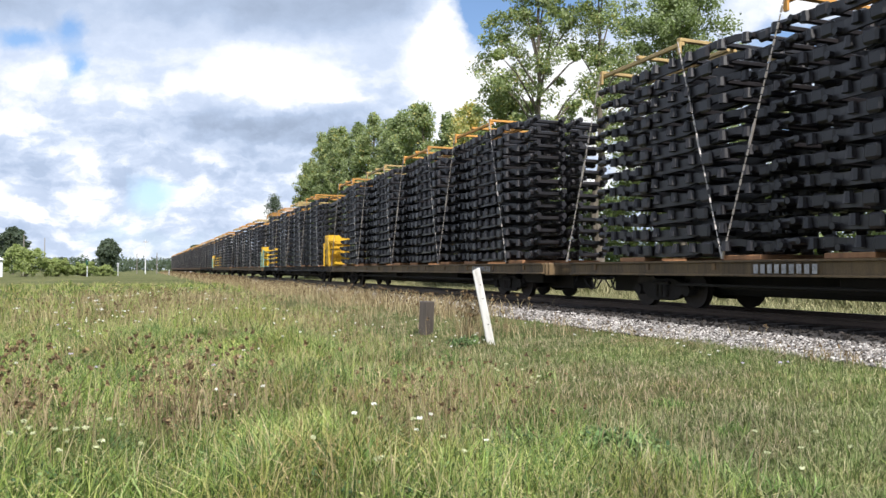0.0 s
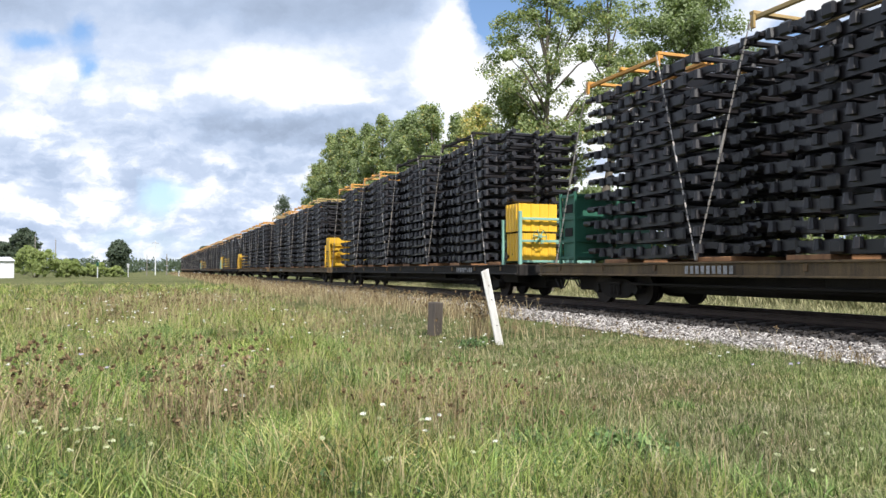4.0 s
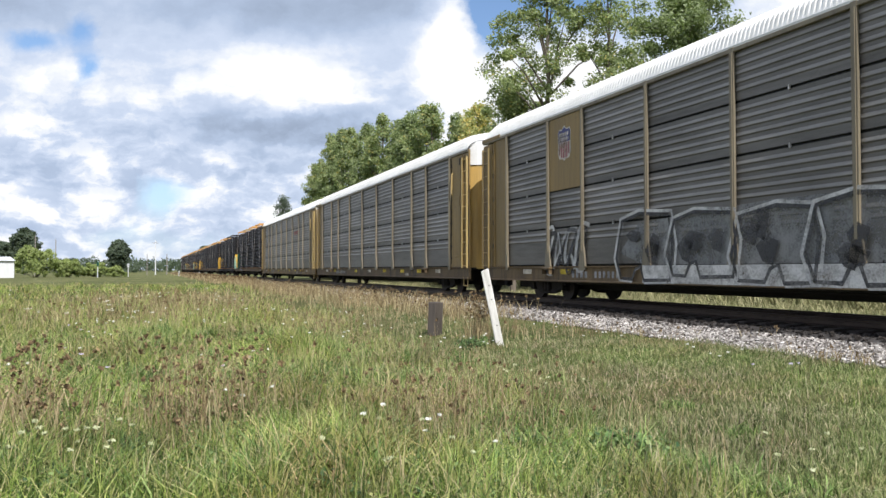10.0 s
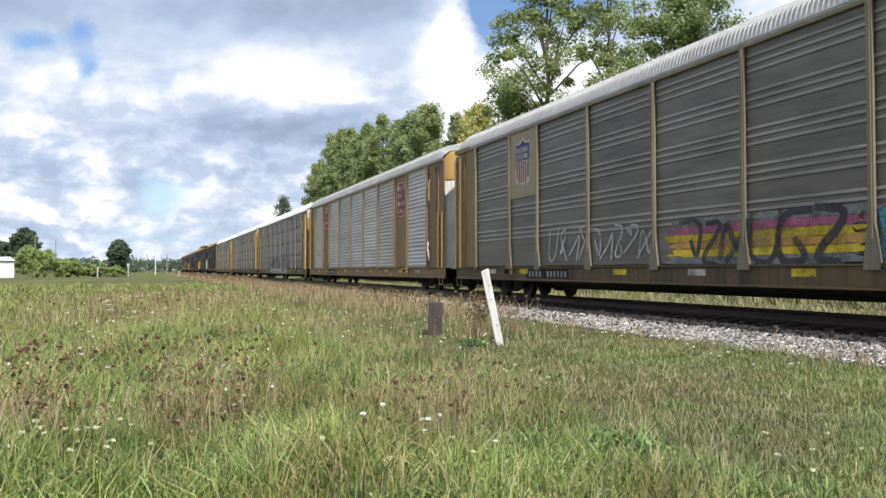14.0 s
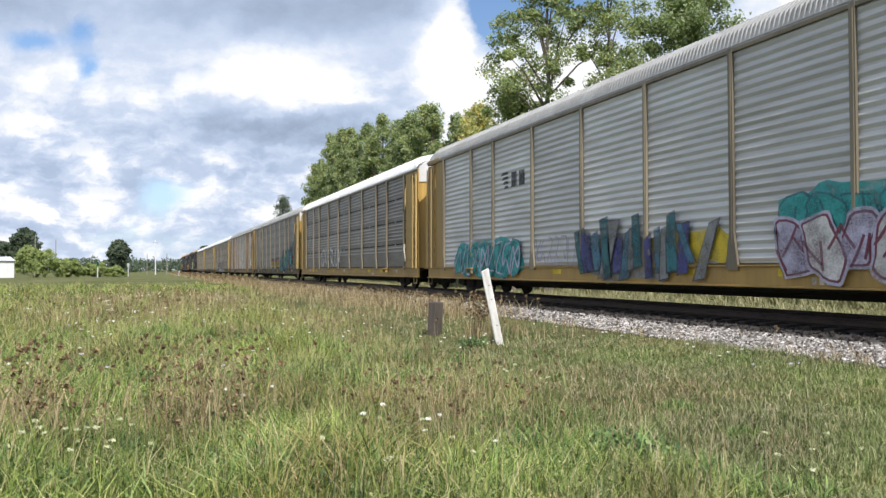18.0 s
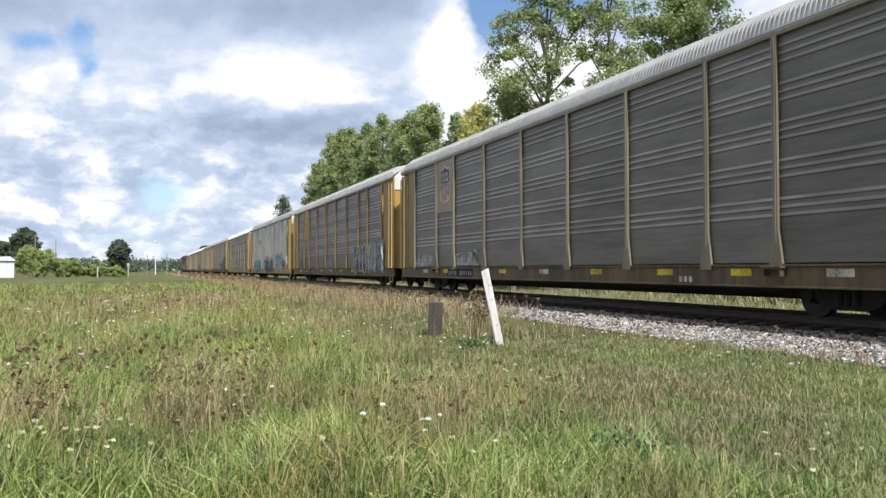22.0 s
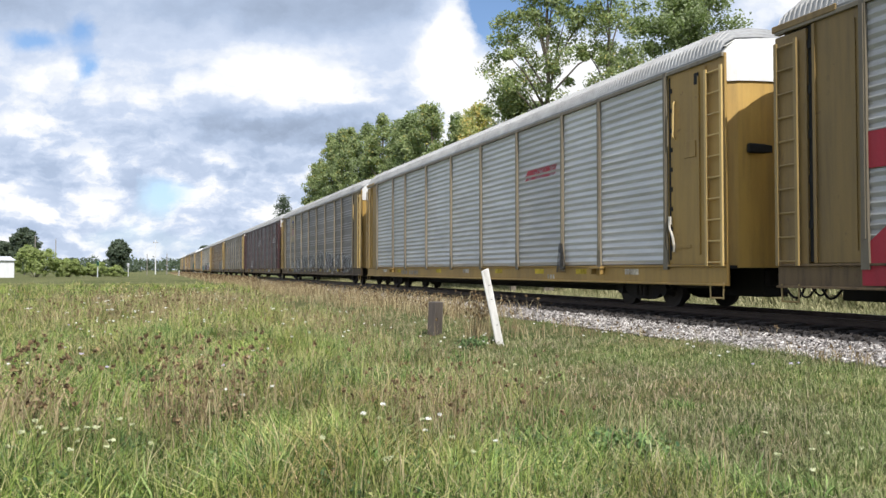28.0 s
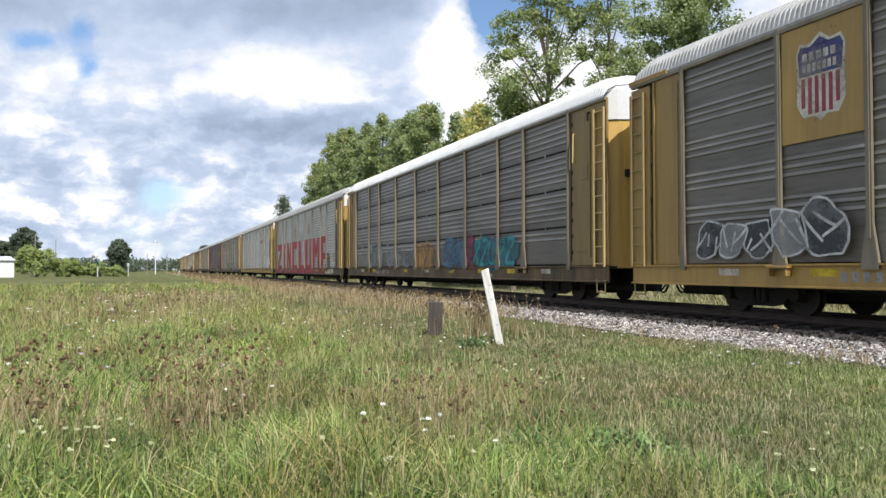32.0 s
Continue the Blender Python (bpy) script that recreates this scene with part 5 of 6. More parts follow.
        part("slot", bm, SHADE_BLACK, c)
    return c


MOVERS = []          # thing, metres along the track at 16 s, height, offset


def rides(thing, s, z=0.0):
    MOVERS.append((thing, s, z))


FLAT_S, FLAT_PITCH = 185.0, 27.95
RACK_S, RACK_PITCH = 157.5, 28.66
for j in range(17):
    paint = BROWN_SILL if j % 3 != 1 else UNDER
    c = FLAT_S + j * FLAT_PITCH
    if j < 9:
        fc = flatcar("flat car with a worn yellow-brown side sill" if j % 3 != 1 else "flat car with a dark grimy side sill", paint)
        if j < 5:
            bars(fc, 8.2 if j % 2 else -6.5, 0.80, 9, 0.11, 0.17, 0.06, SPRAY["grey"], -1.60)
    else:
        fc = copy_thing(fc, pose(0, 0, 0))
        ROLLING += [(o, 0.42, o.matrix_basis.translation.y, 0.0) for o in fc.children_recursive if o.name.startswith("wheelset")]
    rides(fc, c)
    for i in range(4):
        y = -9.15 + i * 6.05 + (0.0 if j else -1.2)
        rides(stack(j < 4, (UNDER, ORANGE_BAR, YELLOW_BAR)[0 if j == 1 and i < 2 else 1 + (j * 4 + i) * 5 % 3 % 2]), c + y, FLAT_TOP)
    if j in (1, 2, 4, 5, 7):
        rides(crates(MINT if j not in (2, 4) else CRATE_YELLOW), c - 12.46, FLAT_TOP)
    if j == 0:
        rides(green_rack(), c + 11.92, FLAT_TOP)

# the racks, in the order in which they follow the flat cars
RACKS = [
    dict(label="car carrier with dark grey slotted screens and tan posts", screen="mid", tiers=4, sill=DULL_YELLOW),
    dict(label="car carrier with dark grimy slotted screens and a rusty sill", screen="dark", tiers=4),
    dict(label="car carrier with dark slotted screens, a shield badge and white graffiti", screen="dark", tiers=4, badge=(1,)),
    dict(label="car carrier with bright corrugated screens and tan panels with red badges", screen="pale", ends=TAN, post=TAN, sill=TAN, roof=GREY_ROOF, blank=(1, 7), flare=0.0, ribs=(5, 5), cap=YELLOW_CLEAN, cap_z=4.5, door=POST_WHITE),
    dict(label="car carrier with dark grey screens, a shield badge and colourful graffiti", screen="mid", plate=PLATE_TAN, badge=(1,), roof=GREY_ROOF),
    dict(label="car carrier with dark slotted screens and a small white tag", screen="mid", tiers=4, sill=BRIGHT_YELLOW, ends=BRIGHT_YELLOW),
    dict(label="car carrier with bright corrugated screens and teal graffiti", screen="light", sill=BRIGHT_YELLOW, ends=BRIGHT_YELLOW, roof=GREY_ROOF, ribs=(4, 6)),
    dict(label="car carrier with dark screens, a faded badge plate and white graffiti", screen="dim", ends=BRIGHT_YELLOW, roof=GREY_ROOF, badge=(1,), post=DULL_YELLOW),
    dict(label="car carrier with grey screens, tan posts and a shield badge", screen="mid", plate=PLATE_TAN, roof=GREY_ROOF, badge=(1,)),
    dict(label="car carrier with maroon ends and dark brown screens", screen="brown", ends=MAROON, post=BROWN_POST, sill=DULL_YELLOW, roof=GREY_ROOF, flare=0.03),
    dict(label="car carrier with grey screens, a shield badge and pale graffiti", screen="mid", plate=PLATE_TAN, roof=GREY_ROOF, badge=(1,)),
    dict(label="car carrier with bright corrugated screens and a red streak badge", screen="light", roof=GREY_ROOF, sill=BRIGHT_YELLOW, ends=BRIGHT_YELLOW, ribs=(6, 4), flare=0.03),
    dict(label="car carrier with bright screens and tall red painted letters", screen="pale", roof=GREY_ROOF, ribs=(5, 5)),
    dict(label="car carrier with grey slotted screens and blue graffiti", screen="mid", roof=WHITE_ROOF, tiers=4),
    dict(label="car carrier with grey screens, a shield badge and white graffiti", screen="mid", roof=GREY_ROOF, sill=BRIGHT_YELLOW, ends=BRIGHT_YELLOW, badge=(1,)),
]
CARS = []
for k, spec in enumerate(RACKS):
    car = autorack(**spec)
    CARS.append(car)
    rides(car, RACK_S - k * RACK_PITCH + {0: -0.7, 14: 0.25}.get(k, 0.0))

# badges, lettering and graffiti; places run from the middle of the car (0) to its trailing end
BADGE_Y = -HALF + END_W + BAYS[0] + BAYS[1] / 2
for k in range(15):
    bars(CARS[k], BADGE_Y + 0.35, 0.67, 4, 0.13, 0.17, 0.09, SPRAY["grey"], -SIDE + 0.008)
    bars(CARS[k], BADGE_Y + 1.50, 0.67, 6, 0.11, 0.17, 0.09, SPRAY["grey"], -SIDE + 0.008)
    bars(CARS[k], 6.2, 0.62, 3, 0.10, 0.12, 0.06, SPRAY["cream"], -SIDE + 0.008)
for k in (3, 4, 7, 8, 9):
    stencil_panel(CARS[k], BADGE_Y + 0.15)
for k in (2, 4, 8, 10, 14):
    shield(CARS[k], BADGE_Y, 4.25 if k != 2 else 4.45, 1.05 if k != 2 else 0.72, 1.55 if k != 2 else 1.0)
for y in (BADGE_Y, -BADGE_Y):
    octagon(CARS[3], y, 4.15, 1.45, 1.75)
bars(CARS[7], BADGE_Y - 0.45, 4.55, 2, 0.26, 0.42, 0.20, SPRAY["orange"], -SIDE - 0.014)
bars(CARS[7], BADGE_Y - 0.5, 3.55, 4, 0.17, 0.75, 0.10, SPRAY["orange"], -SIDE - 0.014)
# pale outlined letters that run down over the sill
tag(CARS[2], -9.2, 0.72, 2.3, 1.5, None, "white", 4, 2, 0.4, thick=1.3)
tag(CARS[2], -9.1, 0.70, 2.2, 1.4, None, "black", 4, 32, 0.4, thick=1.6, out=0.004)
strokes(CARS[2], "graffiti_ground", SPRAY["white"], -SIDE - 0.052, [[(-4.4, 0.58), (5.3, 0.58), (5.3, 0.985), (-4.4, 0.985)]])
strokes(CARS[2], "graffiti_ground", SPRAY["dim"], -SIDE - 0.002, [[(-5.4, 1.3), (-4.4, 1.0), (5.3, 1.0), (5.4, 1.66), (4.2, 1.7), (3.2, 2.3), (2.4, 2.2), (-0.5, 2.2), (-4.6, 2.0)]])
blocks(CARS[2], -5.4, 0.66, 7.9, 1.45, "black", "white", 4, 27, 0.05)
bubble(CARS[2], 2.6, 0.64, 1.8, 1.75, ("dim",), "black", 1, 23, "white", 0.06, 3)
blocks(CARS[2], 4.3, 0.66, 1.0, 1.0, "black", "white", 1, 28, 0.05)
tag(CARS[4], -6.4, 1.10, 4.9, 0.95, None, "white", 9, 4, 0.6, thick=0.9)
for k, tone in enumerate(("dim", "yellow", "orange", "yellow", "pink", "dim")):
    wash(CARS[4], -1.0 + 0.1 * (k % 3), 1.0 + 0.16 * k, 5.1, 0.17, tone, 40 + k)
tag(CARS[4], -0.6, 0.95, 4.4, 1.05, None, "black", 6, 5, 0.5, thick=2.6, out=0.01)
for k, (y, z, w, h, tone) in enumerate(((4.4, 0.7, 1.5, 1.3, "darkteal"), (5.6, 0.7, 1.6, 1.9, "signred"), (6.8, 0.7, 2.0, 1.9, "darkteal"), (8.3, 0.8, 1.4, 2.2, "green"), (9.2, 1.3, 1.5, 1.6, "plum"), (10.3, 1.4, 1.4, 1.8, "darkteal"))):
    wash(CARS[4], y, z, w, h, tone, 50 + k)
spikes(CARS[4], 4.5, 0.72, 4.2, 1.45, ("teal", "green", "blue", "signred", "teal"), "navy", 13, 6, 0.05)
spikes(CARS[4], 5.6, 1.55, 3.2, 1.1, ("green", "plum", "darkteal", "green"), "navy", 9, 46, 0.05)
spikes(CARS[4], 8.3, 1.15, 3.4, 1.95, ("signred", "green", "teal", "blue", "plum"), "navy", 12, 36, 0.05)
tag(CARS[5], -6.2, 1.10, 5.6, 1.15, None, "white", 7, 7, 0.35, thick=3.4, out=0.02)
wash(CARS[6], -10.6, 0.66, 5.7, 1.25, "teal", 35)
bubble(CARS[6], -10.4, 0.66, 5.4, 1.15, ("teal",), "darkteal", 8, 8, None, 0.05, 3)
tag(CARS[6], -10.5, 0.70, 5.5, 1.2, None, "lilac", 9, 38, 0.6, out=0.075)
tag(CARS[6], -4.2, 0.95, 2.4, 0.9, None, "lilac", 6, 9, 0.5)
wash(CARS[6], -1.3, 0.62, 3.9, 1.1, "dim", 30)
wash(CARS[6], 1.6, 1.00, 2.7, 0.75, "yellow", 31)
spikes(CARS[6], -1.4, 0.62, 5.0, 1.6, ("darkteal", "navy", "blue", "dim"), "black", 16, 10, 0.05)
wash(CARS[6], 5.5, 1.35, 3.8, 1.0, "teal", 32)
wash(CARS[6], 8.1, 1.75, 1.1, 0.7, "teal", 33)
bubble(CARS[6], 5.5, 1.40, 3.6, 0.85, ("teal",), "darkteal", 5, 34, None, 0.05, 1)
bubble(CARS[6], 5.5, 0.76, 4.1, 1.1, ("lilac", "white"), "plum", 6, 31, "lilac", 0.07, 3)
wash(CARS[6], 8.9, 1.0, 1.9, 0.7, "dim", 34)
strokes(CARS[6], "badge", SPRAY["black"], -SIDE + 0.004, [[(-6.55 + 0.08 * k, 3.98 - 0.15 * k), (-5.95, 4.0 - 0.15 * k), (-6.0, 4.08 - 0.15 * k), (-6.45 + 0.08 * k, 4.08 - 0.15 * k)] for k in range(4)])
bars(CARS[6], -5.75, 3.55, 2, 0.40, 0.48, 0.14, SPRAY["black"], -SIDE + 0.004)
tag(CARS[7], -3.0, 0.8, 3.6, 1.15, None, "grey", 9, 12, 0.6)
tag(CARS[7], -8.4, 0.9, 4.6, 0.5, None, "dim", 9, 42, 0.6)
tag(CARS[7], -10.6, 0.9, 2.2, 1.3, None, "black", 3, 43, 0.5, thick=2.4)
tag(CARS[7], -10.5, 0.9, 2.0, 1.3, None, "dim", 4, 44, 0.6, thick=0.7, out=0.01)
bubble(CARS[7], 6.2, 0.74, 2.7, 1.62, ("black",), "white", 4, 13, None, 0.05, 3)
bubble(CARS[7], 9.2, 0.84, 3.0, 1.5, ("white", "grey"), "black", 5, 14, "grey", 0.05, 3)
for k, (y, w) in enumerate(((-11.6, 2.3), (-6.9, 2.1))):
    for q in range(3):
        wash(CARS[8], y + 0.1 * q, 1.04 + 0.16 * q, w - 0.3 * q, 0.15, "grey" if q < 2 else "dim", 15 + 3 * k + q)
    tag(CARS[8], y, 1.06, w, 0.5, None, "white", 5, 15 + k, 0.7, thick=0.9, out=0.01)
words(CARS[9], "KE", 6.55, 1.12, 0.72, SPRAY["white"], -SIDE - 0.075, 1.1)
for y in (-0.2, 10.5):
    if y > 0:
        strokes(CARS[9], "badge_field", MAROON, -SIDE - 0.006, [[(y - 1.1, 3.30), (y + 1.2, 3.30), (y + 1.2, 4.25), (y - 1.1, 4.25)]])
    strokes(CARS[9], "badge", SPRAY["white"], -SIDE - 0.012, [[(y - 0.9, 3.42), (y + 0.7, 3.42), (y + 0.7, 3.52), (y - 0.9, 3.52)], [(y - 0.9, 3.60), (y + 0.4, 3.60), (y + 0.4, 3.68), (y - 0.9, 3.68)],
            [(y + 0.35, 3.60), (y + 0.42, 3.95), (y + 0.68, 4.12), (y + 0.95, 3.98), (y + 1.02, 3.55), (y + 0.80, 3.50), (y + 0.78, 3.80), (y + 0.66, 3.88), (y + 0.56, 3.80), (y + 0.50, 3.60)]])
    bars(CARS[9], y - 0.85, 3.74, 6, 0.13, 0.13, 0.06, SPRAY["white"], -SIDE - 0.012)
strokes(CARS[9], "notice", SPRAY["white"], -SIDE - 0.012, [[(y, z), (y + w, z), (y + w, z + h), (y, z + h)] for y, z, w, h in
    ((12.1, 2.95, 0.62, 0.04), (12.1, 3.31, 0.62, 0.04), (12.1, 2.99, 0.04, 0.32), (12.68, 2.99, 0.04, 0.32), (12.22, 3.05, 0.12, 0.2), (12.44, 3.05, 0.12, 0.2), (12.05, 1.92, 0.75, 0.06))])
bars(CARS[9], 6.5, 0.66, 3, 0.36, 0.24, 0.12, SPRAY["white"], -SIDE - 0.012)
y = -HALF + END_W
for k, w in enumerate(BAYS):
    y += w
    strokes(CARS[9], "scrape", SPRAY["cream"], -SIDE - 0.088, [[(y + 0.06, 1.02), (y + 0.095, 1.02), (y + 0.085, 1.75 + 0.25 * (k * 5 % 3)), (y + 0.05, 1.7 + 0.25 * (k * 5 % 3))]])
for k in range(9):
    h = (0.75, 0.95, 1.10, 1.15, 1.25, 1.35, 1.2, 1.1, 1.0)[k]
    tag(CARS[10], -8.9 + 2.3 * k, 0.72, 2.35, h, None, "grey", 6, 70 + k, 0.7, thick=1.5)
    tag(CARS[10], -8.8 + 2.3 * k, 0.75, 2.30, h, None, "black", 5, 80 + k, 0.7, thick=1.6, out=0.006)
    tag(CARS[10], -8.9 + 2.3 * k, 0.80, 2.30, h, None, "white", 4, 90 + k, 0.8, thick=1.0, out=0.012)
for k, y in enumerate((5.0,)):
    strokes(CARS[0], "badge", SPRAY["red"], -SIDE + 0.004, [[(y, 3.74), (y + 2.2, 3.74), (y + 2.25, 3.81), (y, 3.81)], [(y, 3.87), (y + 2.3, 3.87), (y + 2.4, 3.96), (y + 0.1, 3.96)]])
    strokes(CARS[11], "badge", SPRAY["red"], -SIDE + 0.004, [[(y - 0.2, 3.62), (y + 1.6, 3.62), (y + 1.75, 3.70), (y - 0.1, 3.70)], [(y - 0.2, 3.76), (y + 1.7, 3.76), (y + 1.8, 3.92), (y, 3.92)]])
strokes(CARS[11], "graffiti", SPRAY["black"], -SIDE - 0.09, [[(6.9, 0.80), (7.45, 0.80), (7.30, 1.25), (7.25, 1.62), (7.05, 1.62), (7.0, 1.2)]])
block_letters(CARS[12], "ZINCLUMP", ((-11.85, -9.2), (-8.2, -7.2), (-6.6, -4.4), (-4.0, -1.85), (-1.15, 1.15), (1.55, 4.15), (4.45, 6.85), (7.25, 9.05)), 0.62, 2.5, 0.24, FRESH_RED, -SIDE - 0.006)
for y, z in ((-2.8, 3.85), (2.9, 3.85)):
    ring = [(y + 0.36 * math.cos(a), z + 0.40 * math.sin(a)) for a in np.linspace(0.39, 0.39 + math.tau, 9)]
    for (a, b), (c, d) in zip(ring, ring[1:]):
        strokes(CARS[12], "badge_border", FRESH_RED, -SIDE - 0.002, [[(a, b), (c, d), (y + (c - y) * 0.82, z + (d - z) * 0.82), (y + (a - y) * 0.82, z + (b - z) * 0.82)]])
    for q in (0.16, 0.02, -0.12):
        bars(CARS[12], y - 0.22, z + q, 4, 0.08, 0.09, 0.03, FRESH_RED, -SIDE - 0.002)
words(CARS[12], "15", -10.85, 1.42, 0.55, SPRAY["red"], -SIDE + 0.004)
wash(CARS[12], 8.75, 0.85, 1.35, 1.1, "black", 20)
tag(CARS[12], 8.8, 0.9, 1.3, 0.9, None, "yellow", 2, 20, 0.3, out=0.01)
wash(CARS[12], 8.6, 0.62, 2.4, 0.35, "cream", 25)
for k, (y, w, h, tone) in enumerate(((-9.3, 1.6, 1.2, "dim"), (-7.6, 1.1, 1.15, "grey"), (-5.75, 2.4, 0.9, "dim"), (-3.3, 1.4, 0.7, "dim"))):
    wash(CARS[13], y, 1.0, w, h, tone, 120 + k)
wash(CARS[13], -1.65, 0.86, 2.6, 1.15, "orange", 21)
tag(CARS[13], -1.6, 0.9, 2.5, 1.05, None, "plum", 5, 26, 0.5, thick=1.2, out=0.006)
wash(CARS[13], 1.9, 0.9, 2.3, 1.2, "blue", 22)
wash(CARS[13], 4.35, 0.85, 0.8, 1.25, "signred", 27)
wash(CARS[13], 5.0, 0.9, 3.6, 1.1, "darkteal", 28)
tag(CARS[13], 2.0, 0.95, 6.4, 1.05, None, "navy", 7, 22, 0.4, thick=1.2)
tag(CARS[13], 5.0, 0.95, 3.4, 1.05, None, "teal", 5, 29, 0.4, thick=2.2, out=0.006)
bubble(CARS[14], -11.2, 1.10, 2.0, 0.75, ("black", "dim"), "white", 3, 23, None, 0.05, 3)
bubble(CARS[14], -9.15, 1.04, 1.6, 1.0, ("dim", "black"), "white", 2, 26, None, 0.09, 3)

# ---------------------------------------------------------------- trees


def leaf_cloud(centres, radii, per, size, r, flat=0.75):
    """Leaves scattered in clumps: one bent four-sided leaf each."""
    c = np.repeat(centres, per, 0)
    rad = np.repeat(radii, per)
    d = r.standard_normal((len(c), 3))
    d /= np.linalg.norm(d, axis=1, keepdims=True)
    p = c + d * (rad * r.random(len(c)) ** 0.45)[:, None] * np.array([1, 1, flat])
    nrm = 0.85 * r.standard_normal((len(c), 3)) + np.array([0.0, -0.55, 0.65])
    nrm /= np.linalg.norm(nrm, axis=1, keepdims=True)
    t1 = np.cross(nrm, r.standard_normal((len(c), 3)))
    t1 /= np.linalg.norm(t1, axis=1, keepdims=True)
    t2 = np.cross(nrm, t1)
    s = size * (0.6 + 0.8 * r.random(len(c)))
    a, b, e = t1 * s[:, None], t2 * (0.62 * s)[:, None], nrm * (0.12 * s)[:, None]
    v = np.stack([p - a, p + b + e, p + a, p - b + e], 1).reshape(-1, 3)
    return v, np.arange(len(v)).reshape(-1, 4)


def tree(name, label, x, y, height, spread, leaf, seed, low=0.25, clumps=60, per=70, size=0.16, lean=0.0, rad=0.8, trunk_r=None):
    """A tapered trunk with limbs and clumps of leaves at their ends; gaps are left between the clumps."""
    r = np.random.default_rng(seed)
    z0 = float(land(x, y)) - 0.1
    t = tagged(new(name), label, "tree" if "tree" in name else "shrub")
    t.matrix_basis = pose(x, y, z0)
    bm = bmesh.new()
    tr = trunk_r or height * 0.016
    pts = [Vector((0, 0, 0))]
    for k in range(1, 8):
        pts.append(Vector((lean * height * (k / 7) ** 2 + r.normal() * 0.12 * (height / 15), r.normal() * 0.12 * (height / 15), height * 0.84 * k / 7)))
    for k in range(7):
        rod(bm, pts[k], pts[k + 1], tr * (1 - 0.13 * k), tr * (1 - 0.13 * (k + 1)), sides=7, cap=False)
    cs, rs = [], []
    for k in range(clumps):
        f = low + (1 - low) * (k + r.random()) / clumps
        i = min(6, int(f * 0.93 * 7))
        base = pts[i].lerp(pts[i + 1], f * 0.93 * 7 - i if f * 0.93 * 7 - i < 1 else 1)
        env = math.sin(math.pi * min(1.0, 0.16 + 0.84 * ((f - low) / (1 - low)) ** 0.9)) ** 0.7
        az = r.random() * math.tau
        reach = spread * env * (0.10 + 1.0 * r.random() ** 0.7)
        tip = base + Vector((math.cos(az) * reach, math.sin(az) * reach, reach * (0.25 + 0.5 * r.random()) + 0.17 * height * f * f))
        if tip.z > height:
            tip.z = height - r.random() * 0.6
        if k % 6 == 0:
            mid = base.lerp(tip, 0.55) + Vector((0, 0, 0.12 * reach))
            w = tr * (0.42 - 0.26 * f)
            rod(bm, base, mid, w, w * 0.6, sides=5, cap=False)
            rod(bm, mid, tip, w * 0.6, w * 0.18, sides=5, cap=False)
        cs.append(tip)
        rs.append(rad * (0.55 + 0.75 * r.random()))
    part("trunk", bm, BARK, t)
    v, f = leaf_cloud(np.array(cs), np.array(rs), per, size, r)
    link("crown", raw("crown", v, f, leaf), t)
    return t


GREEN_TREE, DARK_TREE = "tall cottonwood tree with airy green leaves behind the track", "dense dark green broadleaf tree behind the track"
tree("tree", GREEN_TREE, 24.0, 43.6, 23.0, 4.0, LEAF, 1, 0.30, 165, 190, 0.10, rad=0.80)
tree("tree", GREEN_TREE, 27.6, 42.0, 23.5, 2.6, LEAF, 21, 0.45, 60, 150, 0.10, rad=0.7)
tree("tree", GREEN_TREE, 22.6, 46.0, 14.0, 2.2, LEAF, 2, 0.62, 60, 150, 0.11, rad=0.8)
tree("tree", DARK_TREE, 35.4, 44.3, 22.5, 5.2, LEAF_DARK, 3, 0.28, 300, 180, 0.115, rad=1.0)
tree("tree", "slender pale green tree behind the track", 36.0, 34.0, 11.8, 3.2, LEAF, 4, 0.15, 60, 110, 0.14, rad=0.75)
for k, (px, py, h, sp, lf) in enumerate(((53, 35, 12, 6, LEAF_DARK), (46, 36, 9, 5, LEAF_DARK), (60, 30, 12, 6, LEAF), (32, 60, 14, 4.5, LEAF_DARK), (34, 75, 16, 5, LEAF_DARK), (30.0, 187, 20.0, 3.0, LEAF_FAR),
                                          (44, 44, 9, 4.5, LEAF_DARK), (40, 52, 9, 4.5, LEAF), (50, 27, 8, 4.5, LEAF_DARK), (58, 22, 9, 5, LEAF_DARK), (38, 60, 9, 4.5, LEAF_DARK), (64, 16, 9, 5, LEAF_DARK))):
    tree("tree", "leafy green tree in the thicket behind the track", px, py, h, sp, lf, 30 + k, 0.04, 120, 80, 0.17, rad=1.35)
tree("tree", "golden green tree with turning leaves", 26.4, 60.0, 16.4, 2.6, LEAF_GOLD, 48, 0.12, 90, 80, 0.15, rad=1.0)
tree("tree", "golden green tree with turning leaves", 27.2, 63.5, 16.8, 2.4, LEAF_GOLD, 49, 0.12, 80, 70, 0.15, rad=1.0)
tree("tree", "slim green tree in the row behind the track", 26.7, 57.5, 12.0, 2.2, LEAF, 50, 0.12, 90, 80, 0.13, rad=0.8)
tree("tree", "slim green tree in the row behind the track", 27.0, 66.0, 16.2, 2.4, LEAF, 51, 0.12, 100, 80, 0.14, rad=0.8)
tr_rng = random.Random(9)
for k in range(20):
    y = 67 + 3.35 * k
    h = float(np.interp(y, [67, 90, 115, 122, 131], [17.2, 20.8, 22.0, 20.5, 17.0])) * tr_rng.uniform(0.90, 1.07)
    tree("tree", "slim green tree in the row behind the track", 27.2 - 0.018 * (y - 67) + tr_rng.uniform(-1.2, 1.2), y, h, tr_rng.uniform(2.2, 3.0), LEAF if k % 3 else LEAF_DARK, 100 + k, 0.08, 130, 90, 0.145, rad=0.8)

# ---------------------------------------------------------------- far side of the meadow


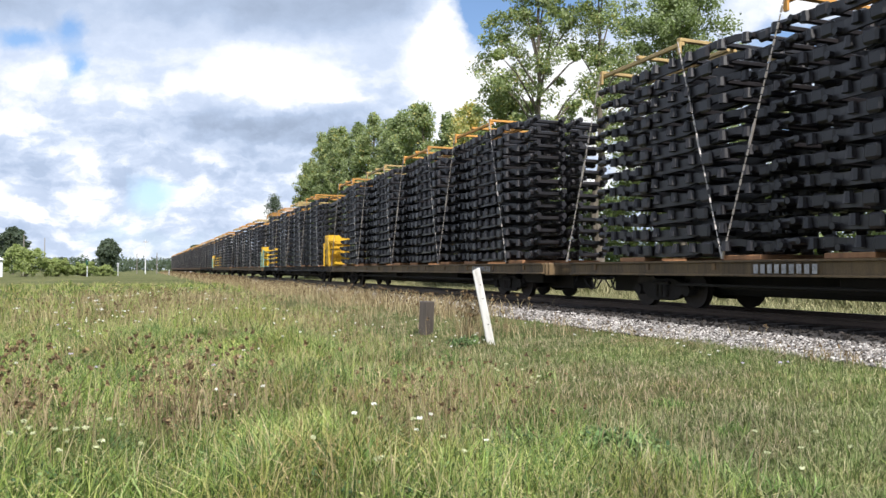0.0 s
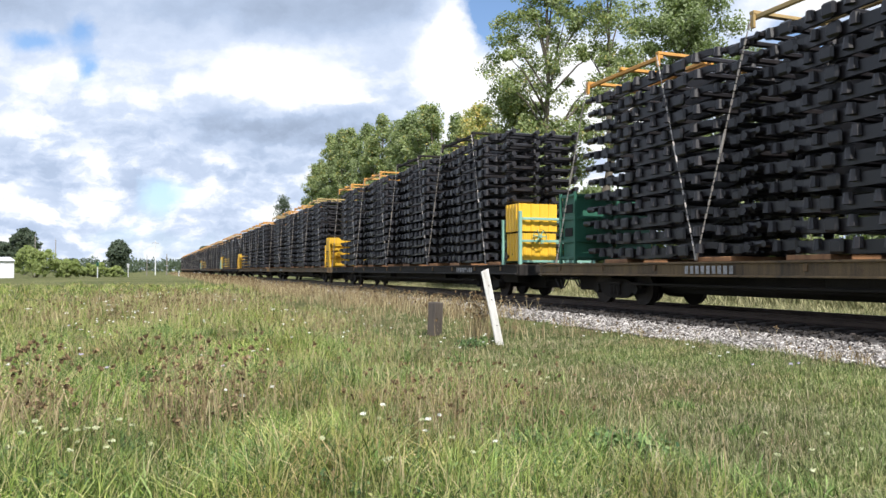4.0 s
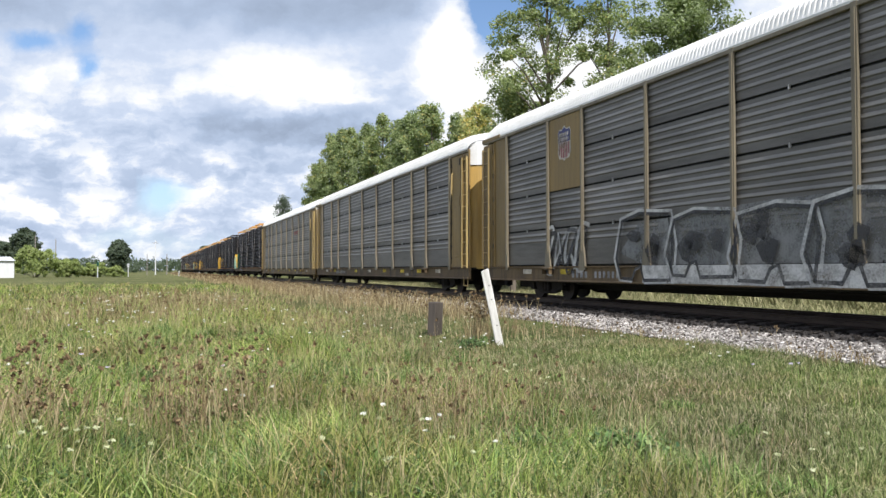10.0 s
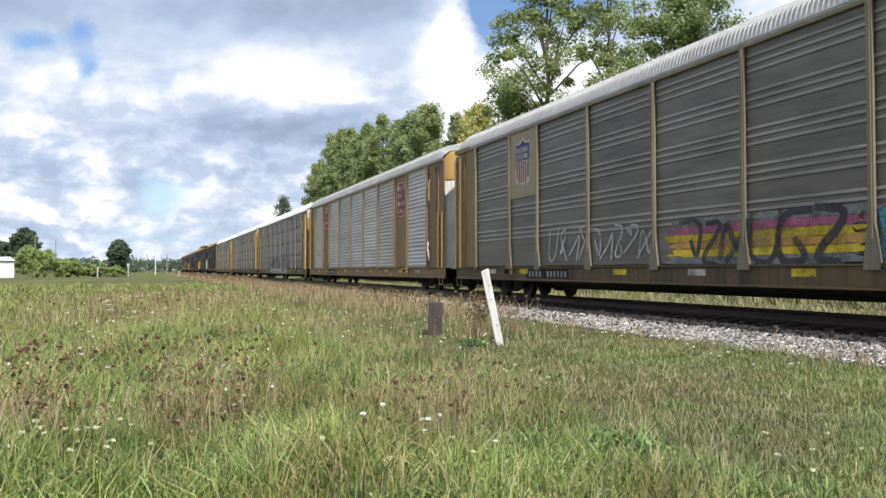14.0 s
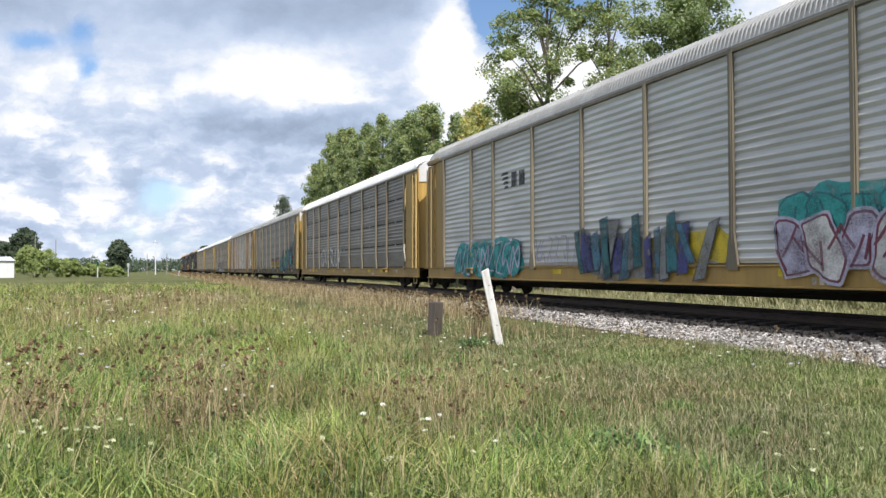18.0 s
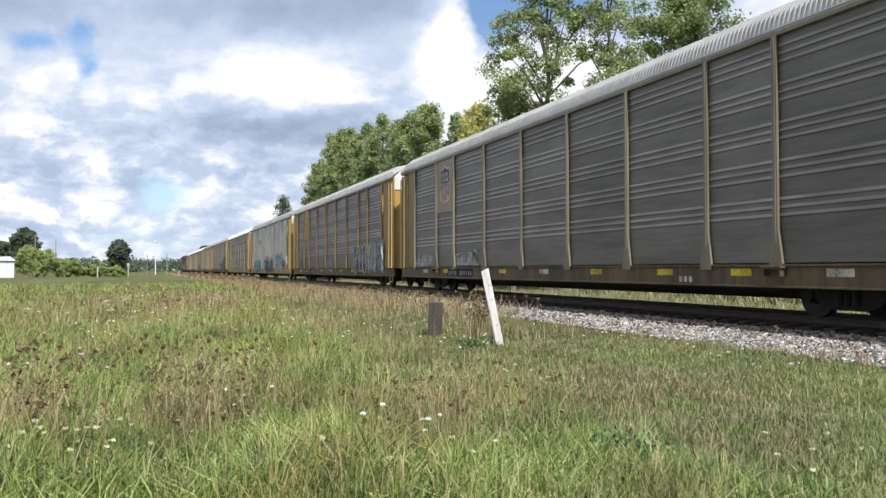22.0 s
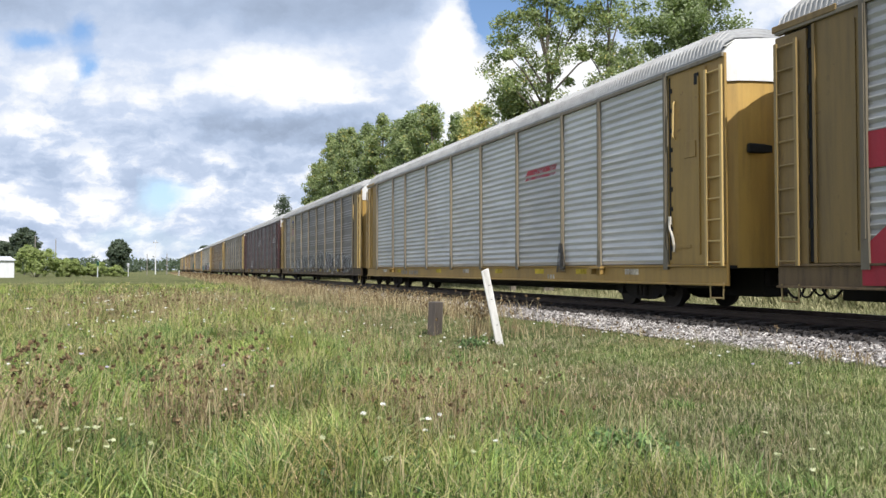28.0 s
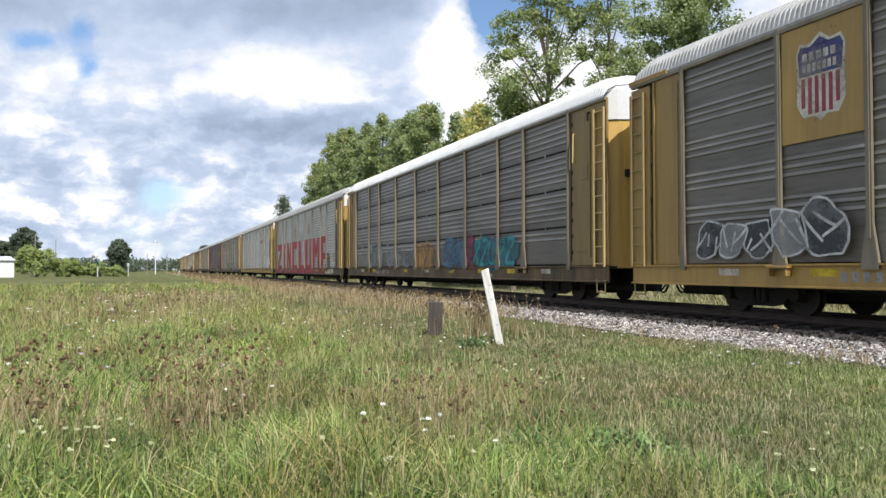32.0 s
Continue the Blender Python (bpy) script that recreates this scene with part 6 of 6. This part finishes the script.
def bush(label, x, y, h, w, leaf, seed, size=0.20, clumps=110, per=60):
    """A shrub: many stems from the ground, leaf clumps down to its foot."""
    r = np.random.default_rng(seed)
    t = tagged(new("bush"), label, "shrub")
    t.matrix_basis = pose(x, y, float(land(x, y)) - 0.1)
    a, e, q = r.random(clumps) * math.tau, r.random(clumps) ** 0.8, r.random(clumps) ** 0.4
    c = np.stack([w * q * np.cos(a) * np.sqrt(1 - e * e), w * q * np.sin(a) * np.sqrt(1 - e * e), 0.12 * h + 0.84 * h * e * (0.75 + 0.25 * q)], -1)
    c[:, 2] *= 1 + 0.12 * np.sin(3.1 * c[:, 0] / w * 2 + seed)
    bm = bmesh.new()
    for p in c[::9]:
        rod(bm, (p[0] * 0.1, p[1] * 0.1, 0), p, 0.06, 0.02, sides=5, cap=False)
    part("stems", bm, BARK, t)
    v, f = leaf_cloud(c, h * 0.14 * (0.7 + 0.6 * r.random(clumps)), per, size, r)
    link("crown", raw("crown", v, f, leaf), t)
    return t


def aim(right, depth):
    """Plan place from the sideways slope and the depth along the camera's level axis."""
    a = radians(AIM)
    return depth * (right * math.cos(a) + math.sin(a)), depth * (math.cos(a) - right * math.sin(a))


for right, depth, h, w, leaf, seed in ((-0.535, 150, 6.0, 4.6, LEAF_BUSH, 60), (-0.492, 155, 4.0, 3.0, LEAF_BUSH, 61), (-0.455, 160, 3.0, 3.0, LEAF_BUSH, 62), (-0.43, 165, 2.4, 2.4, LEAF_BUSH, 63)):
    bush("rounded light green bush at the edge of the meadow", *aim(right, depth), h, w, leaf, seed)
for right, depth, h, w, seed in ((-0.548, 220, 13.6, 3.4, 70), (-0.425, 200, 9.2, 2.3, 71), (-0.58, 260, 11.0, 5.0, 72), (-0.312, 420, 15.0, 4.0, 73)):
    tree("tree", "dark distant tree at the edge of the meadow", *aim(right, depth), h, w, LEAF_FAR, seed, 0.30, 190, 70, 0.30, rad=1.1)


def woods():
    r = np.random.default_rng(80)
    cs, rs = [], []
    for k in range(420):
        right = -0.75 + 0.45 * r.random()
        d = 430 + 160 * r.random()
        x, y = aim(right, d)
        cs.append((x, y, 0.5 + 6.5 * r.random()))
        rs.append(2.0 + 2.2 * r.random())
    for k in range(260):
        cs.append((45 + 140 * r.random(), 20 + 380 * r.random(), 0.5 + 5.0 * r.random()))
        rs.append(1.8 + 1.8 * r.random())
    v, f = leaf_cloud(np.array(cs), np.array(rs), 45, 0.75, r)
    return raw("far_woods", v, f, LEAF_FAR)


tagged(new("far_woods", woods()), "low dark belt of far woods at the horizon", "woods", kind="stuff")


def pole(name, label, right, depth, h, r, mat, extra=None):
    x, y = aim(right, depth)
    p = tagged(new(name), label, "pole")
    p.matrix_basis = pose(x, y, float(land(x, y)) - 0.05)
    bm = bmesh.new()
    rod(bm, (0, 0, 0), (0, 0, h), r, r * 0.7, sides=8)
    part("shaft", bm, mat, p)
    if extra:
        extra(p)
    return p


def crossarm(p, z, w, mat=POLE_GREY):
    bm = bmesh.new()
    box(bm, -w / 2, w / 2, -0.06, 0.06, z, z + 0.14, 0.01)
    for k in range(4):
        rod(bm, (-w / 2 + 0.1 + k * (w - 0.2) / 3, 0, z + 0.14), (-w / 2 + 0.1 + k * (w - 0.2) / 3, 0, z + 0.3), 0.04, sides=6)
    part("crossarm", bm, mat, p)


def signal_head(p, z, mat):
    bm = bmesh.new()
    box(bm, -0.22, 0.22, -0.14, 0.14, z, z + 0.85, 0.04)
    for k in range(2):
        rod(bm, (0, -0.14, z + 0.22 + 0.4 * k), (0, -0.34, z + 0.24 + 0.4 * k), 0.13, sides=10, cap=False)
    part("signal_head", bm, mat, p)


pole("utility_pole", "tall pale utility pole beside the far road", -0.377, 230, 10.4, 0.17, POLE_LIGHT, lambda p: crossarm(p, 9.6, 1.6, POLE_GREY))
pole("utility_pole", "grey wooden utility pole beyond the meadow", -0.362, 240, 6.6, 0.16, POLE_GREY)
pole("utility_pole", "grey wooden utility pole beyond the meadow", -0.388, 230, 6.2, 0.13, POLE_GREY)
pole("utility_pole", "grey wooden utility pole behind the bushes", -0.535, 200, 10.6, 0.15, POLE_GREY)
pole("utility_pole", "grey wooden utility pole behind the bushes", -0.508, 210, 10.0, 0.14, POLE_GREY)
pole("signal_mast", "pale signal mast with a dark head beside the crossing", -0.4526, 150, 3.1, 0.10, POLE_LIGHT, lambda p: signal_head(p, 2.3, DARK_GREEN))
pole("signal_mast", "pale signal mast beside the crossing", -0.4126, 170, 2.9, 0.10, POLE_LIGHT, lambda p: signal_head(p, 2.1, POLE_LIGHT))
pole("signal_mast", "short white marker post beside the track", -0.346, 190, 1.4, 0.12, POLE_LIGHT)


def shed():
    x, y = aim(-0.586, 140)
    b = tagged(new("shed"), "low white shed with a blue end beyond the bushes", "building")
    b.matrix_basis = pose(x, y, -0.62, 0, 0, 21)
    bm = bmesh.new()
    box(bm, -9, 3.0, 0, 8, 0, 3.2, 0.02)
    part("wall", bm, WALL_WHITE, b)
    for k in range(10):
        bm = bmesh.new()
        box(bm, -8.8 + k * 1.18, -8.76 + k * 1.18, -0.02, 0.0, 0.1, 3.1)
        part("batten", bm, WALL_WHITE, b)
    bm = bmesh.new()
    sheet(bm, [(3.2, -0.4, 3.2), (3.2, 8.4, 3.2), (3.2, 4.0, 4.0)], 12.4)
    part("roof", bm, POLE_LIGHT, b)
    bm = bmesh.new()
    box(bm, -4.2, -2.4, -0.06, 0.0, 0, 2.6, 0.02)
    part("door", bm, BLUE_PAINT, b)


shed()


# ---------------------------------------------------------------- meadow plants


def blades(x, y, h, w, lean, r, mat, name, base=None, bent=True):
    """Grass blades: two tapering quads each, bent over."""
    k = len(x)
    z = land(x, y) - 0.01 if base is None else base
    az = r.random(k) * math.tau
    face = r.random(k) * math.tau
    tx, ty = np.cos(az) * lean * h, np.sin(az) * lean * h
    wx, wy = np.cos(face) * w / 2, np.sin(face) * w / 2
    p0 = np.stack([x, y, z], -1)
    p1 = np.stack([x + tx * 0.35, y + ty * 0.35, z + h * 0.6], -1)
    p2 = np.stack([x + tx, y + ty, z + h * (1 - 0.25 * np.minimum(1, lean))], -1)
    o = np.stack([wx, wy, np.zeros(k)], -1)
    if not bent:
        v = np.stack([p0 - o, p0 + o, p2 + o * 0.25, p2 - o * 0.25], 1).reshape(-1, 3)
        return raw(name, v, np.arange(len(v)).reshape(-1, 4), mat)
    v = np.stack([p0 - o, p0 + o, p1 - o * 0.8, p1 + o * 0.8, p2 - o * 0.12, p2 + o * 0.12], 1).reshape(-1, 3)
    b = 6 * np.arange(k)[:, None]
    return raw(name, v, np.concatenate([b + np.array([[0, 1, 3, 2]]), b + np.array([[2, 3, 5, 4]])]), mat)


def wedge(r, k, d0, d1, half=0.66):
    """Places in the part of the meadow between two distances."""
    d = np.sqrt(d0 * d0 + (d1 * d1 - d0 * d0) * r.random(k))
    u = (r.random(k) * 2 - 1) * half
    a = radians(AIM)
    return d * (u * math.cos(a) + math.sin(a)), d * (math.cos(a) - u * math.sin(a))


def tallness(x, y):
    """The strip along the track is mown, the rest has grown up."""
    side = np.clip((4.6 - x + 0.10 * (y - 8)) / 2.2, 0, 1)
    wave = 0.5 + 0.5 * np.sin(1.7 * x + 0.6 * y) * np.sin(0.9 * y - 1.1 * x + 2.0)
    return 0.065 + side * (0.07 + 0.15 * wave)


def tufted(r, count, per, d0, d1):
    """Places of blades that stand in tufts, with the tuft's vigour."""
    cx, cy = wedge(r, count // per, d0, d1)
    vigour = np.exp(0.62 * r.standard_normal(len(cx)))
    rad = np.repeat(0.035 + 0.05 * r.random(len(cx)), per) * (1 + d0 / 12)
    return np.repeat(cx, per) + rad * r.standard_normal(len(rad)), np.repeat(cy, per) + rad * r.standard_normal(len(rad)), np.repeat(vigour, per)


r = np.random.default_rng(50)
for k, (d0, d1, count, w) in enumerate(((3.8, 8.0, 165000, 0.007), (8.0, 15.0, 165000, 0.010), (15.0, 30.0, 110000, 0.018), (30.0, 75.0, 60000, 0.04))):
    x, y, vigour = tufted(r, count, 22, d0, d1)
    keep = np.abs(x - TRACK_X) > 2.02 + 0.16 * np.sin(2.3 * y) * np.sin(0.9 * y + 1.0) + 0.16 * np.sin(5.1 * y + 2.0) + 0.35 * r.random(len(x))
    x, y, vigour = x[keep], y[keep], vigour[keep]
    tall = tallness(x, y)
    h = tall * np.minimum(vigour, 2.3) * (0.35 + 0.75 * r.random(len(x)))
    for low, mat, name, label in ((True, MOWN, "mown_grass", "short mown grass with dry brownish blades"), (False, GRASS, "grass", "mixed green and yellowing meadow grass")):
        q = (tall + 0.03 * r.standard_normal(len(x)) < 0.125) == low
        if q.any():
            tagged(new(name, blades(x[q], y[q], h[q], w * (0.6 + 0.7 * r.random(q.sum())), 0.10 + 0.80 * r.random(q.sum()), r, mat, name, bent=d0 < 15)), label, "grass", kind="stuff")
# the far verge, seen under the cars
xv, yv = r.uniform(16.5, 25.0, 30000), r.uniform(2.0, 95.0, 30000)
tagged(new("verge_grass", blades(xv, yv, 0.10 + 0.10 * (xv - 16) / 9 + 0.20 * r.random(30000), np.full(30000, 0.03), 0.3 + 0.5 * r.random(30000), r, VERGE, "verge_grass", bent=False)), "pale dry grass on the far verge of the track", "grass", kind="stuff")
xv, yv = r.uniform(24.0, 27.0, 16000), r.uniform(0.0, 120.0, 16000)
tagged(new("verge_grass", blades(xv, yv, 0.5 + 0.7 * r.random(16000), np.full(16000, 0.07), 0.3 + 0.5 * r.random(16000), r, VERGE, "verge_grass", bent=False)), "tall rank growth at the foot of the trees", "grass", kind="stuff")
# lush tufts near the camera, the largest arching over
cx, cy = wedge(r, 300, 4.2, 16.0)
ok = (np.abs(cx - TRACK_X) > 3.8) & (cx < 5.2)
cx, cy = cx[ok], cy[ok]
for spot in ((-0.22, 4.75), (-0.19, 4.9), (-0.25, 4.7), (0.02, 6.6), (-0.12, 6.4), (-0.09, 7.0)):
    cx, cy = np.append(cx, aim(*spot)[0]), np.append(cy, aim(*spot)[1])
x = np.repeat(cx, 90) + r.normal(0, 0.10, len(cx) * 90)
y = np.repeat(cy, 90) + r.normal(0, 0.10, len(cx) * 90)
h = (np.repeat(tallness(cx, cy), 90) * 1.35 + 0.05) * (0.6 + 0.7 * r.random(len(x)))
tagged(new("grass_tufts", blades(x, y, h, 0.008 + 0.009 * r.random(len(x)), 0.2 + 0.75 * r.random(len(x)), r, LUSH, "grass_tufts")), "lush bright green tufts of long grass", "grass", kind="stuff")


def weeds(spots, per, spread, hgt, seed, name, label, wide=0.006, heads=0.085, withered=0.3, fan=0.45, knob=0.011):
    """Dry stems with dark seed heads, standing in loose clumps."""
    r = np.random.default_rng(seed)
    sx = np.repeat([s[0] for s in spots], per) + r.normal(0, 1, per * len(spots)) * spread
    sy = np.repeat([s[1] for s in spots], per) + r.normal(0, 1, per * len(spots)) * spread
    h = hgt * (0.55 + 0.6 * r.random(len(sx)))
    ob = tagged(new(name), label, "weeds", kind="stuff")
    z = land(sx, sy)
    link("stems", blades(sx, sy, h, np.full(len(sx), wide), 0.10 + fan * r.random(len(sx)), r, STRAW, "stems"), ob)
    f = r.random(len(sx)) < withered
    c = np.stack([sx[f] + r.normal(0, 0.05, f.sum()), sy[f] + r.normal(0, 0.05, f.sum()), z[f] + h[f] * (0.15 + 0.8 * r.random(f.sum()))], -1)
    v, q = leaf_cloud(c, np.full(len(c), 0.06), 4, 0.006 + wide, r, 1.6)
    link("withered_leaves", raw("withered_leaves", v, q, WITHERED), ob)
    k = r.random(len(sx)) < heads
    c = np.stack([sx[k] + r.normal(0, 0.03, k.sum()), sy[k] + r.normal(0, 0.03, k.sum()), z[k] + h[k] * 0.95], -1)
    v, f = leaf_cloud(c, np.full(len(c), 0.014 + wide + (knob - 0.011)), 11, knob + wide, r, 1.2)
    link("seed_heads", raw("seed_heads", v, f, SEED), ob)
    return ob


weeds([aim(-0.32, 6.5), aim(-0.36, 6.7), aim(-0.29, 6.6), aim(-0.33, 7.0), aim(-0.27, 7.0), aim(-0.30, 7.4)], 40, 0.26, 0.82, 51, "dry_weeds", "clump of brown dry weeds with dark seed heads", 0.009, heads=0.30, withered=0.8, fan=0.7, knob=0.008)
weeds([aim(-0.56, 5.6), aim(-0.59, 6.0), aim(-0.53, 6.2), aim(-0.56, 6.8)], 44, 0.24, 0.85, 52, "dry_weeds", "clump of brown dry weeds with dark seed heads", 0.009, heads=0.30, withered=0.8, fan=0.7, knob=0.008)
weeds([aim(-0.05, 7.0), aim(-0.09, 7.2), aim(0.0, 7.3), aim(0.04, 7.8), aim(-0.03, 8.2), aim(0.08, 7.4), aim(0.02, 6.4)], 90, 0.32, 0.60, 53, "dry_weeds", "pale dry grass stems in the meadow", heads=0.04, withered=0.3)
xs, ys = wedge(r, 170, 6.0, 24.0)
weeds([(a, b) for a, b in zip(xs, ys) if a < 4.6], 45, 0.5, 0.42, 54, "dry_weeds", "scattered reddish brown weeds over the meadow")
xs, ys = wedge(r, 220, 16.0, 46.0)
weeds([(a, b) for a, b in zip(xs, ys) if 0.0 < a < 8.9], 40, 0.7, 0.42, 55, "dry_weeds", "reddish brown weeds along the track bank", 0.012)
xs, ys = r.uniform(7.4, 9.8, 170), r.uniform(20, 95, 170)
weeds(list(zip(xs, ys)), 50, 0.7, 0.62, 59, "dry_weeds", "tall reddish brown weeds along the track bank", 0.02)
xs, ys = r.uniform(8.0, 10.3, 260), r.uniform(80, 300, 260)
weeds(list(zip(xs, ys)), 40, 1.0, 0.7, 62, "dry_weeds", "distant tall weeds along the track bank", 0.07)
weeds([aim(-0.36, 30), aim(-0.40, 33), aim(-0.33, 36), aim(-0.45, 30), aim(-0.30, 28), aim(-0.38, 25), aim(-0.42, 22)], 300, 1.7, 0.58, 63, "dry_weeds", "broad patch of reddish brown weeds", 0.016)
weeds([aim(0.042, 14.8), aim(0.048, 15.2)], 70, 0.12, 0.95, 60, "dry_weeds", "grey-green weed beside the white post", 0.01, 0.5)
weeds([(10.35, 11.0), (10.3, 11.25), (10.5, 10.7)], 5, 0.05, 0.38, 64, "dry_weeds", "thin dry sprigs growing out of the crushed stone", 0.012)
xs, ys = r.uniform(9.55, 10.2, 60), r.uniform(6, 40, 60)
weeds(list(zip(xs, ys)), 9, 0.16, 0.26, 65, "dry_weeds", "low weeds along the ragged edge of the crushed stone", 0.012)


# thin seeding grass that stands above the rest
xs, ys = wedge(r, 4200, 4.6, 20.0)
ok = (xs < 4.4 + 0.1 * (ys - 8)) & (r.random(len(xs)) < 0.8)
xs, ys = xs[ok], ys[ok]
k = len(xs)
tall_grass = tagged(new("seeding_grass"), "thin pale seeding stems above the meadow grass", "grass", kind="stuff")
hs = 0.34 + 0.36 * r.random(k)
link("stems", blades(xs, ys, hs, np.full(k, 0.0055), 0.05 + 0.30 * r.random(k), r, STRAW, "stems"), tall_grass)
link("leaves", blades(xs + 0.02, ys, hs * 0.6, np.full(k, 0.009), 0.25 + 0.5 * r.random(k), r, LUSH, "leaves"), tall_grass)


def herbs(count, d0, d1, per, size, seed):
    """Small leafy plants of many heights between the blades."""
    q = np.random.default_rng(seed)
    x, y = wedge(q, count, d0, d1)
    k = (np.abs(x - TRACK_X) > 3.0) & (q.random(len(x)) < np.clip((4.2 - x + 0.1 * (y - 8)) / 2.0, 0, 1))
    x, y = x[k], y[k]
    c = np.stack([x, y, land(x, y) + tallness(x, y) * (0.15 + 0.9 * q.random(len(x)))], -1)
    v, f = leaf_cloud(c, 0.05 + 0.10 * q.random(len(c)), per, size, q, 0.9)
    tagged(new("meadow_herbs", raw("meadow_herbs", v, f, LEAFY if seed % 2 else GRASS)), "tangle of small leafy herbs between the grass", "weeds", kind="stuff")


herbs(2600, 4.0, 10.0, 26, 0.013, 71)
herbs(2600, 4.0, 9.0, 26, 0.010, 74)
herbs(3600, 9.0, 20.0, 22, 0.016, 72)


def low_leaves(spots, seed, label):
    """Rosettes of broad leaves close to the ground."""
    q = np.random.default_rng(seed)
    c = np.array([(a + q.normal(0, 0.14), b + q.normal(0, 0.14), float(land(a, b)) + 0.05 + 0.09 * q.random()) for a, b in spots for _ in range(9)])
    v, f = leaf_cloud(c, np.full(len(c), 0.12), 24, 0.026, q, 0.7)
    tagged(new("leafy_weeds", raw("leafy_weeds", v, f, LEAFY)), label, "weeds", kind="stuff")


xs, ys = wedge(r, 22, 4.4, 15.0)
low_leaves([(a, b) for a, b in zip(xs, ys) if a < 3.2] + [aim(0.242, 6.3), aim(0.26, 6.2), aim(0.225, 6.5), aim(0.10, 6.6), aim(0.03, 14.4), aim(0.045, 14.6), aim(0.055, 14.9)], 61, "low broad-leaved green weeds in the grass")


def lace(count, d0, d1, seed, mat, name, label, rad=0.035, spots=()):
    """Flat white flower heads on thin stems."""
    r = np.random.default_rng(seed)
    x, y = wedge(r, count // 4, d0, d1)
    x, y = np.repeat(x, 4) + r.normal(0, 0.035 * d0 + 0.1, 4 * len(x)), np.repeat(y, 4) + r.normal(0, 0.035 * d0 + 0.1, 4 * len(y))
    for right, depth in spots:
        a, b = aim(right, depth)
        x, y = np.append(x, a + r.normal(0, 0.28, 5)), np.append(y, b + r.normal(0, 0.28, 5))
    k = (x < 8.7) & (r.random(len(x)) < 0.8)
    x, y = x[k], y[k]
    h = tallness(x, y) * 1.2 + 0.08 + 0.12 * r.random(len(x))
    ob = tagged(new(name), label, "flowers", kind="stuff")
    link("stems", blades(x, y, h, np.full(len(x), 0.006), np.full(len(x), 0.05), r, LUSH, "stems"), ob)
    c = np.stack([x, y, land(x, y) + h], -1)
    v, f = leaf_cloud(c, np.full(len(c), rad), 16, 0.012, r, 0.25)
    link("flower_heads", raw("flower_heads", v, f, mat), ob)


lace(240, 5.0, 22.0, 56, PETAL, "white_flowers", "white lace flowers dotted over the meadow", 0.020)
lace(170, 18.0, 40.0, 57, PETAL, "white_flowers", "white lace flowers dotted over the meadow", 0.06)
lace(20, 4.4, 6.0, 66, CREAM_PETAL, "cream_flowers", "cream coloured flower heads in the long grass", 0.02, ((-0.484, 4.8), (-0.47, 5.0), (-0.505, 4.9), (-0.45, 5.2), (0.10, 9.4), (0.13, 9.0)))
lace(16, 5.0, 16.0, 58, LILAC, "lilac_flowers", "pale lilac flowers among the grass", 0.025)

# ---------------------------------------------------------------- post and stump by the track


def board_post():
    x, y = aim(0.0765, 14.6)
    z = float(land(x, y))
    p = tagged(new("marker_post"), "leaning white-painted wooden post with peeling paint", "post")
    p.matrix_basis = pose(x, y, z - 0.15, 0, -11.3, -AIM)
    bm = bmesh.new()
    vs = box(bm, -0.074, 0.074, -0.05, 0.05, 0.0, 1.63, 0.012)
    for v in vs:
        if v.co.z > 1.5:
            v.co.z += 0.25 * v.co.x
    part("board", bm, POST_WHITE, p)
    for z in (0.55, 1.05, 1.32):
        bm = bmesh.new()
        rod(bm, (0.02, -0.058, z), (0.02, -0.045, z), 0.012, sides=8)
        part("bolt", bm, UNDER, p)


def stump():
    x, y = aim(-0.0111, 17.5)
    p = tagged(new("wooden_stump"), "short grey weathered wooden post stump in the weeds", "post")
    p.matrix_basis = pose(x, y, float(land(x, y)) - 0.1, 2, 1, 30)
    bm = bmesh.new()
    box(bm, -0.15, 0.15, -0.11, 0.11, 0.0, 0.86, 0.02)
    part("log", bm, OLD_WOOD, p)


board_post()
stump()

# ---------------------------------------------------------------- what moves
SPEED, GAIN = 15.036, 0.035          # metres a second at 16 s, and its growth


SURGE = ((0, 0.0), (8, 0.0), (10, 0.07), (12, 0.20), (14, 0.38), (16, 0.56), (18, 0.72), (20, 0.86), (22, 0.94), (24, 0.96), (26, 0.90), (28, 0.79), (30, 0.58), (32, 0.31))


def travelled(t):
    """Metres that the train has gone by, counted from 16 s: a steady gain with a slight surge in the middle."""
    return SPEED * (t - 16.0) + GAIN / 2 * (t - 16.0) ** 2 + float(np.interp(t, *zip(*SURGE)))


def motions():
    times = [2.0 * k for k in range(17)]
    for thing, s0, z in MOVERS:
        rows = []
        for t in times:
            x, y, a = on_track(s0 + travelled(t))
            rows.append((t, pose(x, y, z, 0, 0, math.degrees(a))))
        walk(thing, rows)
    place = {thing: s0 for thing, s0, z in MOVERS}
    for ob, r, wy, lift in ROLLING:
        s0 = place[ob.parent.parent]
        seen = [k / FPS for k in range(0, 32 * FPS + 1) if -16 < s0 + travelled(k / FPS) < 48]
        if not seen:
            continue
        ts = ([0.0] if seen[0] > 0.01 else []) + seen + ([32.0] if seen[-1] < 31.99 else [])
        first = travelled(seen[0])
        rows = []
        for t in ts:
            d = travelled(min(max(t, seen[0]), seen[-1])) - first
            rows.append((t, pose(0, wy, r - lift, -math.degrees(d / r) % 360)))
        walk(ob, rows)


motions()
